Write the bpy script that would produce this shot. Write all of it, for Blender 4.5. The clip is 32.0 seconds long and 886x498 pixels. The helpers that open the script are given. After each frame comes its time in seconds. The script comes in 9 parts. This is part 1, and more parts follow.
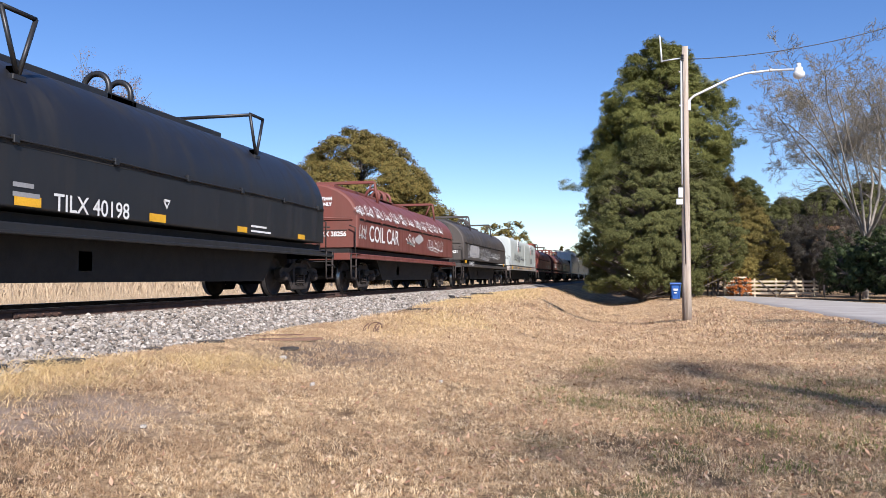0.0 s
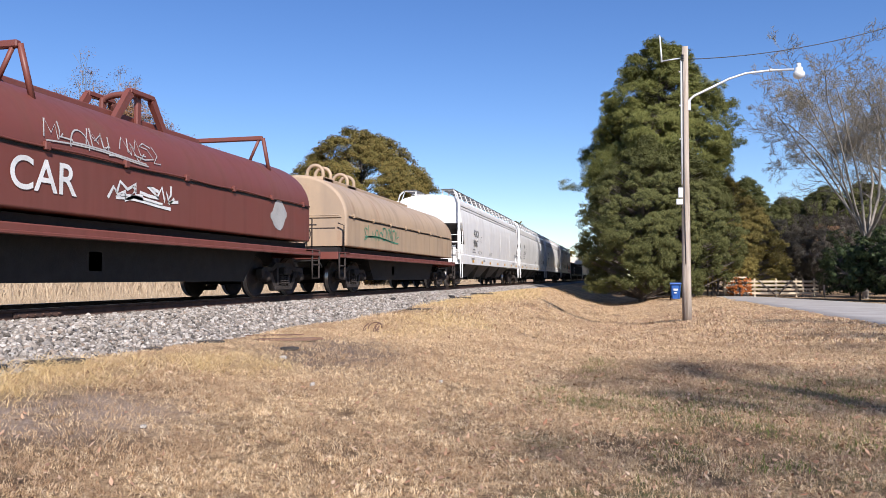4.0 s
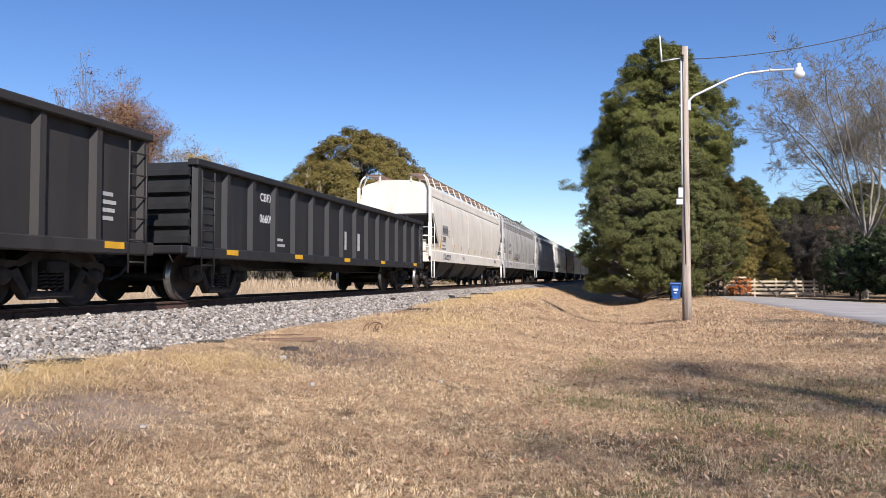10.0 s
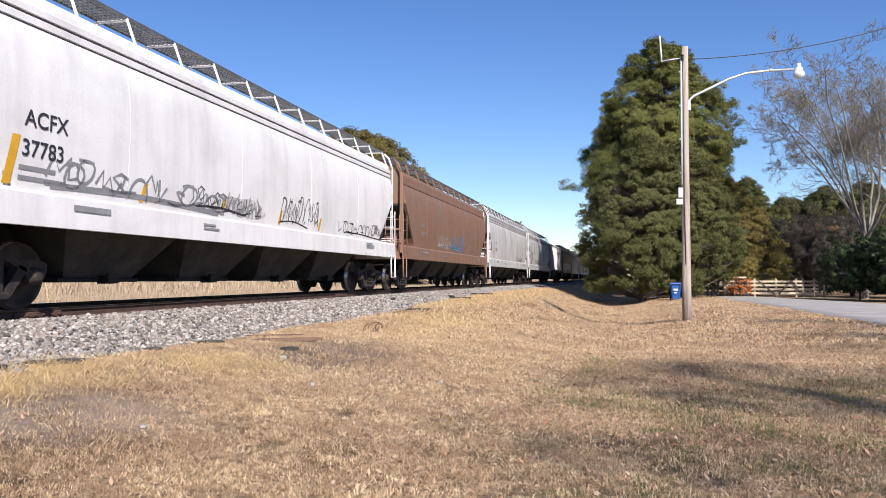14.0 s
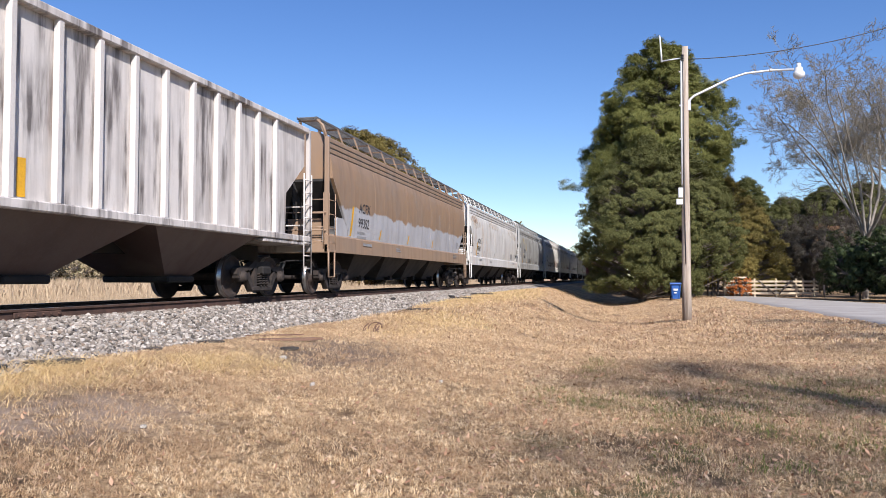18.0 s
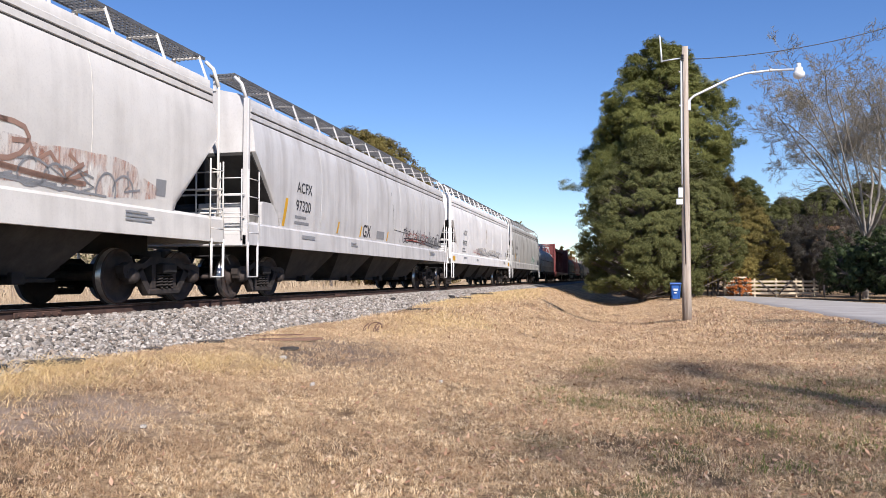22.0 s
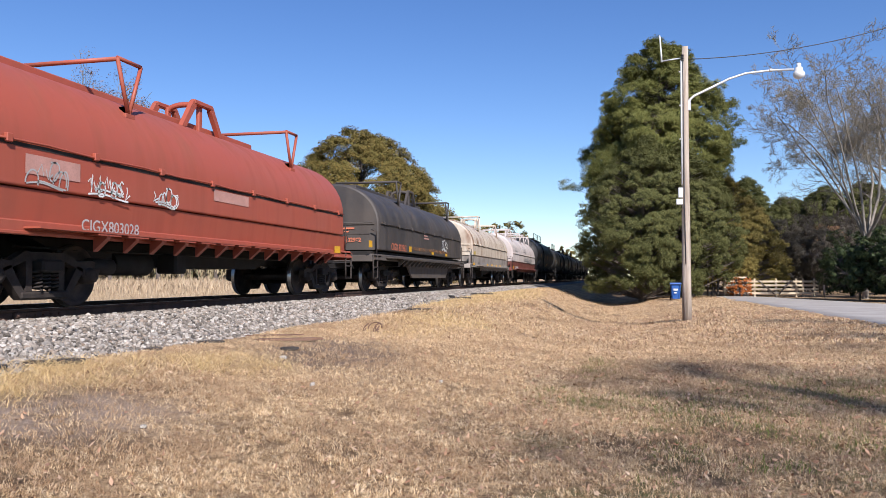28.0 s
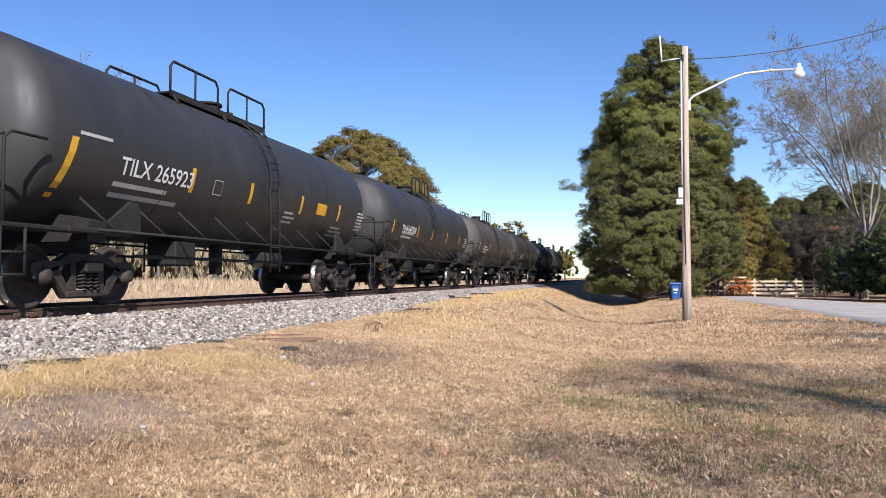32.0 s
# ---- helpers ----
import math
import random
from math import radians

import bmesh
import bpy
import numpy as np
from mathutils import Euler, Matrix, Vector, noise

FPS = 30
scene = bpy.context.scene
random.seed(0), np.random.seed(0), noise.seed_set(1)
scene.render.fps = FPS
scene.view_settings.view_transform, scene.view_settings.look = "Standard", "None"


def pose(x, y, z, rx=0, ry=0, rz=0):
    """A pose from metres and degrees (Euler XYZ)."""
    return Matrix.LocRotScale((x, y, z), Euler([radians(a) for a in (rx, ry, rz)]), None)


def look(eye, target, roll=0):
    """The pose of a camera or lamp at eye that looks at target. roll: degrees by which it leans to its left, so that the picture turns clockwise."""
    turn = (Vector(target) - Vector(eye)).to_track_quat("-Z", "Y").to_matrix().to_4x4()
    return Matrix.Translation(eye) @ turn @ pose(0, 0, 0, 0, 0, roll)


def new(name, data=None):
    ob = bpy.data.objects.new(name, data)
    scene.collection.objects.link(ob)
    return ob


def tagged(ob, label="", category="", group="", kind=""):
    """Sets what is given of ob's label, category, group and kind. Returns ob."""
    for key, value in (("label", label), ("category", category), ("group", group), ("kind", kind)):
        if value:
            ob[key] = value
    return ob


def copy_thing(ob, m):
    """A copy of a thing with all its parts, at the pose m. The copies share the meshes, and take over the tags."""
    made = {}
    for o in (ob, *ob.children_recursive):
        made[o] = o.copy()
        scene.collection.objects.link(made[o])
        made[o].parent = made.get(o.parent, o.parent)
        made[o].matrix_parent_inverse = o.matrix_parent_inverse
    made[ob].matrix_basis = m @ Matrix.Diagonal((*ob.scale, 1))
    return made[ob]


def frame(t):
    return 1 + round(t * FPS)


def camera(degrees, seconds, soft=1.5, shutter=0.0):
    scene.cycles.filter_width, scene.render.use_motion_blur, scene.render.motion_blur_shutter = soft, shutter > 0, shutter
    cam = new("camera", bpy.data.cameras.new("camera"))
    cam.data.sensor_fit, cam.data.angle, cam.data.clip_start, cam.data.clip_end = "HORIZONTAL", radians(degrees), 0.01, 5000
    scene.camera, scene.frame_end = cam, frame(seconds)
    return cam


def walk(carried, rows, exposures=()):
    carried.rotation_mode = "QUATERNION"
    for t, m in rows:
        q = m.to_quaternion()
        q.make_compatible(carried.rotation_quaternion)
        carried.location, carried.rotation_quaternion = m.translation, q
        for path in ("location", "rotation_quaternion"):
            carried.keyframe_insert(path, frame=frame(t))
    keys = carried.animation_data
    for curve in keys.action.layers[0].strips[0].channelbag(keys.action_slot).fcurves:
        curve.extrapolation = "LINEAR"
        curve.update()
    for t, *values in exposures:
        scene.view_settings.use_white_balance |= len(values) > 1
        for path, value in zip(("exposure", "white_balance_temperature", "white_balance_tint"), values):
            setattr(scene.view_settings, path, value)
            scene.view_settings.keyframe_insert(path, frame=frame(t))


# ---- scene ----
# camera: it stands still beside the line, the rail tops are z = 0, the track runs along y
EYE = Vector((8.8, 0.0, 0.43))
cam = camera(60.3, 32.0, soft=0.8)
yaw, tilt = radians(13.17), radians(2.16)
AIM = EYE + Vector((-math.sin(yaw) * math.cos(tilt), math.cos(yaw) * math.cos(tilt), math.sin(tilt)))
walk(cam, [(0.0, look(EYE, AIM)), (32.0, look(EYE, AIM))], [(0.0, 0.66, 6150, 15), (1.0, 0.62, 6150, 15), (4.0, 0.56, 6150, 15), (6.5, 0.46, 6150, 15), (13.0, 0.55, 6150, 15), (19.0, 0.56, 6150, 15), (25.0, 0.52, 6150, 15), (29.0, 0.54, 6150, 15), (31.0, 0.56, 6150, 15), (32.0, 0.68, 6150, 15)])
SPEED = 19.8

# ---- light ----
TO_SUN = Vector((0.5, -0.85, 0)).normalized() * math.cos(radians(36)) + Vector((0, 0, math.sin(radians(36))))
world = bpy.data.worlds.new("sky")
scene.world = world
world.use_nodes = True
sky = world.node_tree.nodes.new("ShaderNodeTexSky")
sky.sky_type = "NISHITA"
sky.sun_disc = False
sky.sun_elevation = radians(36)
sky.sun_rotation = math.atan2(TO_SUN.x, TO_SUN.y)
sky.air_density, sky.dust_density, sky.ozone_density = 1.0, 0.0, 3.0
vivid = world.node_tree.nodes.new("ShaderNodeHueSaturation")
vivid.inputs["Saturation"].default_value = 1.2
vivid.inputs["Hue"].default_value = 0.51
world.node_tree.links.new(sky.outputs[0], vivid.inputs["Color"])
world.node_tree.links.new(vivid.outputs[0], world.node_tree.nodes["Background"].inputs[0])
world.node_tree.nodes["Background"].inputs[1].default_value = 0.09
sun = new("sun", bpy.data.lights.new("sun", "SUN"))
sun.data.energy = 5.0
sun.data.angle = radians(0.53)
sun.data.color = (1.0, 0.94, 0.86)
sun.matrix_world = look(TO_SUN * 50, (0, 0, 0))


# ---- materials ----
def nodes_of(name):
    m = bpy.data.materials.new(name)
    m.use_nodes = True
    return m, m.node_tree, m.node_tree.nodes["Principled BSDF"]


def mix(nt, fac, a, b):
    n = nt.nodes.new("ShaderNodeMix")
    n.data_type = "RGBA"
    for sock, val in ((n.inputs[0], fac), (n.inputs[6], a), (n.inputs[7], b)):
        if hasattr(val, "is_output"):
            nt.links.new(val, sock)
        else:
            sock.default_value = val if not isinstance(val, tuple) or len(val) == 4 else (*val, 1)
    return n.outputs[2]


def noise_at(nt, vec, scale, detail=5.0, lo=0.4, hi=0.6, rough=0.6):
    n = nt.nodes.new("ShaderNodeTexNoise")
    n.inputs["Scale"].default_value = scale
    n.inputs["Detail"].default_value = detail
    n.inputs["Roughness"].default_value = rough
    nt.links.new(vec, n.inputs["Vector"])
    r = nt.nodes.new("ShaderNodeMapRange")
    r.inputs[1].default_value, r.inputs[2].default_value = lo, hi
    nt.links.new(n.outputs[0], r.inputs[0])
    return r.outputs[0]


def coords(nt, scale=(1, 1, 1), world_space=False):
    c = nt.nodes.new("ShaderNodeTexCoord")
    m = nt.nodes.new("ShaderNodeMapping")
    m.inputs["Scale"].default_value = scale
    if world_space:
        g = nt.nodes.new("ShaderNodeNewGeometry")
        nt.links.new(g.outputs["Position"], m.inputs[0])
    else:
        nt.links.new(c.outputs["Object"], m.inputs[0])
    return m.outputs[0]


def bump(nt, bsdf, height, strength=0.3, dist=0.02):
    b = nt.nodes.new("ShaderNodeBump")
    b.inputs["Strength"].default_value = strength
    b.inputs["Distance"].default_value = dist
    nt.links.new(height, b.inputs["Height"])
    nt.links.new(b.outputs[0], bsdf.inputs["Normal"])


def times(nt, a, k):
    n = nt.nodes.new("ShaderNodeMath")
    n.operation = "MULTIPLY"
    nt.links.new(a, n.inputs[0])
    if hasattr(k, "is_output"):
        nt.links.new(k, n.inputs[1])
    else:
        n.inputs[1].default_value = k
    return n.outputs[0]


MATS = {}


def surface(name, a, b, scale=6.0, rough=0.8, metal=0.0, bump_amt=0.2, fine=40.0, random_amt=0.0, stretch=(1, 1, 1), dist=0.01):
    """A two-tone weathered surface with grain at two scales."""
    if name in MATS:
        return MATS[name]
    m, nt, bs = nodes_of(name)
    v = coords(nt, stretch)
    col = mix(nt, noise_at(nt, v, scale, 6, 0.35, 0.65), a, b)
    col = mix(nt, times(nt, noise_at(nt, v, fine, 3, 0.45, 0.7), 0.35), col, tuple(0.55 * q for q in a))
    if random_amt:
        g = nt.nodes.new("ShaderNodeObjectInfo")
        h = nt.nodes.new("ShaderNodeHueSaturation")
        r = nt.nodes.new("ShaderNodeMapRange")
        r.inputs[3].default_value, r.inputs[4].default_value = 1 - random_amt, 1 + random_amt
        nt.links.new(g.outputs["Random"], r.inputs[0])
        nt.links.new(r.outputs[0], h.inputs["Value"])
        nt.links.new(col, h.inputs["Color"])
        col = h.outputs[0]
    nt.links.new(col, bs.inputs["Base Color"])
    bs.inputs["Roughness"].default_value = rough
    bs.inputs["Metallic"].default_value = metal
    if bump_amt:
        bump(nt, bs, noise_at(nt, v, fine, 4, 0.2, 0.8), bump_amt, dist)
    MATS[name] = m
    return m


def island(name, cols, rough=0.9, translucent=0.0, scale=0.0, patchy=None, tufted=0.0, tone=20.0):
    """Colours that vary from piece to piece of a joined mesh."""
    m, nt, bs = nodes_of(name)
    g = nt.nodes.new("ShaderNodeNewGeometry")
    r = nt.nodes.new("ShaderNodeValToRGB")
    while len(r.color_ramp.elements) < len(cols):
        r.color_ramp.elements.new(0.5)
    for i, (e, c) in enumerate(zip(r.color_ramp.elements, cols)):
        e.position = i / (len(cols) - 1)
        e.color = (*c, 1)
    pick = g.outputs["Random Per Island"]
    if tufted:
        # neighbouring blades share much of their tone
        n = nt.nodes.new("ShaderNodeMix")
        n.inputs[0].default_value = tufted
        nt.links.new(pick, n.inputs[2])
        nt.links.new(noise_at(nt, coords(nt, world_space=True), tone, 4, 0.4, 0.6, 0.75), n.inputs[3])
        pick = n.outputs[0]
    nt.links.new(pick, r.inputs[0])
    col = r.outputs[0]
    if scale:
        col = mix(nt, times(nt, noise_at(nt, coords(nt), scale, 4, 0.4, 0.65), 0.5), col, tuple(0.5 * q for q in cols[0]))
    if patchy:
        v = coords(nt, world_space=True)
        col = mix(nt, times(nt, noise_at(nt, v, 0.75, 6, 0.46, 0.62, 0.65), 0.5), col, patchy)
        col = mix(nt, times(nt, noise_at(nt, v, 5.0, 5, 0.48, 0.62, 0.65), 0.5), col, patchy)
    nt.links.new(col, bs.inputs["Base Color"])
    bs.inputs["Roughness"].default_value = rough
    bs.inputs["Specular IOR Level"].default_value = 0.25
    if translucent:
        t = nt.nodes.new("ShaderNodeBsdfTranslucent")
        nt.links.new(col, t.inputs[0])
        ms = nt.nodes.new("ShaderNodeMixShader")
        ms.inputs[0].default_value = translucent
        nt.links.new(bs.outputs[0], ms.inputs[1])
        nt.links.new(t.outputs[0], ms.inputs[2])
        nt.links.new(ms.outputs[0], nt.nodes["Material Output"].inputs[0])
    return m


def paint(name, base, streak=(0.12, 0.1, 0.09), streaks=0.35, rust=0.0, rust_col=(0.25, 0.1, 0.035), rough=0.5, dirt=(0.2, 0.17, 0.14), grime=0.3, dents=0.15, band=None, smear=0.0, runs=1.7):
    """Wagon paint: vertical dirt streaks, blotches of grime and rust, dented sheet. band: z of a colour change and the colour below it."""
    if name in MATS:
        return MATS[name]
    m, nt, bs = nodes_of(name)
    v = coords(nt)
    col = (*base, 1)
    if band:
        sep = nt.nodes.new("ShaderNodeSeparateXYZ")
        nt.links.new(v, sep.inputs[0])
        add = nt.nodes.new("ShaderNodeMath")
        add.operation = "MULTIPLY_ADD"
        add.inputs[1].default_value = 0.25
        nt.links.new(noise_at(nt, v, 1.2, 3, 0.3, 0.7), add.inputs[0])
        nt.links.new(sep.outputs[2], add.inputs[2])
        r = nt.nodes.new("ShaderNodeMapRange")
        r.inputs[1].default_value, r.inputs[2].default_value = band[0] + 0.1, band[0] + 0.16
        nt.links.new(add.outputs[0], r.inputs[0])
        col = mix(nt, r.outputs[0], band[1], base)
    sv = coords(nt, (1.0, runs, 0.14))
    s1 = noise_at(nt, sv, 1.3, 4, 0.46, 0.74, 0.55)
    col = mix(nt, times(nt, s1, streaks), col, streak)
    col = mix(nt, times(nt, noise_at(nt, v, 0.7, 7, 0.45, 0.75, 0.65), grime), col, dirt)
    if smear:
        mv = coords(nt, (1.0, runs, 0.34))
        col = mix(nt, times(nt, times(nt, noise_at(nt, mv, 1.5, 5, 0.46, 0.62, 0.6), noise_at(nt, v, 0.5, 3, 0.38, 0.52)), smear), col, streak)
    if rust:
        rv = coords(nt, (1.0, 2.2, 0.5))
        col = mix(nt, times(nt, noise_at(nt, rv, 0.9, 8, 0.62 - 0.2 * rust, 0.72, 0.7), min(1, rust + 0.3)), col, rust_col)
    col = mix(nt, times(nt, noise_at(nt, v, 30, 3, 0.5, 0.8), 0.15), col, dirt)
    nt.links.new(col, bs.inputs["Base Color"])
    rr = nt.nodes.new("ShaderNodeMapRange")
    rr.inputs[3].default_value, rr.inputs[4].default_value = rough, min(1, rough + 0.3)
    nt.links.new(s1, rr.inputs[0])
    nt.links.new(rr.outputs[0], bs.inputs["Roughness"])
    if dents:
        bump(nt, bs, noise_at(nt, coords(nt, (1, 1.2, 0.5)), 0.9, 2, 0.2, 0.8), dents, 0.12)
    MATS[name] = m
    return m


def stain(name, c, cover=0.5):
    """A thin rusty or sooty film, broken into runs, through which the paint shows."""
    m, nt, bs = nodes_of(name)
    bs.inputs["Base Color"].default_value = (*c, 1)
    bs.inputs["Roughness"].default_value = 0.9
    v = coords(nt, (1.0, 3.0, 0.8))
    a = times(nt, noise_at(nt, v, 2.2, 8, 0.5 - 0.2 * cover, 0.78 - 0.2 * cover, 0.7), 0.9)
    nt.links.new(a, bs.inputs["Alpha"])
    return m


def plain(name, c, rough=0.6, metal=0.0):
    return surface(name, c, tuple(0.8 * q for q in c), 3.0, rough, metal, 0.05)


M_STEEL = surface("dusty_dark_steel", (0.007, 0.006, 0.0055), (0.018, 0.015, 0.013), 5, 0.8, 0.0, 0.3, 60)
M_TRUCK = surface("rusty_cast_steel", (0.016, 0.012, 0.01), (0.055, 0.041, 0.033), 4, 0.85, 0.0, 0.4, 50)
M_WHEEL = surface("rusty_wheel_steel", (0.018, 0.013, 0.011), (0.065, 0.044, 0.035), 3, 0.8, 0.0, 0.2, 40)
M_TREAD = surface("polished_wheel_tread", (0.45, 0.44, 0.42), (0.3, 0.28, 0.26), 6, 0.3, 0.9, 0.05, 40)
M_RAIL = surface("rusty_rail_side", (0.05, 0.028, 0.02), (0.11, 0.058, 0.04), 5, 0.9, 0.0, 0.3, 60)
M_RAILTOP = surface("polished_rail_head", (0.4, 0.38, 0.36), (0.28, 0.25, 0.22), 3, 0.3, 0.9, 0.05, 40)
M_TIE = surface("weathered_tie_wood", (0.04, 0.032, 0.026), (0.09, 0.074, 0.06), 5, 0.95, 0.0, 0.5, 25, 0.25, (1, 6, 1))
M_YELLOW = plain("yellow_reflective_sheet", (0.75, 0.4, 0.02), 0.4)
M_WHITE = plain("white_lettering", (0.75, 0.75, 0.72), 0.6)
M_BLACK = plain("black_lettering", (0.03, 0.03, 0.035), 0.6)
M_GREY = plain("grey_patch", (0.28, 0.28, 0.28), 0.6)
M_GRATE = surface("galvanised_grating", (0.2, 0.2, 0.2), (0.12, 0.12, 0.12), 5, 0.6, 0.5, 0.1)
# near-black tone that paints deep shade into end openings and seams
M_SHADED = surface("shade_darkened_paint", (0.018, 0.017, 0.016), (0.04, 0.036, 0.032), 2.5, 0.9, 0.0, 0.1, 30)
# bay paint: grime plus the underside's shade, both put into the colour
M_BAYS = surface("grimy_shade_darkened_bays", (0.022, 0.019, 0.017), (0.055, 0.047, 0.041), 2.0, 0.9, 0.0, 0.1, 30)
M_HOSE = plain("black_rubber", (0.02, 0.02, 0.02), 0.7)


# ---- mesh helpers ----
class Mesh:
    """Collects faces for one mesh."""

    def __init__(self):
        self.v, self.f, self.smooth = [], [], []

    def add(self, verts, faces, smooth=False):
        n = len(self.v)
        self.v.extend([tuple(p) for p in verts])
        self.f.extend([[n + i for i in f] for f in faces])
        self.smooth.extend([smooth] * len(faces))
        return self

    def box(self, x0, x1, y0, y1, z0, z1, c=0.0):
        lo, hi = (x0, y0, z0), (x1, y1, z1)
        c = min(c, 0.45 * min(abs(b - a) for a, b in zip(lo, hi)))
        if c <= 0:
            vs = [(x, y, z) for x in (x0, x1) for y in (y0, y1) for z in (z0, z1)]
            return self.add(vs, [(0, 1, 3, 2), (4, 6, 7, 5), (0, 4, 5, 1), (2, 3, 7, 6), (0, 2, 6, 4), (1, 5, 7, 3)])
        vs, idx = [], {}
        for s in [(i, j, k) for i in (0, 1) for j in (0, 1) for k in (0, 1)]:
            for ax in range(3):
                p = [(hi if s[q] else lo)[q] for q in range(3)]
                for q in range(3):
                    if q != ax:
                        p[q] += -c if s[q] else c
                idx[s, ax] = len(vs)
                vs.append(p)
        fs = []
        for ax in range(3):
            b, d = [q for q in range(3) if q != ax]
            for e in (0, 1):
                def corner(i, j):
                    s = [0, 0, 0]
                    s[ax], s[b], s[d] = e, i, j
                    return tuple(s)
                fs.append([idx[corner(i, j), ax] for i, j in ((0, 0), (1, 0), (1, 1), (0, 1))])
        for ax in range(3):
            b, d = [q for q in range(3) if q != ax]
            for i in (0, 1):
                for j in (0, 1):
                    s0, s1 = [0, 0, 0], [0, 0, 0]
                    s0[b] = s1[b] = i
                    s0[d] = s1[d] = j
                    s1[ax] = 1
                    s0, s1 = tuple(s0), tuple(s1)
                    fs.append([idx[s0, b], idx[s1, b], idx[s1, d], idx[s0, d]])
        for s in [(i, j, k) for i in (0, 1) for j in (0, 1) for k in (0, 1)]:
            fs.append([idx[s, 0], idx[s, 1], idx[s, 2]])
        mid = Vector([(a + b) / 2 for a, b in zip(lo, hi)])
        for f in fs:
            p = [Vector(vs[i]) for i in f]
            if (p[1] - p[0]).cross(p[2] - p[0]).dot(sum(p, Vector()) / len(p) - mid) < 0:
                f.reverse()
        return self.add(vs, fs)

    def tube(self, pts, r, n=6, smooth=True, caps=True):
        """A round bar along points; r is one radius or one for each point."""
        pts = [Vector(p) for p in pts]
        rs = r if isinstance(r, (list, tuple)) else [r] * len(pts)
        vs, fs = [], []
        up = None
        for i, p in enumerate(pts):
            d = (pts[min(i + 1, len(pts) - 1)] - pts[max(i - 1, 0)]).normalized()
            if up is None:
                up = Vector((0, 0, 1)) if abs(d.z) < 0.9 else Vector((1, 0, 0))
            s = d.cross(up).normalized()
            u = s.cross(d).normalized()
            up = u
            for k in range(n):
                a = 2 * math.pi * (k + 0.5) / n
                vs.append(p + (s * math.cos(a) + u * math.sin(a)) * rs[i])
        for i in range(len(pts) - 1):
            for k in range(n):
                fs.append((i * n + k, i * n + (k + 1) % n, (i + 1) * n + (k + 1) % n, (i + 1) * n + k))
        self.add(vs, fs, smooth)
        if caps:
            m = len(self.v) - len(vs)
            self.f += [[m + k for k in range(n)][::-1], [m + (len(pts) - 1) * n + k for k in range(n)]]
            self.smooth += [False, False]
        return self

    def prism(self, outline, a0, a1, axis="y", smooth=False):
        """A flat outline drawn out along an axis: (x, z) along y, (y, z) along x, (x, y) along z."""
        def at(p, a):
            return {"y": (p[0], a, p[1]), "x": (a, p[0], p[1]), "z": (p[0], p[1], a)}[axis]
        n = len(outline)
        area = sum(outline[i][0] * outline[(i + 1) % n][1] - outline[(i + 1) % n][0] * outline[i][1] for i in range(n))
        pts = outline if (area > 0) == (axis != "y") else outline[::-1]
        vs = [at(p, a0) for p in pts] + [at(p, a1) for p in pts]
        self.add(vs, [(i, (i + 1) % n, n + (i + 1) % n, n + i) for i in range(n)], smooth)
        return self.add(vs, [tuple(range(n))[::-1], tuple(range(n, 2 * n))])

    def loft(self, rings, closed=True, caps=True, smooth=True):
        n = len(rings[0])
        vs = [p for ring in rings for p in ring]
        m = n if closed else n - 1
        fs = [(i * n + k, i * n + (k + 1) % n, (i + 1) * n + (k + 1) % n, (i + 1) * n + k) for i in range(len(rings) - 1) for k in range(m)]
        self.add(vs, fs, smooth)
        if caps:
            self.add(rings[0], [tuple(range(n))[::-1]])
            self.add(rings[-1], [tuple(range(n))])
        return self

    def lathe(self, prof, axis_at=(0, 0, 0), n=24, smooth=True):
        """(along x, radius) turned round the x axis."""
        ax, ay, az = axis_at
        rings = [[(ax + x, ay + r * math.cos(2 * math.pi * k / n), az + r * math.sin(2 * math.pi * k / n)) for k in range(n)] for x, r in prof]
        return self.loft(rings, True, True, smooth)

    def data(self, name, mat):
        me = bpy.data.meshes.new(name)
        me.from_pydata(self.v, [], self.f)
        me.polygons.foreach_set("use_smooth", self.smooth)
        me.materials.append(mat)
        me.update()
        return me


def part(name, mesh, mat=None, parent=None, label="", at=None):
    """One mesh object: a thing, or a part under its thing or part."""
    ob = new(name, mesh.data(name, mat) if isinstance(mesh, Mesh) else mesh)
    if parent:
        ob.parent = parent
    if at is not None:
        ob.location = at
    return tagged(ob, label)


def apart(name, mesh, mat, parent, label=""):
    """Each piece of a mesh that stands clear of the others becomes a part of its own."""
    root = list(range(len(mesh.v)))

    def find(i):
        while root[i] != i:
            root[i] = root[root[i]]
            i = root[i]
        return i
    for f in mesh.f:
        for i in f[1:]:
            root[find(i)] = find(f[0])
    sets = {}
    for i in range(len(mesh.v)):
        sets.setdefault(find(i), []).append(i)
    boxes = []
    for ids in sets.values():
        p = np.array([mesh.v[i] for i in ids])
        boxes.append([p.min(0) - 0.015, p.max(0) + 0.015, set(ids)])
    merged = True
    while merged:
        merged = False
        for a in range(len(boxes)):
            for b in range(len(boxes) - 1, a, -1):
                if (boxes[a][0] <= boxes[b][1]).all() and (boxes[b][0] <= boxes[a][1]).all():
                    lo, hi, ids = boxes.pop(b)
                    boxes[a] = [np.minimum(boxes[a][0], lo), np.maximum(boxes[a][1], hi), boxes[a][2] | ids]
                    merged = True
    for _, _, ids in boxes:
        keep = sorted(ids)
        at = {i: k for k, i in enumerate(keep)}
        piece = Mesh()
        piece.v = [mesh.v[i] for i in keep]
        for f, sm in zip(mesh.f, mesh.smooth):
            if f[0] in ids:
                piece.f.append([at[i] for i in f])
                piece.smooth.append(sm)
        part(name, piece, mat, parent, label)


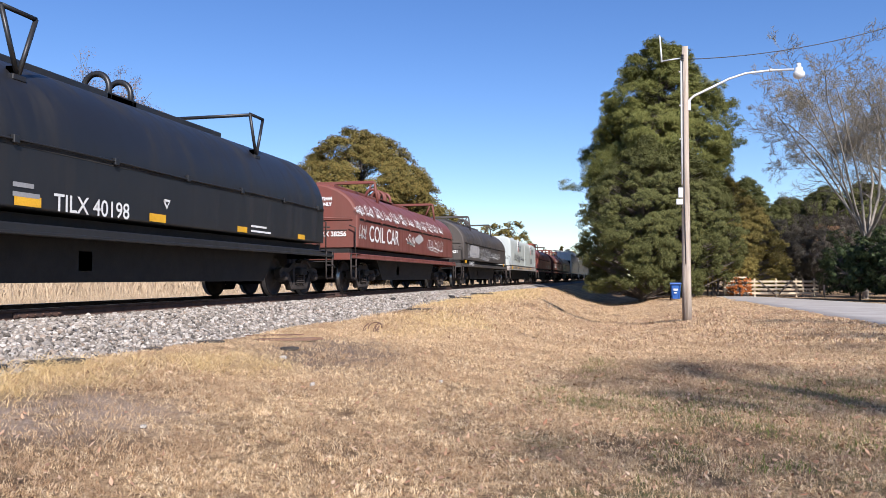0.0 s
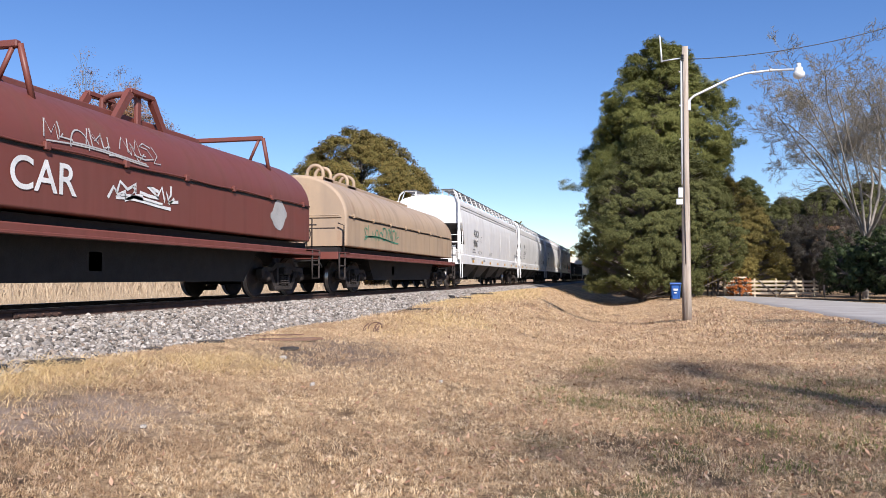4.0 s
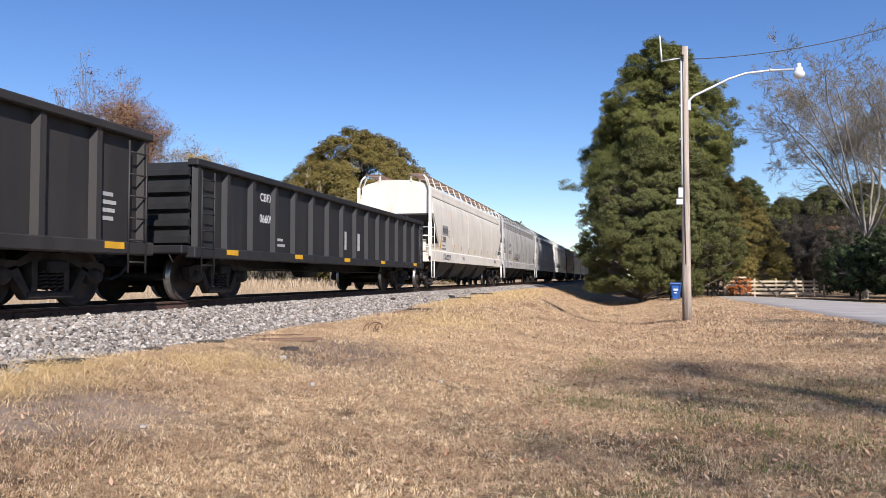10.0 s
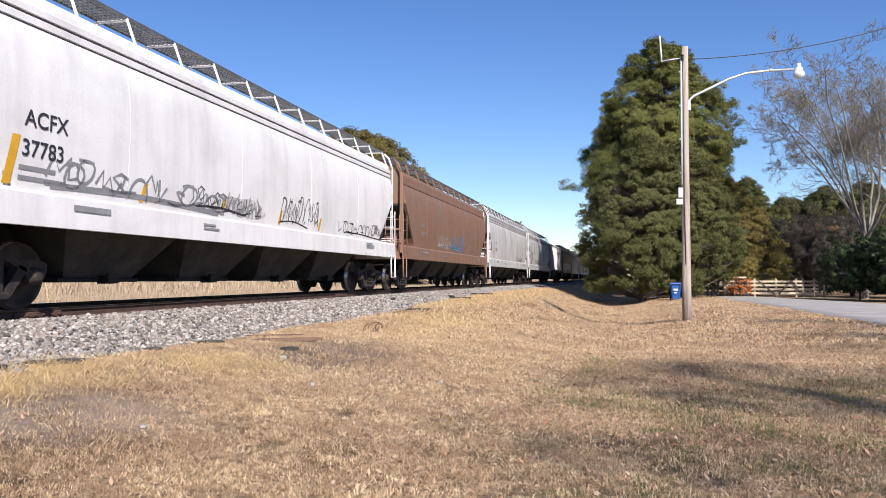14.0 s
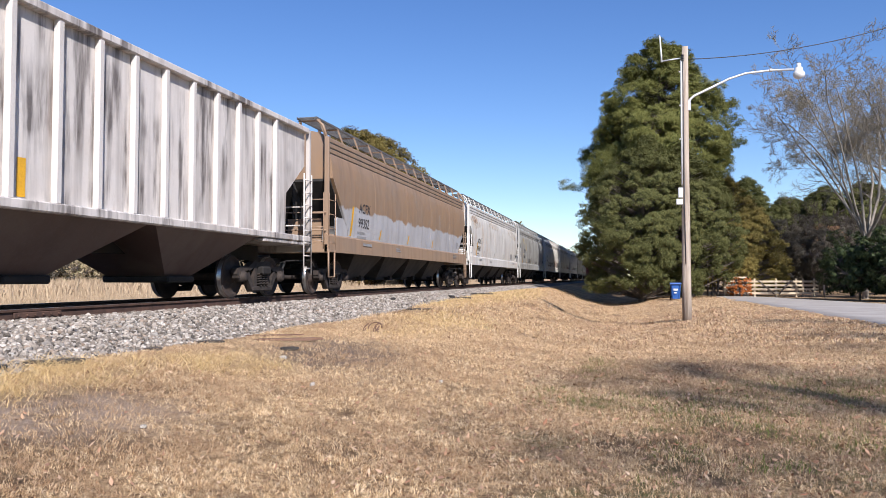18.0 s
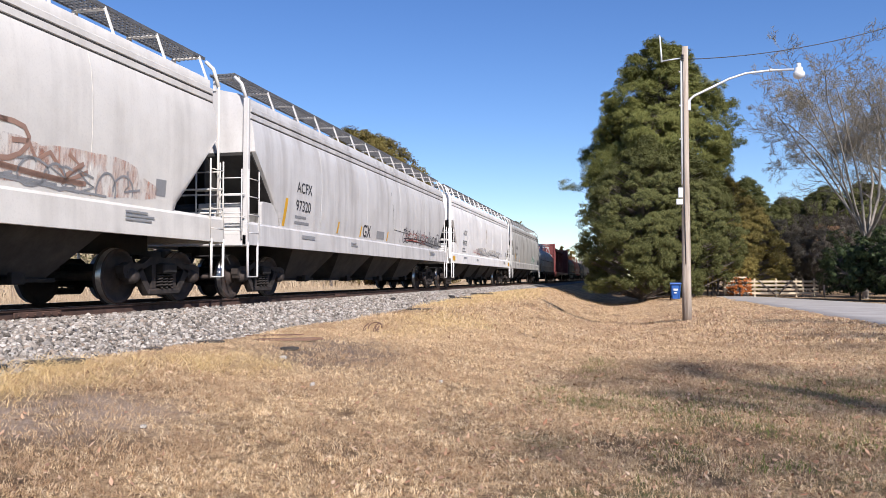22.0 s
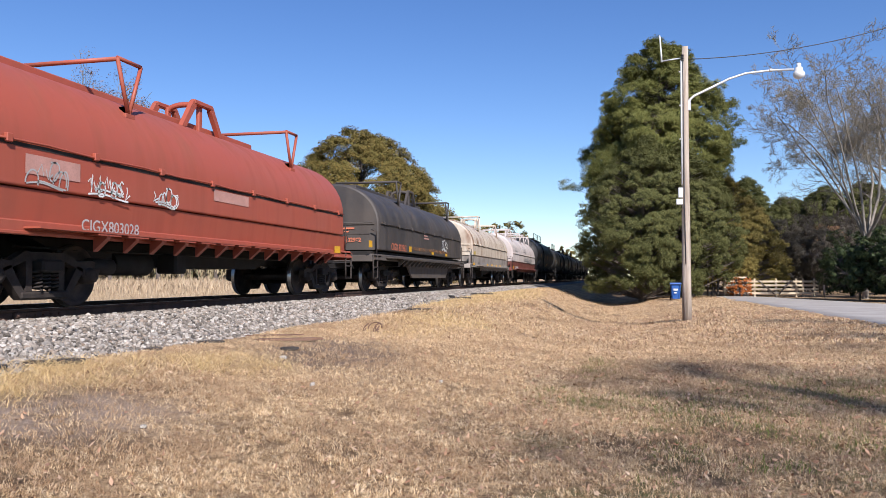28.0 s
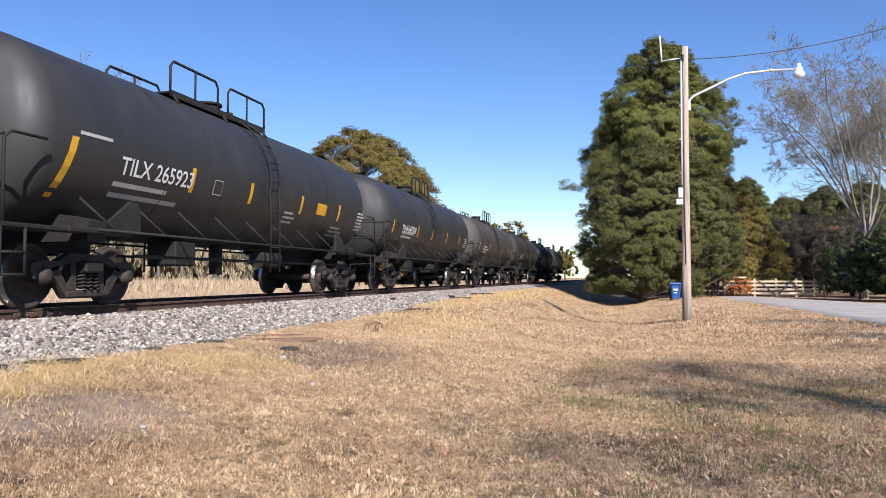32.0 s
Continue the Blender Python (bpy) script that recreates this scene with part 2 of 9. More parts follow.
KEEP = {}


def kept(key, make):
    """A mesh that is made once and shared by alike parts."""
    if key not in KEEP:
        KEEP[key] = make()
    return KEEP[key]
# ---- ground and track ----
def smoothstep(a, b, x):
    t = np.clip((x - a) / (b - a), 0, 1)
    return t * t * (3 - 2 * t)


def ground_z(x, y):
    """Height of the ground: bank beside the ballast, a ditch along the line, the lawn, the road's level, a field behind."""
    x, y = np.asarray(x, float), np.asarray(y, float)
    near = -0.5 - 0.5 * smoothstep(2.6, 8.5, x)
    far_bank = -0.35 - 1.15 * smoothstep(3.0, 8.0, x)
    k = smoothstep(14, 34, y)
    z = near * (1 - k) + far_bank * k
    z = z + (0.1 * smoothstep(9.5, 14, x)) * (1 - k) + 0.55 * smoothstep(8.4, 12.4, x) * k
    field = -0.5 - 0.45 * smoothstep(-3, -9, x)
    z = np.where(x < 2.6, np.where(x < -2.6, field, -0.5), z)
    z = z + 0.035 * np.sin(x * 1.3 + 0.6 * y) * np.cos(0.8 * y - 0.4 * x) * smoothstep(2.6, 4, x) * (1 - smoothstep(15, 17, x))
    z = z + 0.02 * np.sin(2.9 * x + 1.7 * y) * np.sin(2.3 * y) * smoothstep(2.8, 4, x) * (1 - smoothstep(15, 17, x))
    return z


def sheet(name, xs, ys, mat, zfun, label, category):
    X, Y = np.meshgrid(xs, ys)
    Z = zfun(X, Y)
    nx, ny = len(xs), len(ys)
    me = bpy.data.meshes.new(name)
    i = np.arange((ny - 1) * (nx - 1))
    a = (i // (nx - 1)) * nx + i % (nx - 1)
    me.from_pydata(np.stack([X, Y, Z], -1).reshape(-1, 3).tolist(), [], np.stack([a, a + 1, a + nx + 1, a + nx], -1).tolist())
    me.polygons.foreach_set("use_smooth", [True] * len(me.polygons))
    me.materials.append(mat)
    return tagged(new(name, me), label, category, kind="structure")


def grass_ground():
    m, nt, bs = nodes_of("dry_lawn")
    v = coords(nt, world_space=True)
    tan_a, tan_b, leaf, green, soil = (0.3, 0.185, 0.1), (0.78, 0.57, 0.34), (0.14, 0.09, 0.055), (0.1, 0.13, 0.04), (0.24, 0.18, 0.14)
    col = mix(nt, noise_at(nt, v, 9, 6, 0.3, 0.7, 0.7), tan_a, tan_b)
    col = mix(nt, times(nt, noise_at(nt, v, 0.8, 5, 0.45, 0.62), 0.75), col, leaf)
    col = mix(nt, times(nt, noise_at(nt, v, 22, 5, 0.45, 0.62, 0.7), 0.8), col, leaf)
    sep = nt.nodes.new("ShaderNodeSeparateXYZ")
    nt.links.new(v, sep.inputs[0])

    def along(sock, lo, hi):
        r = nt.nodes.new("ShaderNodeMapRange")
        r.inputs[1].default_value, r.inputs[2].default_value = lo, hi
        nt.links.new(sep.outputs[sock], r.inputs[0])
        return r.outputs[0]
    col = mix(nt, times(nt, times(nt, times(nt, noise_at(nt, v, 3.0, 6, 0.35, 0.6, 0.7), along(0, 8.2, 8.9)), along(1, 18, 12)), 0.3), col, leaf)
    gr = times(nt, times(nt, noise_at(nt, v, 1.1, 5, 0.5, 0.68), along(0, 7.5, 8.5)), along(1, 16, 10))
    col = mix(nt, times(nt, gr, 0.75), col, green)
    # bare soil beside the ballast, yellow straw on the bank
    def spot(px, py, rx, ry):
        mp = nt.nodes.new("ShaderNodeMapping")
        mp.inputs["Location"].default_value = (-px / rx, -py / ry, 0)
        mp.inputs["Scale"].default_value = (1 / rx, 1 / ry, 0)
        nt.links.new(v, mp.inputs[0])
        ln = nt.nodes.new("ShaderNodeVectorMath")
        ln.operation = "LENGTH"
        nt.links.new(mp.outputs[0], ln.inputs[0])
        r = nt.nodes.new("ShaderNodeMapRange")
        r.inputs[1].default_value, r.inputs[2].default_value = 1.0, 0.35
        nt.links.new(ln.outputs["Value"], r.inputs[0])
        return r.outputs[0]
    rag = noise_at(nt, v, 2.5, 6, 0.3, 0.55, 0.7)
    for px, py, rx, ry, c, k in ((4.6, 10.6, 1.5, 2.6, soil, 0.95), (5.6, 9.0, 1.0, 1.6, soil, 0.6), (4.4, 5.2, 1.4, 1.3, (0.46, 0.36, 0.29), 0.8), (3.4, 6.3, 0.9, 1.8, (0.58, 0.43, 0.21), 0.5), (4.9, 17.5, 1.6, 5.0, (0.62, 0.48, 0.26), 0.7), (3.6, 33.0, 1.4, 14.0, (0.62, 0.47, 0.24), 0.7)):
        col = mix(nt, times(nt, times(nt, spot(px, py, rx, ry), rag), k), col, c)
    nt.links.new(col, bs.inputs["Base Color"])
    bs.inputs["Roughness"].default_value = 0.95
    bs.inputs["Specular IOR Level"].default_value = 0.1
    bump(nt, bs, noise_at(nt, v, 16, 8, 0.25, 0.75, 0.75), 0.9, 0.05)
    return m


M_GROUND = grass_ground()
xs = np.unique(np.concatenate([[-2500, -1200, -500, -200, -120], np.arange(-80, -4, 4), np.arange(-4, 2.4, 0.8), np.arange(2.4, 20, 0.25), np.arange(20, 60, 4), [80, 120, 200, 500, 1200, 2500]]))
ys = np.unique(np.concatenate([[-2500, -1000, -300, -100, -50], np.arange(-24, 40, 0.3), np.arange(40, 130, 1.5), np.arange(130, 260, 10), [300, 400, 600, 1000, 1700, 2600, 4000]]))
sheet("ground", xs, ys, M_GROUND, lambda x, y: ground_z(x, y), "dry tan lawn grass sprinkled with fallen leaves", "ground")


# ballast bed
def ballast_z(x):
    ax = np.abs(x)
    return np.interp(ax, [0, 0.6, 1.15, 1.75, 2.9, 3.3], [-0.2, -0.19, -0.16, -0.19, -0.52, -0.7])


def ballast_bed():
    m, nt, bs = nodes_of("grey_ballast")
    v = coords(nt, world_space=True)
    vo = nt.nodes.new("ShaderNodeTexVoronoi")
    vo.inputs["Scale"].default_value = 17
    nt.links.new(v, vo.inputs["Vector"])
    col = mix(nt, vo.outputs["Distance"], (0.2, 0.18, 0.155), (0.02, 0.018, 0.016))
    col = mix(nt, noise_at(nt, v, 14, 4, 0.35, 0.65), col, (0.2, 0.19, 0.19))
    sep = nt.nodes.new("ShaderNodeSeparateXYZ")
    nt.links.new(v, sep.inputs[0])
    ab = nt.nodes.new("ShaderNodeMath")
    ab.operation = "ABSOLUTE"
    nt.links.new(sep.outputs[0], ab.inputs[0])
    # the bed turns darker inwards from just outside the rails
    mid_track = nt.nodes.new("ShaderNodeMapRange")
    mid_track.inputs[1].default_value, mid_track.inputs[2].default_value = 1.25, 0.85
    nt.links.new(ab.outputs[0], mid_track.inputs[0])
    col = mix(nt, times(nt, mid_track.outputs[0], 0.88), col, (0.03, 0.024, 0.02))
    nt.links.new(col, bs.inputs["Base Color"])
    bs.inputs["Roughness"].default_value = 0.95
    bump(nt, bs, vo.outputs["Distance"], 1.0, 0.05)
    b = Mesh()
    cross = [(x, float(ballast_z(x))) for x in (-3.3, -2.9, -1.75, -1.15, -0.6, 0, 0.6, 1.15, 1.75, 2.3, 2.9, 3.3)]
    rings = [[(x, y, z) for x, z in cross] for y in np.concatenate([[-300, -60], np.arange(-20, 100, 2), [120, 200, 400, 900]])]
    b.loft(rings, False, False, True)
    return tagged(part("ballast_bed", b, m), "grey crushed-stone ballast bed under the railway track", "ballast", kind="structure")


bed = ballast_bed()


def pebbles(name, n, x0, x1, y0, y1, size, mat, zfun, parent=None, power=1.0, seed=3):
    """Many rough stones in one mesh."""
    rng = np.random.default_rng(seed)
    ico = bmesh.new()
    bmesh.ops.create_icosphere(ico, subdivisions=1, radius=1.0)
    bv = np.array([p.co[:] for p in ico.verts])
    bf = np.array([[p.index for p in f.verts] for f in ico.faces])
    # a cut stone: only some corners, pushed about
    ico.free()
    x = rng.uniform(x0, x1, n)
    y = y0 + (y1 - y0) * rng.uniform(0, 1, n) ** power
    s = size * rng.uniform(0.55, 1.35, n)
    sc = s[:, None] * rng.uniform(0.6, 1.2, (n, 3)) * np.array([1, 1, 0.8])
    jit = rng.uniform(0.72, 1.2, (n, len(bv), 1))
    p = bv[None] * jit * sc[:, None, :]
    a = rng.uniform(0, 6.28, n)
    t = rng.uniform(-0.6, 0.6, n)
    c, si = np.cos(a)[:, None], np.sin(a)[:, None]
    px, py, pz = p[..., 0], p[..., 1], p[..., 2]
    ct, st = np.cos(t)[:, None], np.sin(t)[:, None]
    py, pz = py * ct - pz * st, py * st + pz * ct
    px, py = px * c - py * si, px * si + py * c
    P = np.stack([px + x[:, None], py + y[:, None], pz + (zfun(x, y) + (0.25 + 0.5 * rng.uniform(-1, 1, n)) * s)[:, None]], -1).reshape(-1, 3)
    F = (bf[None] + (np.arange(n) * len(bv))[:, None, None]).reshape(-1, 3)
    me = bpy.data.meshes.new(name)
    me.from_pydata(P.tolist(), [], F.tolist())
    me.materials.append(mat)
    ob = new(name, me)
    ob.parent = parent
    return tagged(ob, kind="stuff")


M_STONES = island("crushed_stone", [(0.12, 0.105, 0.09), (0.42, 0.375, 0.32), (0.22, 0.185, 0.15), (0.56, 0.51, 0.45), (0.15, 0.13, 0.11), (0.34, 0.29, 0.24), (0.06, 0.052, 0.045), (0.28, 0.245, 0.205), (0.48, 0.435, 0.38), (0.27, 0.2, 0.145), (0.6, 0.56, 0.5), (0.1, 0.088, 0.075)], 0.9, scale=25)
tagged(pebbles("ballast_stones", 50000, 0.98, 3.1, 5, 62, 0.034, M_STONES, lambda x, y: ballast_z(x), bed, 1.9), "pale grey crushed ballast stones")


# rails and ties
def rail_at(x):
    thing = tagged(new("rail"), "rusty brown steel rail with a polished head", "rail", "rails of the track", "structure")
    half = [(0.0, -0.165), (0.07, -0.165), (0.07, -0.152), (0.012, -0.13), (0.01, -0.045), (0.036, -0.035), (0.037, -0.006), (0.03, -0.002)]
    prof = half + [(-a, b) for a, b in half[::-1] if a > 0]
    part("rail_body", Mesh().prism([(x + a, b) for a, b in prof], -300, 900), M_RAIL, thing)
    part("rail_head", Mesh().box(x - 0.028, x + 0.028, -300, 900, -0.006, 0.0), M_RAILTOP, thing, "polished running surface")
    joint = Mesh()
    joint.box(x + 0.012, x + 0.045, -0.45, 0.45, -0.13, -0.045, 0.01)
    for k in range(6):
        joint.tube([(x + 0.04, -0.38 + 0.152 * k, -0.088), (x + 0.07, -0.38 + 0.152 * k, -0.088)], 0.018, 6)
    jm = joint.data("joint_bar", M_RAIL)
    for y in (9.2, 21.1, 33.0):
        part("joint_bar", jm, None, thing, at=(0, y, 0))
    return thing


rail_at(0.755), rail_at(-0.755)
tie_mesh = Mesh().box(-1.3, 1.3, -0.11, 0.11, -0.34, -0.163, 0.015).data("tie", M_TIE)
plate_mesh = Mesh().box(-0.17, 0.17, -0.09, 0.09, -0.163, -0.152, 0.004).data("tie_plate", M_RAIL)
for i in range(120):
    tie = tagged(new("tie", tie_mesh), "weathered dark wooden railway tie", "tie", "ties of the track", "structure")
    tie.location = (0, 2 + 0.54 * i, 0)
    for x in (0.755, -0.755):
        part("tie_plate", plate_mesh, None, tie, at=(x, 0, 0))

# road
M_ROAD = surface("worn_asphalt", (0.33, 0.3, 0.265), (0.42, 0.385, 0.34), 0.8, 1.0, 0.0, 0.25, 30)


def road():
    b = Mesh()
    left = [(18.5, -40), (16.6, 10), (16.1, 24), (15.8, 33), (15.6, 44), (14.7, 57.6)]
    right = [(24.5, -40), (23.0, 10), (22.7, 24), (22.6, 33), (22.4, 44), (18.9, 57.6)]
    rings = []
    for (xl, y), (xr, _) in zip(left, right):
        z = max(float(ground_z(xl, y)), float(ground_z(xr, y))) + 0.012
        rings.append([(xl - 0.1, y, z - 0.3), (xl, y, z)] + [(xl + (xr - xl) * k / 6, y, z + 0.05 * math.sin(math.pi * k / 6)) for k in range(1, 6)] + [(xr, y, z), (xr + 0.1, y, z - 0.3)])
    b.loft(rings, False, False, True)
    return tagged(part("road", b, M_ROAD), "pale worn asphalt lane beside the lawn", "road", kind="structure")


road()


# ---- trees ----
def branch_tubes(name, segs, mat, n=5):
    """Tapered limbs: (p0, p1, r0, r1) each, in one mesh."""
    S = np.array([[*a, *b, c, d] for a, b, c, d in segs])
    p0, p1, r0, r1 = S[:, :3], S[:, 3:6], S[:, 6], S[:, 7]
    d = p1 - p0
    d /= np.linalg.norm(d, axis=1)[:, None] + 1e-9
    ref = np.where(np.abs(d[:, 2:3]) < 0.9, [[0, 0, 1.0]], [[1.0, 0, 0]])
    s = np.cross(d, ref)
    s /= np.linalg.norm(s, axis=1)[:, None]
    u = np.cross(s, d)
    ang = 2 * np.pi * np.arange(n) / n
    ring = np.cos(ang)[None, :, None] * s[:, None] + np.sin(ang)[None, :, None] * u[:, None]
    V = np.concatenate([p0[:, None] + ring * r0[:, None, None], p1[:, None] + ring * r1[:, None, None]], 1).reshape(-1, 3)
    k = np.arange(n)
    f = np.stack([k, (k + 1) % n, n + (k + 1) % n, n + k], -1)
    F = (f[None] + (np.arange(len(S)) * 2 * n)[:, None, None]).reshape(-1, 4)
    me = bpy.data.meshes.new(name)
    me.from_pydata(V.tolist(), [], F.tolist())
    me.polygons.foreach_set("use_smooth", [True] * len(me.polygons))
    me.materials.append(mat)
    return me


def leaf_mesh(name, centres, radii, per, size, mat, rng, flat=0.75, aspect=2.2):
    """Clumps of small leaf triangles round the centres."""
    n = len(centres) * per
    c = np.repeat(centres, per, 0)
    r = np.repeat(radii, per)
    off = rng.normal(size=(n, 3))
    off /= np.linalg.norm(off, axis=1)[:, None]
    off *= (rng.uniform(0.15, 1, n) ** 0.5 * r)[:, None] * np.array([1, 1, flat])
    p = c + off
    # leaves turn their faces outwards, to the light
    out = c - centres.mean(0)
    out /= np.linalg.norm(out, axis=1)[:, None] + 1e-6
    face = out * 0.9 + 0.5 * off / (r[:, None] + 1e-6) + np.array([0, 0, 0.35]) + rng.normal(size=(n, 3)) * 0.5
    a = np.cross(face, rng.normal(size=(n, 3)))
    a /= np.linalg.norm(a, axis=1)[:, None] + 1e-9
    b = np.cross(a, face)
    b /= np.linalg.norm(b, axis=1)[:, None] + 1e-9
    s = size * rng.uniform(0.6, 1.4, n)[:, None]
    V = np.stack([p + a * s * aspect * 0.5, p - a * s * aspect * 0.5 + b * s * 0.5, p - a * s * aspect * 0.5 - b * s * 0.5], 1).reshape(-1, 3)
    me = bpy.data.meshes.new(name)
    me.from_pydata(V.tolist(), [], np.arange(3 * n).reshape(-1, 3).tolist())
    me.materials.append(mat)
    return me


M_BARK = surface("grey_brown_bark", (0.1, 0.08, 0.066), (0.2, 0.165, 0.135), 3, 0.95, 0.0, 0.6, 18, 0.1, (1, 1, 0.3))
M_PALEBARK = surface("pale_grey_bark", (0.15, 0.13, 0.105), (0.29, 0.255, 0.21), 3, 0.95, 0.0, 0.5, 18, 0.1, (1, 1, 0.3))
M_TWIG = surface("bare_grey_twigs", (0.15, 0.13, 0.095), (0.25, 0.22, 0.17), 2, 0.95, 0.0, 0.0)
M_PINE = island("pine_needles", [(0.09, 0.105, 0.03), (0.17, 0.18, 0.05), (0.25, 0.24, 0.065), (0.12, 0.13, 0.036)], 0.75, 0.3)
M_CEDAR = island("cedar_foliage", [(0.07, 0.08, 0.028), (0.13, 0.135, 0.045), (0.18, 0.175, 0.058), (0.095, 0.1, 0.034)], 0.8, 0.3)
M_DARKTWIG = surface("dark_inner_twigs", (0.05, 0.04, 0.03), (0.09, 0.072, 0.055), 2, 0.95, 0.0, 0.0)
M_GOLD = island("yellow_green_cedar_foliage", [(0.12, 0.105, 0.03), (0.22, 0.175, 0.045), (0.29, 0.215, 0.06), (0.15, 0.13, 0.036)], 0.75, 0.15)
M_GOLDLEAF = island("thin_golden_leaves", [(0.3, 0.2, 0.06), (0.45, 0.3, 0.1), (0.26, 0.2, 0.07)], 0.85, 0.25)
M_OAK = island("olive_brown_leaves", [(0.11, 0.1, 0.03), (0.19, 0.155, 0.042), (0.25, 0.175, 0.05), (0.14, 0.125, 0.034)], 0.8, 0.3)
M_RUSTLEAF = island("rusty_winter_leaves", [(0.2, 0.1, 0.05), (0.3, 0.16, 0.08), (0.24, 0.15, 0.09)], 0.85, 0.2)
M_BUSH = island("dark_evergreen_leaves", [(0.02, 0.035, 0.014), (0.045, 0.065, 0.022), (0.07, 0.085, 0.03)], 0.6, 0.1)


def conifer(name, x, y, height, width, mat, label, seed, skirt=0.05, crown_from=0.0, clumps=420, per=46, size=0.2, shape=None, droop=0.25, puff=0.05, aspect=2.6):
    rng = np.random.default_rng(seed)
    z0 = float(ground_z(x, y)) - 0.1
    tree = tagged(new(name), label, "tree")
    tree.location = (x, y, z0)
    part("trunk", Mesh().tube([(0, 0, 0), (0.1, 0.1, height * 0.5), (0, 0, height * 0.97)], [0.012 * height, 0.008 * height, 0.002 * height], 8), M_BARK, tree)
    shape = shape or (lambda t: math.sin(math.pi * min(1, (0.12 + 0.88 * t)) ** 0.75) ** 0.7)
    segs, cen, rad = [], [], []
    lobes = rng.uniform(0, 6.28, 3)
    while len(cen) < clumps:
        t = rng.uniform(skirt, 1.0)
        w = 0.5 * width * shape(t)
        a = rng.uniform(0, 6.28)
        w *= 1 + 0.16 * math.sin(3 * a + lobes[0] + 9 * t) + 0.12 * math.sin(5 * a + lobes[1] - 17 * t) + rng.normal() * 0.06
        h = crown_from * height + t * height * (1 - crown_from)
        tip = np.array([w * math.cos(a), w * math.sin(a), h - droop * w * rng.uniform(0, 0.6)])
        root = np.array([0, 0, max(0.3, h - 0.35 * w)])
        segs.append((root, root + (tip - root) * 0.8, 0.02 + 0.008 * w, 0.008))
        for q in (1.0, rng.uniform(0.72, 0.95), rng.uniform(0.4, 0.75)):
            if rng.uniform() < (1.0 if q == 1.0 else 0.7):
                cen.append(root + (tip - root) * q + rng.normal(size=3) * 0.12)
                rad.append(puff * width * rng.uniform(0.6, 1.3) * (1.1 if q < 1 else 0.85))
    part("branchwork", branch_tubes("branchwork", segs, M_DARKTWIG, 4), None, tree)
    part("crown", leaf_mesh("crown", np.array(cen), np.array(rad), per, size, mat, rng, 0.62, aspect), None, tree)
    return tree


def bare_tree(name, x, y, height, spread, label, seed, levels=6, lean=(0, 0), trunk_r=None, mat=None, leaves=None, forks=3, up=0.12, first=0.27, thin=0.006):
    rng = np.random.default_rng(seed)
    tree = tagged(new(name), label, "tree")
    tree.location = (x, y, float(ground_z(x, y)) - 0.1)
    segs = []
    tips = []

    def grow(p, d, length, r, lev):
        steps = 3 if lev < 3 else 2
        for s in range(steps):
            q = p + d * length / steps
            segs.append((p, q, r, r * 0.86))
            p, r = q, r * 0.86
            d = d + rng.normal(size=3) * 0.11 + np.array([0, 0, up * 0.5])
            d /= np.linalg.norm(d)
            if lev >= 1 and s < steps - 1 and lev < levels:
                side = d + rng.normal(size=3) * 0.75 * spread
                grow(p, side / np.linalg.norm(side), length * rng.uniform(0.45, 0.7), r * 0.5, lev + 2)
        if lev >= levels:
            tips.append(p)
            return
        for _ in range(forks if lev < 2 else 2 + (rng.uniform() < 0.45)):
            nd = d + rng.normal(size=3) * 0.42 * spread + np.array([0, 0, up])
            grow(p, nd / np.linalg.norm(nd), length * rng.uniform(0.62, 0.84), r * rng.uniform(0.55, 0.72), lev + 1)

    r0 = trunk_r or 0.014 * height
    d0 = np.array([lean[0], lean[1], 1.0])
    grow(np.zeros(3), d0 / np.linalg.norm(d0), height * first, r0, 0)
    big = [s for s in segs if s[2] > 0.045]
    fine = [s for s in segs if s[2] <= 0.045]
    part("trunk", branch_tubes("trunk", big, M_BARK, 7), None, tree)
    if fine:
        fine = [(a, b, max(c, thin), max(e, thin * 0.8)) for a, b, c, e in fine]
        part("branchwork", branch_tubes("branchwork", fine, mat or M_TWIG, 3), None, tree)
    if leaves and tips:
        pick = np.array(tips)[rng.uniform(size=len(tips)) < leaves[2]]
        part("crown", leaf_mesh("crown", pick, np.full(len(pick), leaves[3]), leaves[4], leaves[1], leaves[0], rng), None, tree)
    return tree


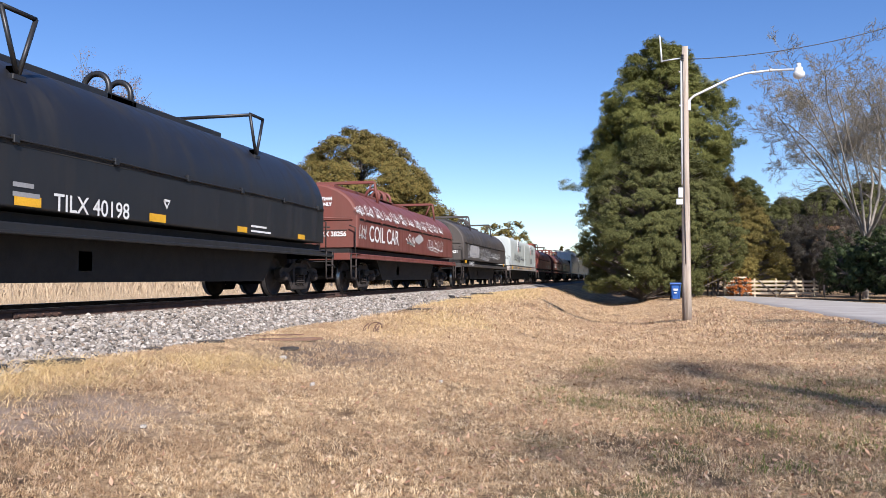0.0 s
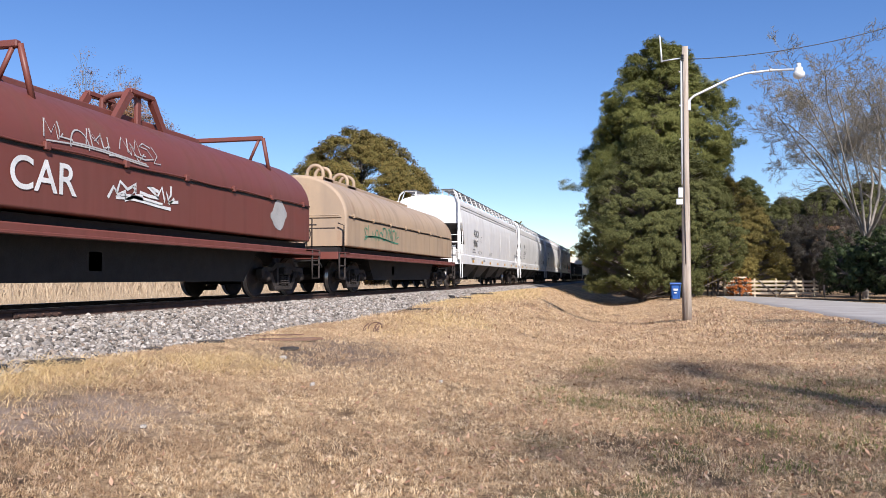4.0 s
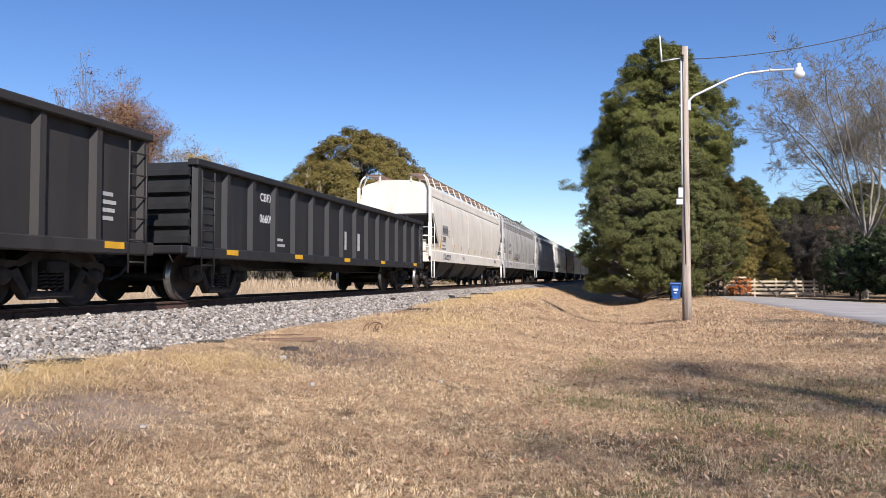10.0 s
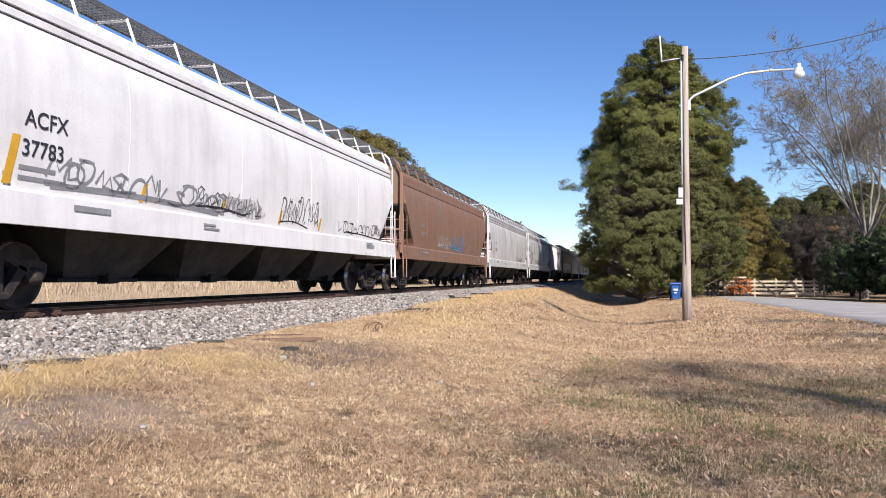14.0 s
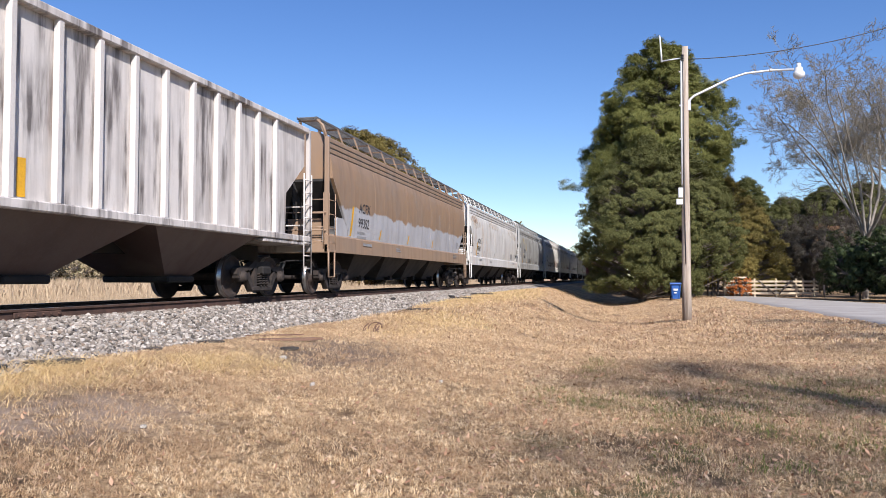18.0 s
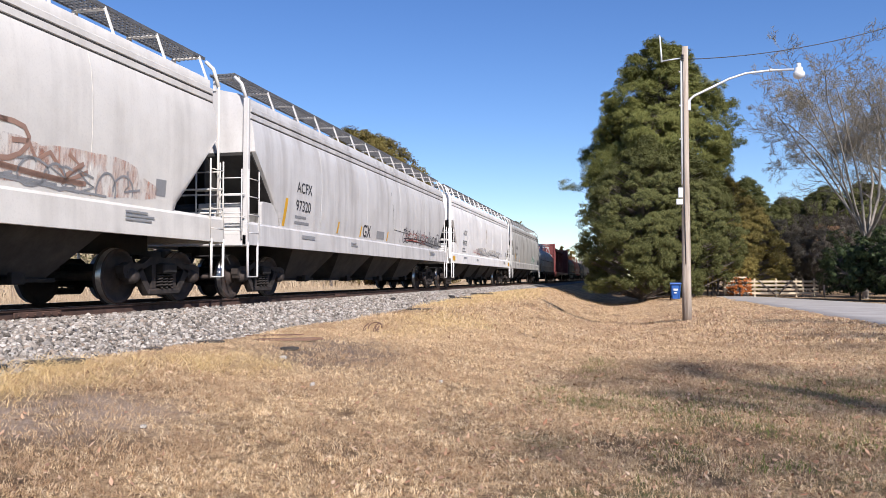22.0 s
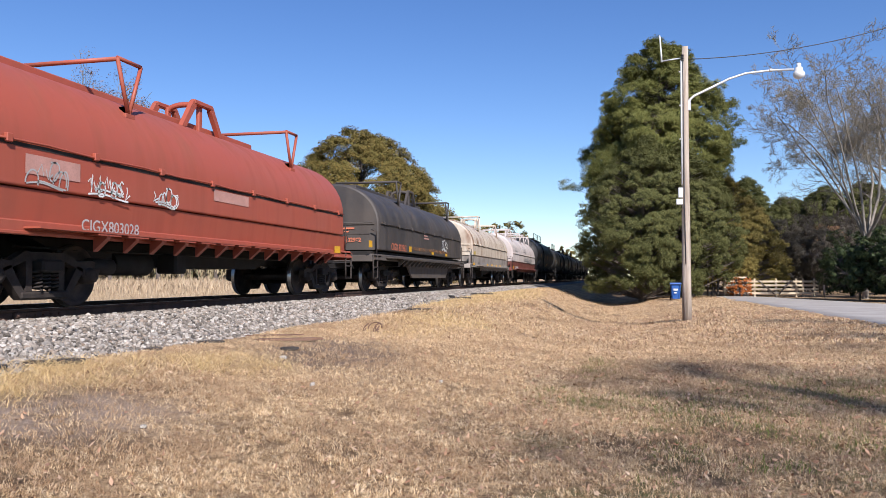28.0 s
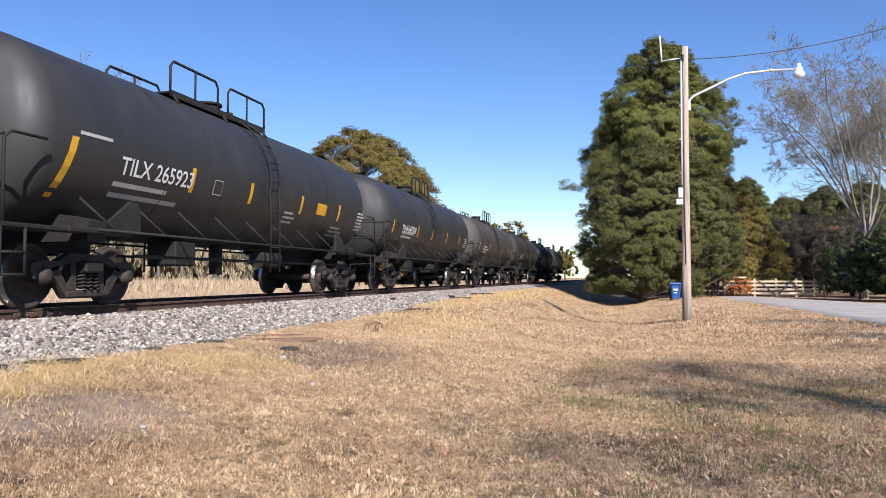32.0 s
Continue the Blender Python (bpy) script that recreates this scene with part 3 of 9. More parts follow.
def broadleaf(name, x, y, height, width, mat, label, seed, clumps=260, per=60, size=0.28, low=0.15, bumps=9, aspect=1.6):
    """A rounded crown of leaf clumps on several lobes."""
    rng = np.random.default_rng(seed)
    tree = tagged(new(name), label, "tree")
    tree.location = (x, y, float(ground_z(x, y)) - 0.1)
    lobes = []
    mid, up_r = height * (0.5 + 0.5 * low), height * (0.5 - 0.5 * low)
    for i in range(bumps):
        u = -0.75 + 1.7 * (i + 0.5) / bumps
        a = 2.4 * i + rng.uniform(-0.5, 0.5)
        q = math.sqrt(max(0.05, 1 - u ** 4)) * rng.uniform(0.45, 0.64) * width * 0.5
        lobes.append((np.array([q * math.cos(a), q * math.sin(a), mid + u * up_r * 0.74]), width * rng.uniform(0.21, 0.28)))
    lobes.append((np.array([0, 0, mid]), width * 0.3))
    segs = [(np.array([0, 0, 0.0]), np.array([0, 0, height * 0.45]), 0.018 * height, 0.012 * height)]
    cen, rad = [], []
    for c, r in lobes:
        segs.append((np.array([0, 0, height * rng.uniform(0.2, 0.4)]), c, 0.008 * height, 0.003 * height))
        for _ in range(clumps // len(lobes)):
            o = rng.normal(size=3)
            o /= np.linalg.norm(o)
            p = c + o * r * rng.uniform(0.75, 1.08) * np.array([1, 1, 0.85])
            if p[2] > height * low * 0.6:
                cen.append(p)
                rad.append(width * 0.05 * rng.uniform(0.7, 1.4))
                segs.append((c, c + (p - c) * 0.85, 0.025, 0.01))
    part("trunk", branch_tubes("trunk", segs, M_BARK, 5), None, tree)
    part("crown", leaf_mesh("crown", np.array(cen), np.array(rad), per, size, mat, rng, 0.8, aspect), None, tree)
    return tree


def lobed(name, x, y, mat, label, seed, lobes, per_lobe, clump, leaves, size, aspect, height, trunk_r, low=0.0, flat=0.8, k=1.0):
    """A tree whose crown is built of many small lobes, each a shell of leaf clumps on its own limb. lobes: (centre, radius) each."""
    rng = np.random.default_rng(seed)
    tree = tagged(new(name), label, "tree")
    tree.location = (x, y, float(ground_z(x, y)) - 0.1)
    per_lobe, clump, size, height, low = per_lobe / k ** 2, clump * k, size * k, height * k, low * k
    lobes = [(np.array(c) * k, r * k) for c, r in lobes]
    segs = [(np.array([0, 0, 0.0]), np.array([0.1, 0, height * 0.5]), trunk_r, trunk_r * 0.6), (np.array([0.1, 0, height * 0.5]), np.array([0, 0, height * 0.95]), trunk_r * 0.6, trunk_r * 0.12)]
    cen, rad = [], []
    for c, r in lobes:
        root = np.array([0, 0, max(0.3, c[2] - 0.45 * math.hypot(c[0], c[1]))])
        segs.append((root, c, 0.02 + 0.02 * r, 0.015))
        n = max(5, int(per_lobe * r * r))
        o = rng.normal(size=(n, 3)) + 0.55 * (c - np.array([0, 0, 0.45 * height])) / (np.linalg.norm(c - np.array([0, 0, 0.45 * height])) + 1e-6) + np.array([0, 0, 0.25])
        o /= np.linalg.norm(o, axis=1)[:, None]
        p = c + o * (r * rng.uniform(0.55, 1.05, n))[:, None] * np.array([1, 1, flat])
        keep = p[:, 2] > low
        cen.append(p[keep])
        rad.append(clump * rng.uniform(0.6, 1.35, int(keep.sum())))
    cen, rad = np.concatenate(cen), np.concatenate(rad)
    part("trunk", branch_tubes("trunk", segs, M_BARK, 5), None, tree)
    part("crown", leaf_mesh("crown", cen, rad, leaves, size, mat, rng, 0.75, aspect), None, tree)
    return tree


def shell_lobes(seed, n, profile, r_lo, r_hi, rough=0.12, inner=0.25):
    """Lobe places on a crown's outline: profile rows are (height, radius, offset along x)."""
    rng = np.random.default_rng(seed)
    zs, rs, xs = zip(*profile)
    ph = rng.uniform(0, 6.28, 4)
    dense = np.linspace(zs[0], zs[-1], 60)
    weight = np.interp(dense, zs, rs) + 0.4
    out = []
    for z in rng.choice(dense, n, p=weight / weight.sum()):
        z = z + rng.uniform(-0.2, 0.2)
        a = rng.uniform(0, 6.28)
        r = rng.uniform(r_lo, r_hi)
        R = np.interp(z, zs, rs) * (1 + rough * math.sin(3 * a + ph[0] + 0.9 * z) + rough * 0.8 * math.sin(5 * a + ph[1] - 1.3 * z) + 0.05 * rng.normal())
        q = max(0.0, R - r) * (1.0 if rng.uniform() > inner else rng.uniform(0.4, 0.9))
        out.append(((np.interp(z, zs, xs) + q * math.cos(a), q * math.sin(a), z), min(r, 0.3 + 0.8 * R)))
    return out


def limb_tree(name, x, y, label, seed, trunk, limbs, reach, spread, thin=0.012, bark=None):
    """A leafless tree: a short trunk, long rising limbs and side branches in three orders."""
    rng = np.random.default_rng(seed)
    tree = tagged(new(name), label, "tree")
    tree.location = (x, y, float(ground_z(x, y)) - 0.1)
    segs = []

    def grow(p, d, length, r, lev, lift):
        n = (8, 7, 5, 4)[min(lev, 3)]
        step = length / n
        for i in range(n):
            d = d + rng.normal(size=3) * (0.1, 0.13, 0.18, 0.25)[min(lev, 3)] + np.array([0, 0, lift])
            d = d / np.linalg.norm(d)
            q = p + d * step * rng.uniform(0.85, 1.15)
            r1 = max(thin * 0.8, r * (1 - 0.85 / n))
            segs.append((p, q, r, r1))
            p, r = q, r1
            if lev < 4 and i >= (2 if lev == 0 else 0):
                for _ in range(2 if lev in (0, 2) and rng.uniform() < 0.5 else 1):
                    w = np.cross(d, rng.normal(size=3))
                    w /= np.linalg.norm(w) + 1e-9
                    b = d * rng.uniform(0.75, 1.1) + w * rng.uniform(0.55, 0.95)
                    grow(p, b / np.linalg.norm(b), length * (0.46, 0.46, 0.5, 0.55)[lev] * (1.1 - 0.6 * i / n) * rng.uniform(0.7, 1.15), max(thin, r * 0.55), lev + 1 + (lev == 0 and i < 3), lift * 0.7)

    p = np.zeros(3)
    for k in range(4):
        q = p + np.array([rng.normal() * 0.05, rng.normal() * 0.05, trunk[0] / 4])
        segs.append((p, q, trunk[1] * (1 - 0.08 * k), trunk[1] * (0.92 - 0.08 * k)))
        p = q
    for k in range(limbs):
        a = 6.2832 * k / limbs + rng.uniform(-0.4, 0.4)
        t = spread * rng.uniform(0.5, 1.15) if k else 0.1
        d = np.array([t * math.cos(a), t * math.sin(a), 1.0])
        grow(p - np.array([0, 0, rng.uniform(0, 0.8)]), d / np.linalg.norm(d), reach * rng.uniform(0.82, 1.08), trunk[1] * rng.uniform(0.42, 0.6), 0, 0.02)
    big = [g for g in segs if g[2] > 0.04]
    part("trunk", branch_tubes("trunk", big, bark or M_BARK, 6), None, tree)
    part("branchwork", branch_tubes("branchwork", [g for g in segs if g[2] <= 0.04], M_TWIG, 3), None, tree)
    return tree


# ---- trees in their places ----
pine_form = [(6.0, 4.7, -0.6), (9.0, 5.7, -0.5), (11.6, 6.0, 0.0), (13.6, 5.9, 0.35), (15.4, 5.3, 0.1), (17.0, 5.0, 0.2), (18.6, 4.0, -0.1), (19.8, 3.5, 0.1), (20.9, 2.7, 0.1), (21.5, 1.8, -0.2), (21.8, 0.9, -0.4)]
lobes = shell_lobes(11, 560, pine_form, 0.5, 1.1, 0.06)
lobes += [((-8.1 + 0.7 * k, -0.5, 9.9 - 0.12 * k), 0.55 - 0.03 * k) for k in range(4)] + [((6.6 - 0.6 * k, -0.3, 13.0 - 0.2 * k), 0.55) for k in range(4)] + [((5.9 - 0.6 * k, -0.5, 16.2 - 0.2 * k), 0.7) for k in range(3)]
lobed("pine_tree", 11.87, 63.8, M_PINE, "tall dense green pine tree with a broad rounded crown", 11, lobes, 26, 0.32, 46, 0.046, 5.5, 22.4, 0.4, 0.0, 0.9, 0.93)
cedar_form = [(1.2, 4.0, 0.3), (2.4, 4.4, 0.2), (4.0, 4.8, 0.0), (6.2, 4.8, 0.0), (8.2, 4.2, 0.1), (10.0, 3.1, 0.3), (11.5, 1.8, 0.4), (12.6, 0.5, 0.5)]
lobed("cedar_tree", 10.2, 55.1, M_CEDAR, "dense dark green cedar tree reaching to the ground", 12, shell_lobes(12, 560, cedar_form, 0.35, 0.7, 0.05), 40, 0.24, 44, 0.044, 3.4, 12.6, 0.3, 0.7, 0.75, 0.92)
cedar_form = [(1.8, 3.2, 0.0), (3.0, 3.8, 0.0), (5.2, 3.9, -0.1), (7.4, 3.4, -0.3), (9.2, 2.5, -0.5), (10.8, 1.4, -0.7), (11.6, 0.5, -0.7)]
lobed("cedar_tree", 13.55, 56.1, M_CEDAR, "dense olive green cedar tree beside the tall pine", 13, shell_lobes(13, 430, cedar_form, 0.35, 0.7, 0.05), 40, 0.24, 44, 0.044, 3.4, 11.6, 0.3, 0.9, 0.75, 0.92)
gold_form = [(0.9, 3.2, 0.3), (2.4, 3.8, 0.3), (4.2, 3.4, 0.1), (6.0, 2.6, 0.0), (7.6, 1.6, -0.2), (8.9, 0.5, -0.4)]
lobed("cedar_tree", 17.3, 62.4, M_GOLD, "yellow-green cedar tree behind the wooden fence", 14, shell_lobes(14, 330, gold_form, 0.3, 0.6, 0.08), 40, 0.23, 44, 0.044, 3.4, 9.0, 0.22, 0.4, 0.75)
limb_tree("bare_tree", 24.3, 54.9, "leafless grey deciduous tree with fine spreading twigs", 27, (4.4, 0.2), 10, 11.4, 0.68, 0.0115, M_PALEBARK)
limb_tree("bare_tree", 29.5, 60.0, "leafless grey deciduous tree beside the lane", 23, (4.0, 0.2), 9, 11.8, 0.62, 0.0115, M_PALEBARK)
# evergreen thicket and woods beside the lane
for x, y, hh, ww, sd in ((22.9, 51.0, 3.9, 3.6, 44), (24.6, 47.8, 4.6, 4.8, 46), (27.0, 45.0, 5.0, 5.0, 47), (25.4, 59.1, 4.6, 6.0, 41), (28.6, 54.5, 5.4, 6.5, 42), (31.5, 50.0, 5.2, 6.5, 43), (33.5, 43.0, 5.0, 6.0, 45)):
    broadleaf("evergreen_bush", x, y, hh, ww, M_BUSH, "dark green evergreen thicket beside the lane", sd, 420, 60, 0.085, 0.05, 14)
wood_a = bare_tree("bare_tree", 21.1, 90.2, 15.0, 1.1, "leafless grey-brown tree in the far wood", 51, 5, (0, 0), None, M_DARKTWIG, None, 4, 0.14, 0.2, 0.026)
wood_b = bare_tree("bare_tree", 26.9, 84.0, 13.5, 1.2, "leafless grey-brown tree in the far wood", 52, 5, (0, 0), None, M_DARKTWIG, None, 4, 0.12, 0.18, 0.026)
wood_p = conifer("pine_tree", 24.0, 112.0, 12.5, 8.0, M_CEDAR, "green pine tree in the far wood", 53, 0.2, 0.1, 620, 80, 0.085, None, 0.2, 0.055, 4.0)
rng = np.random.default_rng(7)
M_BRUSH = island("grey_brown_brush", [(0.07, 0.06, 0.042), (0.12, 0.102, 0.075), (0.095, 0.08, 0.06)], 0.9, 0.1)
M_PALEBRUSH = island("pale_dry_brush", [(0.34, 0.27, 0.17), (0.48, 0.39, 0.26), (0.26, 0.24, 0.12), (0.4, 0.3, 0.2)], 0.9, 0.2)
for k in range(84):
    src = wood_p if k % 9 == 4 else (wood_a, wood_b)[k % 2]
    x = 17 + 52 * rng.uniform() ** 1.2
    y = 84 + 40 * rng.uniform() - 0.45 * max(0, x - 34)
    if abs(x - 18) < 4 and y < 80:
        y += 10
    copy_thing(src, pose(x, y, float(ground_z(x, y)) - 0.1, 0, 0, rng.uniform(0, 360)) @ Matrix.Scale(rng.uniform(0.75, 1.0), 4))
for k in range(34):
    x, y = rng.uniform(19, 38), rng.uniform(82, 104)
    copy_thing(wood_p if k % 7 == 3 else (wood_a, wood_b)[k % 2], pose(x, y, float(ground_z(x, y)) - 0.1, 0, 0, rng.uniform(0, 360)) @ Matrix.Scale(rng.uniform(0.8, 1.05), 4))
for k in range(30):
    x = 20 + 1.5 * k + rng.uniform(-0.8, 0.8)
    y = rng.uniform(96, 112) - 0.3 * max(0, x - 34)
    copy_thing(wood_p, pose(x, y, float(ground_z(x, y)) - 0.1, 0, 0, rng.uniform(0, 360)) @ Matrix.Scale(rng.uniform(0.85, 1.05), 4))
for k in range(18):
    x, y = rng.uniform(17, 48), rng.uniform(68, 82)
    y -= 0.4 * max(0, x - 30)
    b = broadleaf("brush", x, y, rng.uniform(3.5, 7.5), rng.uniform(5, 8), M_BRUSH if k % 4 else M_RUSTLEAF, "brown winter brush at the edge of the wood", 60 + k, 150, 60, 0.045, 0.05, 6, 9.0)

# behind the train: oaks, bare trees, a brushy edge of the field
oak_form = [(2.5, 7.0, 0.3), (6.0, 8.8, 0.4), (9.0, 9.0, 0.3), (12.0, 8.0, 0.0), (14.2, 6.4, -0.2), (16.0, 4.4, -0.4), (17.2, 2.0, -0.5)]
lobed("oak_tree", -19.2, 79.8, M_OAK, "rounded tree with olive and brown winter leaves", 31, shell_lobes(31, 430, oak_form, 0.7, 1.4, 0.05, 0.15), 12, 0.48, 44, 0.12, 1.6, 18.0, 0.35, 1.0)
low_form = [(1.5, 4.0, 0.0), (4.0, 5.6, 0.0), (7.0, 5.2, 0.0), (9.0, 3.6, 0.0), (10.2, 1.4, 0.0)]
lobed("oak_tree", -13.4, 88.0, M_OAK, "lower rounded tree with olive and brown winter leaves", 32, shell_lobes(32, 110, low_form, 0.8, 1.5, 0.06, 0.15), 12, 0.48, 40, 0.12, 1.6, 10.2, 0.25, 0.8)
lobed("oak_tree", -21.0, 77.0, M_OAK, "low spreading tree with olive and brown winter leaves", 38, shell_lobes(38, 150, [(1.5, 4.6, 0.0), (4.0, 5.6, 0.0), (6.5, 5.2, 0.0), (8.8, 3.4, 0.0), (10.4, 1.2, 0.0)], 0.7, 1.3, 0.06, 0.15), 12, 0.46, 40, 0.11, 1.6, 10.4, 0.25, 0.8)
mid_form = [(2.0, 4.5, 0.0), (6.0, 6.0, 0.0), (10.0, 5.6, 0.0), (13.0, 4.0, 0.0), (15.2, 1.4, 0.0)]
lobed("oak_tree", -26.5, 84.0, M_OAK, "rounded tree with dull green winter leaves", 33, shell_lobes(33, 110, mid_form, 0.9, 1.6, 0.06, 0.15), 12, 0.48, 40, 0.12, 1.6, 15.2, 0.3, 0.8)
broadleaf("oak_tree", -13.9, 148.9, 12.6, 11.0, M_OAK, "far rounded tree with olive leaves", 34, 260, 50, 0.28, 0.1, 9)
broadleaf("oak_tree", -5.6, 202.0, 9.6, 7.0, M_OAK, "far rounded tree beside the line", 35, 160, 50, 0.3, 0.1, 7)
broadleaf("oak_tree", 6.0, 190.0, 8.5, 9.0, M_OAK, "far rounded tree beside the line", 36, 160, 50, 0.3, 0.1, 7)
rusty = (M_RUSTLEAF, 0.085, 0.95, 1.15, 36)
thinrust = (M_RUSTLEAF, 0.08, 0.7, 0.7, 22)
goldy = (M_GOLDLEAF, 0.09, 0.9, 0.8, 34)
for x, y, hh, sp, lab, sd, lv, first in (
        (-51.9, 66.0, 21.5, 0.7, "tree with rusty winter leaves behind the railway", 73, rusty, 0.27),
        (-47.8, 66.0, 21.0, 0.7, "tree with rusty winter leaves behind the railway", 74, rusty, 0.27),
        (-39.0, 64.0, 22.0, 0.75, "tall leafless grey tree behind the railway", 71, thinrust, 0.3),
        (-35.1, 66.0, 21.0, 0.5, "tall narrow tree with a few rusty leaves", 72, rusty, 0.26),
        (-36.2, 72.0, 17.5, 0.8, "tree with thin golden leaves behind the railway", 75, goldy, 0.25),
        (-31.2, 70.0, 17.0, 0.7, "tree with thin golden leaves behind the railway", 76, goldy, 0.25),
        (-27.8, 74.0, 15.0, 0.9, "leafless tree behind the railway", 77, thinrust, 0.25),
        (-44.0, 70.0, 18.0, 0.8, "tree with thin golden leaves behind the railway", 79, goldy, 0.25)):
    bare_tree("bare_tree", x, y, hh, sp, lab, sd, 5, (0, 0), 0.24, None, lv, 4, 0.2, first, 0.018)
bare_tree("bare_tree", -17.2, 66.0, 13.0, 1.0, "pale leafless tree before the oaks", 78, 5, (0, 0), 0.16, None, None, 5, 0.12, 0.22, 0.014)
for k in range(44):
    copy_thing((wood_a, wood_b, wood_p)[k % 3], pose(-58 - 34 * rng.uniform(), 6 + 6 * k, -0.95, 0, 0, rng.uniform(0, 360)) @ Matrix.Scale(rng.uniform(0.6, 0.85), 4))
hedge = [broadleaf("brush", -44, 12 + 8 * k, 4.2, 10.0, mt, "brown winter brush at the edge of the field", 90 + k, 130, 40, 0.2, 0.03, 8) for k, mt in enumerate((M_PALEBRUSH, M_PALEBRUSH, M_PALEBRUSH, M_BRUSH))]
for k in range(44):
    copy_thing(hedge[k % 4], pose(-45 + rng.uniform(-4, 5) + 0.06 * k, 10 + 4.6 * k, -0.95, 0, 0, rng.uniform(0, 360)) @ Matrix.Scale(rng.uniform(0.7, 1.1), 4))
for k in range(14):
    x, y = -54 + 2.6 * k, 74 + 3 * math.sin(2.1 * k)
    copy_thing(hedge[k % 4], pose(x, y, -0.95, 0, 0, 67 * k) @ Matrix.Diagonal((0.6, 0.6, 1.9 + 0.4 * math.sin(1.7 * k), 1.0)))
# trees over the lawn behind the camera
for x, y, hh, n, sd in ((29.8, -22.0, 29.7, 110, 81), (34.5, -9.0, 29.7, 90, 82), (36.5, -19.0, 32.5, 100, 85)):
    conifer("pine_tree", x, y, hh, 11.0, M_PINE, "tall thin-crowned pine tree beside the lane", sd, 0.3, 0.64, n, 26, 0.07, None, 0.2, 0.085, 4.0)
# the wood goes on behind the tall pine, along the line
for k in range(16):
    x, y = 10.8 + 1.5 * rng.uniform() + 0.05 * k, 80 + 7 * k
    copy_thing(wood_p, pose(x, y, float(ground_z(x, y)) - 0.1, 0, 0, rng.uniform(0, 360)) @ Matrix.Diagonal((1.15, 1.15, rng.uniform(1.6, 1.85), 1.0)))
bare_tree("bare_tree", 23.5, -7.5, 17.0, 1.1, "leafless tree beside the lane", 83, 5, (0, 0), 0.22, None, None, 4, 0.12, 0.25, 0.014)

# ---- pole with lamp, aerial and boxes ----
M_POLE = surface("weathered_grey_pole_wood", (0.3, 0.235, 0.18), (0.52, 0.44, 0.36), 2, 0.95, 0.0, 0.8, 16, 0.0, (5, 5, 0.3), 0.02)
M_ZINC = surface("galvanised_steel", (0.6, 0.61, 0.62), (0.48, 0.49, 0.5), 5, 0.45, 0.4, 0.05)
M_ENAMEL = plain("white_enamel", (0.75, 0.75, 0.74), 0.4)
M_WIRE = plain("dark_cable", (0.035, 0.037, 0.045), 0.6)
RIGHT = Vector((math.cos(yaw), math.sin(yaw), 0))
POLE = Vector((11.06, 28.05, float(ground_z(11.06, 28.05))))
pole = tagged(new("utility_pole"), "weathered grey wooden utility pole standing in dry grass", "pole")
pole.location = POLE


def off(a, z, b=0.0):
    """A point a metres along the arm's line from the pole, b metres before it."""
    return RIGHT * a + Vector((RIGHT.y, -RIGHT.x, 0)) * b + Vector((0, 0, z))


part("shaft", Mesh().tube([off(-0.04, -0.3), off(-0.04, 1.5), off(-0.035, 5.3), off(0.0, 9.72)], [0.165, 0.155, 0.13, 0.105], 16), M_POLE, pole)
cond = Mesh().tube([off(-0.175, 4.8, 0.06), off(-0.17, 7.0, 0.06), off(-0.15, 9.23, 0.05)], 0.032, 6)
for z in (5.2, 6.4, 7.6, 8.8):
    cond.box(-0.22, -0.1, -0.1, 0.0, z, z + 0.04)
part("conduit", cond, M_ENAMEL, pole, "white conduit")
part("cable_run", Mesh().tube([off(-0.1, 2.0, 0.15), off(-0.12, 4.0, 0.13), off(-0.12, 4.6, 0.13), off(-0.12, 9.4, 0.1)], 0.014, 5), M_WIRE, pole)
part("meter_box", Mesh().box(-0.3, -0.14, -0.26, -0.1, 4.33, 4.68, 0.02), M_ENAMEL, pole, "white metal box")
part("meter_box", Mesh().box(-0.37, -0.15, -0.26, -0.08, 4.08, 4.28, 0.02), M_ENAMEL, pole, "white metal box")
arm = part("lamp_arm", Mesh().tube([off(0.113, 7.58, 0.05), off(0.136, 7.82, 0.05), off(0.298, 7.96), off(0.842, 8.22), off(1.547, 8.57), off(2.15, 8.77), off(3.015, 8.87), off(3.85, 8.91)], [0.042] * 8, 8), M_ZINC, pole, "galvanised curved lamp arm")
part("clamp", Mesh().tube([off(2.96, 8.87), off(3.08, 8.88)], 0.062, 8), M_ZINC, arm)
part("bracket", Mesh().box(0.06, 0.17, -0.08, 0.03, 7.42, 7.8, 0.015), M_ZINC, arm)


def luminaire():
    lamp = Mesh()
    c = off(4.03, 0)
    prof = [(0.04, 9.14), (0.07, 9.12), (0.08, 9.03), (0.06, 8.99), (0.12, 8.97), (0.14, 8.84), (0.18, 8.81), (0.2, 8.74), (0.17, 8.64), (0.09, 8.58), (0.02, 8.56)]
    lamp.loft([[(c.x + r * math.cos(6.2832 * k / 18), c.y + r * math.sin(6.2832 * k / 18), z) for k in range(18)] for r, z in prof])
    return lamp


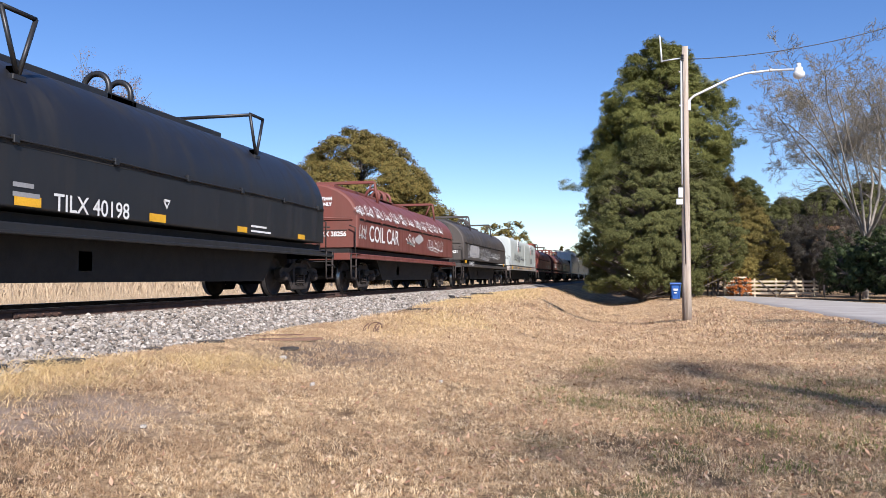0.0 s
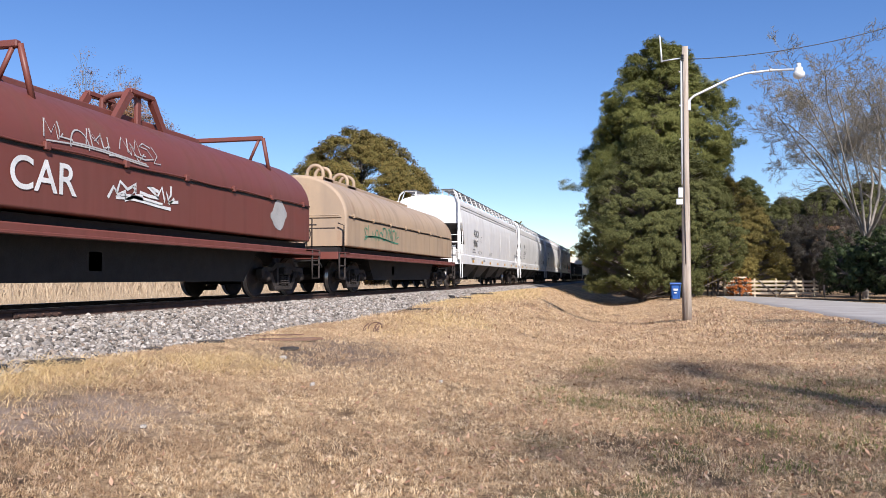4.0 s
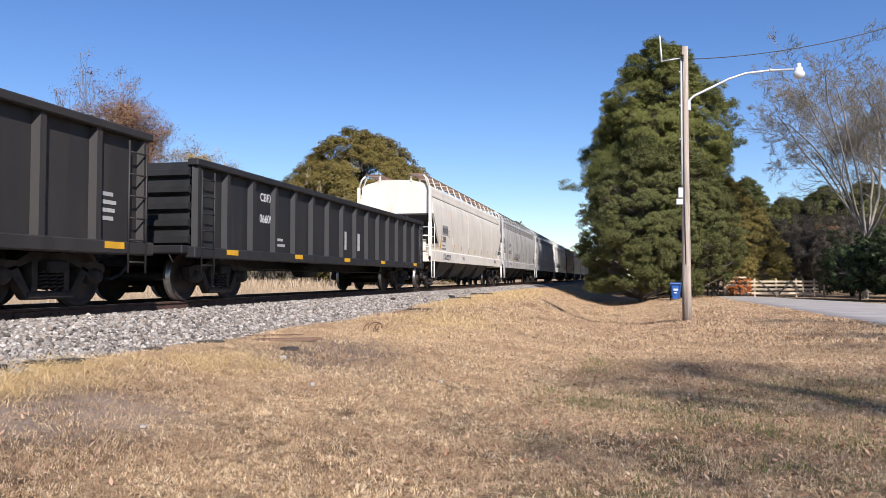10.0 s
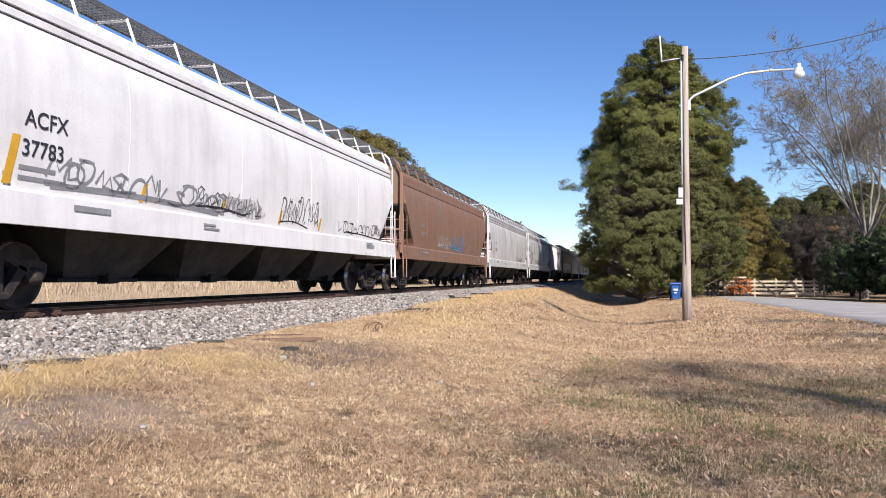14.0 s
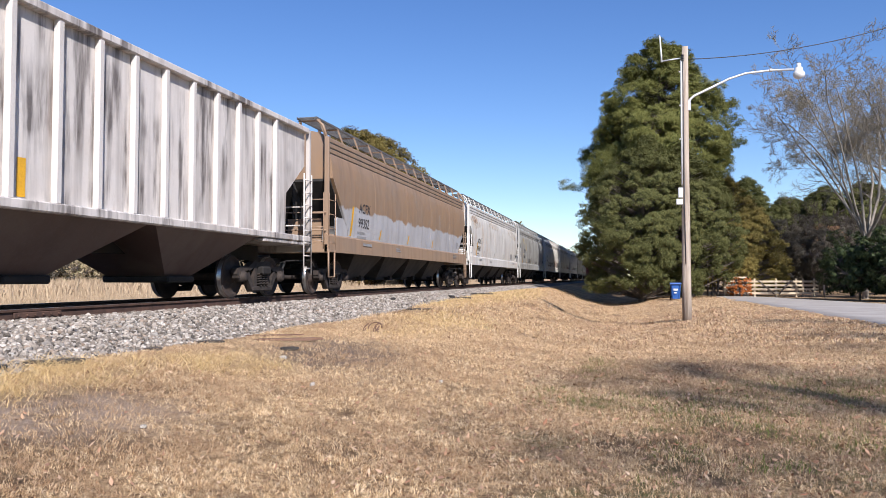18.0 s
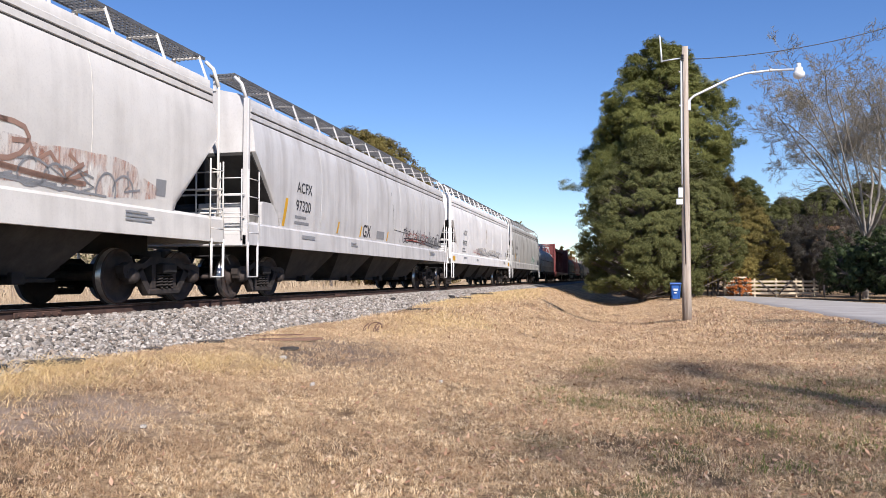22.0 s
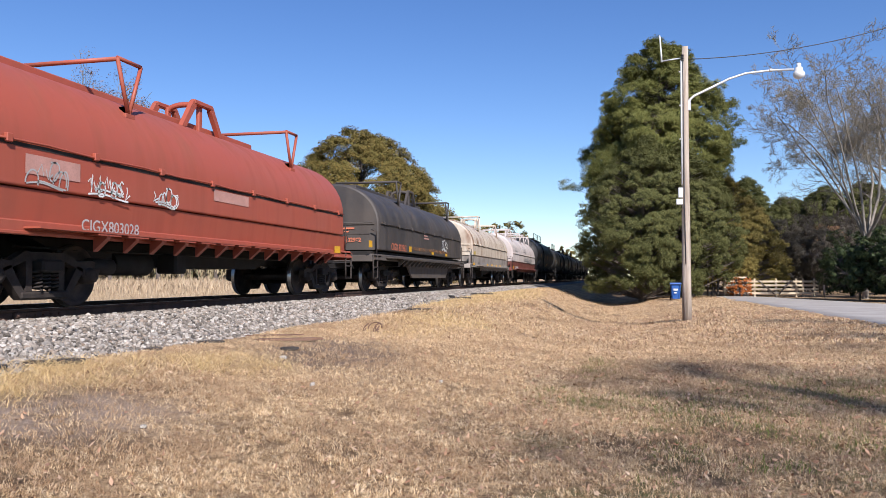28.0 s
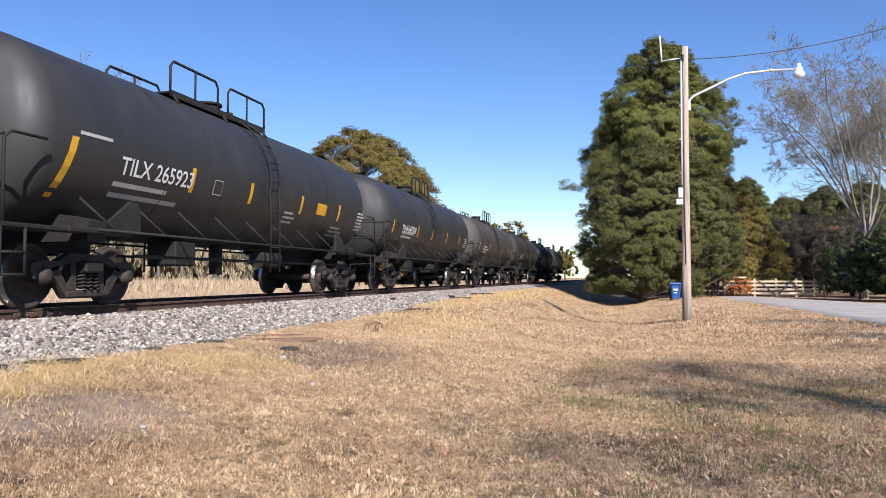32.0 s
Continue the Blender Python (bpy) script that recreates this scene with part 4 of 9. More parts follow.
part("luminaire", luminaire(), M_ENAMEL, pole, "white street lamp head")
part("aerial_arm", Mesh().tube([off(-0.03, 9.33), off(-0.83, 9.2)], 0.024, 6), M_ZINC, pole)
part("aerial", Mesh().tube([off(-0.83, 9.17), off(-0.84, 9.4), off(-0.89, 10.12)], [0.035, 0.028, 0.022], 8), M_ENAMEL, pole, "white whip aerial")
ins = Mesh()
for k in range(4):
    ins.tube([off(-0.12, 9.2 + 0.06 * k, 0.08), off(-0.12, 9.23 + 0.06 * k, 0.08)], 0.05, 8)
part("insulator", ins, M_WIRE, pole)
wire = Mesh()
wire.tube([POLE + off(a, 9.27 + 0.03 * a + 0.0178 * a * a) for a in np.linspace(0.08, 16.0, 25)], 0.017, 5)
tagged(part("overhead_wire", wire, M_WIRE), "dark overhead power cable running from the pole", "cable")

# ---- fence, bin, rusty shrub at the end of the lane ----
M_BOARD = surface("pale_unpainted_boards", (0.5, 0.4, 0.27), (0.62, 0.52, 0.37), 3, 0.9, 0.0, 0.3, 25, 0.12, (1, 1, 6))
fence = tagged(new("board_fence"), "pale unpainted four-board wooden fence across the lane's end", "fence")
A, B = Vector((16.0, 58.2, 0)), Vector((22.6, 59.7, 0))
fz = float(ground_z(19, 59))
run = (B - A).normalized()
rail_len = (B - A).length
fence.matrix_basis = Matrix.Translation((A.x, A.y, fz)) @ Matrix.Rotation(math.atan2(run.y, run.x), 4, "Z")
for k in range(4):
    part("board", Mesh().box(0.0, rail_len, -0.02, 0.02, 0.2 + 0.28 * k, 0.34 + 0.28 * k, 0.006), M_BOARD, fence)
for a in (0.05, 0.35, 2.2, 3.75, 5.2, 5.7, 6.5):
    part("post", Mesh().box(a - 0.06, a + 0.06, 0.02, 0.14, -0.2, 1.32, 0.01), M_BOARD, fence)
for a, b in ((2.4, 3.6), (4.8, 3.9)):
    part("brace", Mesh().tube([(a, -0.05, 1.2), (b, -0.05, 0.2)], 0.05, 5), M_BARK, fence)
part("board", Mesh().box(0.0, 1.6, -0.02, 0.02, 1.34, 1.46, 0.006), M_BOARD, fence)
post = tagged(part("marker_post", Mesh().tube([(0, 0, -0.1), (0, 0, 0.85)], [0.08, 0.07], 8), M_POLE), "short grey wooden post beside the lane", "post")
post.location = (22.9, 59.4, fz)
for k, (x, y) in enumerate(((14.9, 58.6), (15.25, 58.9), (15.6, 58.7))):
    o = tagged(part("fence_post", Mesh().tube([(0, 0, -0.1), (0.03, 0, 1.35 + 0.1 * k)], [0.07, 0.06], 7), M_BARK), "dark weathered wooden post near the fence", "post", "dark posts near the fence")
    o.location = (x, y, float(ground_z(x, y)))
M_FLAME = island("rust_orange_leaves", [(0.4, 0.12, 0.03), (0.55, 0.19, 0.05), (0.3, 0.09, 0.03)], 0.8, 0.2)
broadleaf("rusty_shrub", 16.9, 57.3, 1.5, 1.7, M_FLAME, "rust-orange leafy shrub before the fence", 88, 160, 30, 0.05, 0.02, 7)


def bin_body():
    m = Mesh()
    rings = []
    for z, a, b in ((0.08, 0.24, 0.28), (0.5, 0.27, 0.32), (0.95, 0.3, 0.36), (1.0, 0.33, 0.4)):
        rings.append([(sx * (a - 0.06 * (q == 0)), sy * (b - 0.06 * (q == 1)), z) for sx, sy, q in ((1, -1, 1), (1, -1, 0), (1, 1, 0), (1, 1, 1), (-1, 1, 1), (-1, 1, 0), (-1, -1, 0), (-1, -1, 1))])
    return m.loft(rings, smooth=False)


M_BIN = surface("blue_moulded_plastic", (0.02, 0.09, 0.33), (0.03, 0.12, 0.38), 4, 0.45, 0.0, 0.05)
wb = tagged(new("wheeled_bin"), "blue plastic wheeled refuse bin with a closed lid", "bin")
wb.location = (12.1, 50.2, float(ground_z(12.1, 50.2)))
part("bin_body", bin_body(), M_BIN, wb)
part("lid", Mesh().prism([(-0.4, 1.0), (0.42, 1.0), (0.4, 1.06), (0.0, 1.1), (-0.38, 1.08)], -0.33, 0.33, "x"), M_BIN, wb)
part("handle", Mesh().tube([(-0.25, 0.42, 0.98), (-0.25, 0.5, 1.0), (0.25, 0.5, 1.0), (0.25, 0.42, 0.98)], 0.02, 6), M_BIN, wb)
for s in (1, -1):
    part("wheel", Mesh().lathe([(s * 0.25, 0.02), (s * 0.25, 0.13), (s * 0.31, 0.13), (s * 0.31, 0.02)], (0, 0.28, 0.13), 14), M_HOSE, wb)
part("marking", Mesh().box(-0.14, 0.12, -0.352, -0.335, 0.6, 0.72).box(-0.1, 0.05, -0.352, -0.33, 0.42, 0.5), M_WHITE, wb, "pale printed patch")


# ---- grass, straw and fallen leaves ----
def blades(name, n, x0, x1, y0, y1, h, width, mat, seed, label, power=2.0, lean=0.6, keep=None, tuft=1):
    """Thin leaf blades in one mesh."""
    r = np.random.default_rng(seed)
    x = r.uniform(x0, x1, n)
    y = y0 + (y1 - y0) * r.uniform(0, 1, n) ** power
    turn = r.uniform(0, 6.28, n)
    if tuft > 1:
        # blades stand in tufts, thicker here and thinner there
        k = np.arange(n) // tuft
        far = 0.016 + 0.0022 * y[k]
        x, y, turn = x[k] + r.normal(0, 1, n) * far, y[k] + r.normal(0, 1, n) * far, turn[k] + r.normal(0, 0.7, n)
        wave = np.sin(3.1 * x + 1.7 * np.sin(2.3 * y)) * np.sin(2.7 * y + 1.9 * np.sin(1.9 * x)) + 0.7 * np.sin(7.3 * x + 2.1 * np.sin(5.1 * y)) * np.sin(6.1 * y)
        ok = r.uniform(0, 1, n // tuft + 1)[k] < 0.8 + 0.3 * wave
        x, y, turn, n = x[ok], y[ok], turn[ok], int(ok.sum())
    if keep is not None:
        ok = keep(x, y, r)
        x, y, turn = x[ok], y[ok], turn[ok]
        n = len(x)
    z = ground_z(x, y) - 0.004
    grow = 1 + 0.05 * np.maximum(0, y - 6)
    hh = h * r.uniform(0.45, 1.3, n) * np.minimum(grow, 1.6)
    ww = width * r.uniform(0.6, 1.4, n) * grow
    a = r.uniform(0, 6.28, n)
    t = turn
    ln = lean * r.uniform(0.2, 1.2, n)
    base = np.stack([x, y, z], -1)
    side = np.stack([np.cos(a), np.sin(a), np.zeros(n)], -1) * ww[:, None] * 0.5
    mid = base + np.stack([np.cos(t) * ln * 0.35, np.sin(t) * ln * 0.35, np.full(n, 0.55)], -1) * hh[:, None]
    tip = base + np.stack([np.cos(t) * ln, np.sin(t) * ln, np.maximum(0.12, 1 - 0.45 * ln)], -1) * hh[:, None]
    V = np.stack([base - side, base + side, mid + side * 0.8, mid - side * 0.8, tip], 1).reshape(-1, 3)
    i = np.arange(n)[:, None] * 5
    me = bpy.data.meshes.new(name)
    me.from_pydata(V.tolist(), [], (i + np.array([[0, 1, 2, 3]])).tolist() + (i + np.array([[3, 2, 4]])).tolist())
    me.materials.append(mat)
    return tagged(new(name, me), label, "grass", kind="stuff")


DRY = [(0.12, 0.068, 0.035), (0.26, 0.155, 0.085), (0.45, 0.3, 0.165), (0.66, 0.465, 0.26), (0.82, 0.615, 0.37), (0.9, 0.71, 0.46), (0.94, 0.775, 0.53), (0.95, 0.81, 0.58)]
M_DRY = island("dry_grass_blades", DRY, 0.85, 0.3, 0.0, (0.36, 0.225, 0.135), 0.7, 20.0)
M_DRYFAR = island("dry_grass_tufts", DRY, 0.85, 0.3, 0.0, (0.36, 0.225, 0.135), 0.6, 5.0)
M_STRAW = island("yellow_straw", [(0.6, 0.43, 0.2), (0.76, 0.57, 0.29), (0.44, 0.3, 0.14), (0.82, 0.64, 0.36)], 0.85, 0.25)
M_FIELD = island("dull_tall_grass", [(0.42, 0.31, 0.2), (0.56, 0.44, 0.29), (0.34, 0.25, 0.16), (0.5, 0.38, 0.25)], 0.95, 0.1)
M_FRESH = island("green_grass_blades", [(0.1, 0.15, 0.028), (0.2, 0.25, 0.055), (0.13, 0.17, 0.04), (0.32, 0.3, 0.12), (0.17, 0.17, 0.06)], 0.8, 0.3)
M_LITTER = island("fallen_leaves", [(0.3, 0.16, 0.09), (0.5, 0.32, 0.2), (0.36, 0.2, 0.12), (0.64, 0.47, 0.32), (0.26, 0.15, 0.1), (0.44, 0.26, 0.16), (0.58, 0.42, 0.28)], 0.85, 0.15)


def bare_spots(x, y, r):
    d = np.minimum(((x - 4.6) / 1.3) ** 2 + ((y - 10.6) / 2.2) ** 2, ((x - 4.4) / 1.1) ** 2 + ((y - 5.2) / 1.0) ** 2)
    ok = (x > 3.0 + 0.3 * np.sin(1.3 * y) + 0.25 * r.uniform(-1, 1, len(x))) & ((d > r.uniform(0.4, 1.4, len(x))) | (r.uniform(0, 1, len(x)) < 0.3))
    # thinner grass over leaf litter in the damp strip beside the ditch
    ok &= ~((x > 8.5 + 0.35 * np.sin(1.1 * y) + 0.3 * r.normal(size=len(x))) & (y < 15) & (r.uniform(0, 1, len(x)) < 0.2))
    return ok & ~((x > 16.15 - 0.02 * np.maximum(0, y - 20)) & (y < 60))


blades("lawn_grass", 640000, 2.8, 13.5, 3.0, 17.0, 0.05, 0.0042, M_DRY, 101, "short dry tan lawn grass", 1.3, 1.5, bare_spots, tuft=9)
blades("lawn_grass", 150000, 2.6, 17.2, 15.0, 58.0, 0.055, 0.011, M_DRYFAR, 102, "short dry tan lawn grass", 1.5, 1.0, bare_spots, tuft=5)


def patches(cs):
    def f(x, y, r):
        d = np.min([((x - a) / c) ** 2 + ((y - b) / e) ** 2 for a, b, c, e in cs], axis=0)
        return r.uniform(0, 1, len(x)) > d * 0.9
    return f


blades("straw", 22000, 2.5, 6.0, 4.0, 10.0, 0.16, 0.0045, M_STRAW, 103, "long yellow flattened straw on the bank", 1.0, 2.8, patches([(3.3, 6.2, 0.9, 1.7), (4.3, 8.2, 0.8, 0.9)]), tuft=9)
blades("straw", 36000, 2.4, 7.0, 12.0, 52.0, 0.09, 0.007, M_STRAW, 104, "long yellow straw on the bank beside the ballast", 1.2, 2.2, patches([(4.6, 17.5, 1.2, 4.5), (3.3, 26, 0.9, 5.0), (3.4, 38, 1.3, 14)]))
blades("green_grass", 44000, 7.4, 14.5, 4.0, 16.0, 0.056, 0.005, M_FRESH, 105, "patches of green grass in the dry lawn", 1.0, 0.8, patches([(8.0, 9.6, 0.5, 0.5), (8.5, 8.9, 0.9, 0.8), (9.6, 8.6, 1.3, 1.3), (11.2, 10.2, 1.6, 1.4), (10.6, 7.4, 0.8, 0.6), (8.4, 12.5, 0.4, 1.6), (12.0, 8.2, 1.2, 0.6)]))
blades("green_grass", 9000, 8.2, 11.6, 4.4, 7.6, 0.06, 0.006, M_FRESH, 108, "small bright green grass tufts in the lawn", 1.0, 0.9, patches([(9.25, 6.6, 0.32, 0.4), (9.9, 6.2, 0.35, 0.3), (10.9, 6.9, 0.45, 0.35), (9.0, 5.6, 0.22, 0.25)]))
blades("field_grass", 130000, -17.0, -7.5, 2.0, 130.0, 0.42, 0.011, M_FIELD, 106, "tall dry grass in the field behind the track", 1.5, 0.5)

blades("field_grass", 60000, -42.0, -17.0, 2.0, 150.0, 0.8, 0.022, M_FIELD, 107, "tall dry grass in the field behind the track", 1.3, 0.4)


def litter(n, x0, x1, y0, y1, size, seed, power=1.3):
    r = np.random.default_rng(seed)
    x, y = r.uniform(x0, x1, n), y0 + (y1 - y0) * r.uniform(0, 1, n) ** power
    ok = bare_spots(x, y, r) & (r.uniform(0, 1, n) < 0.25 + 0.75 * np.clip((x - 6) / 4, 0, 1))
    x, y = x[ok], y[ok]
    n = len(x)
    s = size * r.uniform(0.5, 1.3, n) * (1 + 0.03 * np.maximum(0, y - 6))
    a = r.uniform(0, 6.28, n)
    u = np.stack([np.cos(a), np.sin(a), r.normal(0, 0.35, n)], -1) * s[:, None]
    v = np.stack([-np.sin(a), np.cos(a), r.normal(0, 0.35, n)], -1) * s[:, None] * r.uniform(0.5, 0.9, n)[:, None]
    c = np.stack([x, y, ground_z(x, y) + 0.018 + 0.02 * r.uniform(0, 1, n)], -1)
    up = np.array([0, 0, 1.0]) * s[:, None] * r.uniform(0.1, 0.5, n)[:, None]
    V = np.stack([c - u * 0.6, c - v * 0.4 + up * 0.3, c + u * 0.65 + up, c + v * 0.4 + up * 0.3], 1).reshape(-1, 3)
    i = np.arange(n)[:, None] * 4
    me = bpy.data.meshes.new("fallen_leaves")
    me.from_pydata(V.tolist(), [], (i + np.array([[0, 1, 2]])).tolist() + (i + np.array([[0, 2, 3]])).tolist())
    me.materials.append(M_LITTER)
    return tagged(new("fallen_leaves", me), "brown fallen leaves scattered over the lawn", "leaves", kind="stuff")


litter(30000, 3.5, 16.5, 3.4, 34.0, 0.038, 111)
M_LITTER = island("curled_orange_leaves", [(0.42, 0.17, 0.09), (0.55, 0.31, 0.19), (0.62, 0.42, 0.28), (0.34, 0.15, 0.09), (0.6, 0.36, 0.2), (0.27, 0.15, 0.1)], 0.8, 0.2)
litter(800, 7.2, 14.0, 4.2, 14.0, 0.05, 112, 1.0)

# ---- clutter along the ballast edge ----
M_CHARRED = surface("blackened_wood", (0.025, 0.022, 0.02), (0.06, 0.05, 0.042), 6, 0.95, 0.0, 0.5, 30)
M_PLASTIC = surface("black_plastic_film", (0.012, 0.013, 0.016), (0.03, 0.032, 0.036), 6, 0.35, 0.0, 0.6, 14)
M_RUSTBAR = surface("rusty_scrap_steel", (0.13, 0.07, 0.045), (0.2, 0.12, 0.08), 6, 0.9, 0.0, 0.4, 40)
M_PALE = surface("pale_stone", (0.34, 0.3, 0.25), (0.44, 0.4, 0.34), 6, 0.9, 0.0, 0.3, 40)


def lying(name, label, category, x, y, z, L, w, h, turn, mat, tilt_deg=0.0):
    m = Mesh()
    n = 6
    rings = []
    r = random.Random(int(x * 100 + y * 10))
    for k in range(n + 1):
        a = L * (k / n - 0.5)
        k1 = 1 - 0.35 * (k in (0, n)) + r.uniform(-0.12, 0.12)
        o = r.uniform(-0.12, 0.12) * w
        rings.append([(a, o + w * 0.5 * k1 * cx, h * (0.5 + 0.5 * k1 * cz)) for cx, cz in ((1, -0.8), (1, 0.6), (0.5, 1), (-0.5, 1), (-1, 0.6), (-1, -0.8))])
    m.loft(rings, smooth=False)
    ob = tagged(part(name, m, mat), label, category)
    ob.matrix_basis = pose(x, y, z, 0, tilt_deg, turn)
    return ob


def gz(x, y):
    return max(float(ground_z(x, y)), float(ballast_z(x)) if abs(x) < 3.2 else -9)


for nm, lab, cat, x, y, L, w, hh, turn, mt in (
        ("plastic_film", "crumpled black plastic film in the grass edge", "litter", 2.95, 6.95, 0.8, 0.16, 0.09, 50, M_PLASTIC),
        ("plastic_film", "crumpled black plastic film in the grass edge", "litter", 2.75, 6.2, 0.6, 0.14, 0.07, 62, M_PLASTIC),
        ("old_board", "dark weathered board lying on the ballast", "board", 3.05, 9.95, 0.5, 0.1, 0.05, 25, M_TIE),
        ("old_board", "dark weathered board in the stones", "board", 2.95, 8.7, 0.3, 0.1, 0.05, 50, M_TIE),
        ("scrap_bar", "rusty steel bar lying beside the ballast", "scrap", 3.75, 11.2, 1.3, 0.07, 0.06, 35, M_RUSTBAR),
        ("scrap_bar", "rusty flat steel bar beside the ballast", "scrap", 3.55, 10.9, 0.75, 0.1, 0.05, 20, M_RUSTBAR),
        ("scrap_bar", "rusty thin steel rod in the stones", "scrap", 3.2, 11.4, 1.6, 0.04, 0.03, 30, M_RUSTBAR),
        ("old_board", "short charred board on bare soil", "board", 4.2, 10.1, 0.35, 0.09, 0.06, 30, M_CHARRED),
        ("old_tie", "blackened tie end lying on the ballast", "tie", 2.35, 29.0, 1.6, 0.2, 0.14, 112, M_CHARRED),
        ("old_tie", "blackened broken tie lying on the bank", "tie", 2.9, 28.0, 1.1, 0.18, 0.12, 20, M_CHARRED),
        ("old_tie", "blackened tie piece on the ballast", "tie", 2.75, 33.5, 1.3, 0.18, 0.13, 15, M_CHARRED),
        ("old_board", "dark board on the ballast slope", "board", 1.95, 22.5, 0.9, 0.14, 0.08, 105, M_CHARRED),
        ("old_board", "grey board half sunk in straw", "board", 3.3, 20.6, 1.0, 0.3, 0.05, 20, M_TIE),
        ("pale_stone", "pale stone lying on bare soil", "stone", 4.45, 9.35, 0.13, 0.08, 0.06, 10, M_PALE),
        ("pale_stone", "small pale stone in the lawn", "stone", 5.6, 7.6, 0.07, 0.06, 0.05, 10, M_PALE),
        ("pale_stone", "pale stone in the lawn", "stone", 6.6, 9.3, 0.06, 0.05, 0.04, 10, M_PALE),
        ("pale_stone", "pale flat stone in the lawn", "stone", 5.3, 5.1, 0.06, 0.05, 0.03, 30, M_PALE)):
    lying(nm, lab, cat, x, y, gz(x, y) + 0.005, L * 0.75, w, hh * 0.8, turn, mt)
coil = Mesh()
rr = random.Random(5)
for k in range(5):
    t0, t1, rad = rr.uniform(0, 3), rr.uniform(-1.2, 1.2), rr.uniform(0.06, 0.14)
    coil.tube([(rad * math.cos(a) + 0.05 * k, 0.6 * rad * math.sin(a + t1), 0.1 + rad * math.sin(a * (1.0 + 0.2 * t1)) * 0.8) for a in np.linspace(t0, t0 + 3.2, 14)], 0.011, 5)
wc = tagged(part("wire_coil", coil, M_RUSTBAR), "tangle of rusty wire beside the ballast", "wire")
wc.location = (4.15, 13.8, float(ground_z(4.15, 13.8)))
# ---- rolling stock ----
def circle(r, n, y, zc=0.0, xc=0.0, a0=0.0):
    return [(xc + r * math.cos(a0 + 2 * math.pi * k / n), y, zc + r * math.sin(a0 + 2 * math.pi * k / n)) for k in range(n)]


WHEEL_R = 0.457


def wheelset_mesh():
    m = Mesh()
    m.tube([(-1.05, 0, 0), (1.05, 0, 0)], 0.08, 12)
    for s in (-1, 1):
        prof = [(0.69, 0.1), (0.72, 0.16), (0.735, 0.3), (0.7, 0.38), (0.685, 0.4), (0.685, 0.475), (0.7, 0.482), (0.715, 0.47), (0.725, 0.46), (0.815, 0.452), (0.822, 0.44),
                (0.822, 0.39), (0.79, 0.375), (0.765, 0.3), (0.775, 0.19), (0.82, 0.15), (0.85, 0.14), (0.85, 0.09)]
        m.lathe([(s * a, b) for a, b in prof], n=32)
    me = m.data("wheelset", M_WHEEL)
    me.materials.append(M_TREAD)
    for p in me.polygons:
        cs = [me.vertices[i].co for i in p.vertices]
        if all(0.445 < math.hypot(q.y, q.z) < 0.464 and 0.71 < abs(q.x) < 0.82 for q in cs):
            p.material_index = 1
    return me


def side_frame_mesh(s):
    """The cast side frame of a bogie, with its window, at x = s."""
    m = Mesh()
    x0, x1 = 0.93 * s, 1.07 * s
    a, b = min(x0, x1), max(x0, x1)
    top = [(-1.12, 0.5), (-1.12, 0.62), (-0.95, 0.68), (-0.62, 0.66), (-0.4, 0.78), (0.4, 0.78), (0.62, 0.66), (0.95, 0.68), (1.12, 0.62), (1.12, 0.5), (0.78, 0.5), (0.62, 0.56), (0.36, 0.66), (-0.36, 0.66), (-0.62, 0.56), (-0.78, 0.5)]
    m.prism(top, a, b, "x")
    for q in (-1, 1):
        leg = [(q * 0.78, 0.55), (q * 0.62, 0.6), (q * 0.36, 0.2), (q * 0.46, 0.16)]
        m.prism(leg, a, b, "x")
        m.prism([(q * 0.36, 0.66), (q * 0.25, 0.66), (q * 0.25, 0.25), (q * 0.36, 0.25)], a, b, "x")
        m.prism([(q * 1.1, 0.5), (q * 0.72, 0.5), (q * 0.74, 0.42), (q * 1.08, 0.42)], a, b, "x")
    m.box(a - 0.02, b + 0.02, -0.46, 0.46, 0.13, 0.25, 0.03)
    return m.data("side_frame", M_TRUCK)


def spring_mesh():
    """One coil spring round its inner coil."""
    m = Mesh()
    n = 10
    m.tube([(0.062 * math.cos(6.2832 * j / n), 0.062 * math.sin(6.2832 * j / n), 0.26 + 0.052 * j / n) for j in range(5 * n + 1)], 0.016, 4)
    return m.data("spring", M_TRUCK)


def bolster_mesh():
    m = Mesh()
    m.box(-1.2, 1.2, -0.2, 0.2, 0.5, 0.68, 0.03)
    m.tube([(0, 0, 0.66), (0, 0, 0.82)], 0.2, 14)
    for q in (-1, 1):
        m.box(-0.9, 0.9, q * 0.42 - 0.04, q * 0.42 + 0.04, 0.28, 0.4, 0.02)
        for s in (-1, 1):
            m.box(s * 0.75 - 0.05, s * 0.75 + 0.05, q * 0.42 - 0.02 + 0.0, q * 0.46 + 0.02, 0.25, 0.6, 0.01)
    return m.data("bogie", M_STEEL)


def bearing_mesh():
    m = Mesh()
    m.lathe([(-0.16, 0.1), (-0.12, 0.125), (0.03, 0.125), (0.05, 0.1), (0.09, 0.095), (0.1, 0.05)], n=14)
    m.box(-0.13, 0.02, -0.16, 0.16, -0.02, 0.12, 0.03)
    return m.data("bearing", M_TRUCK)


WHEELSETS = []


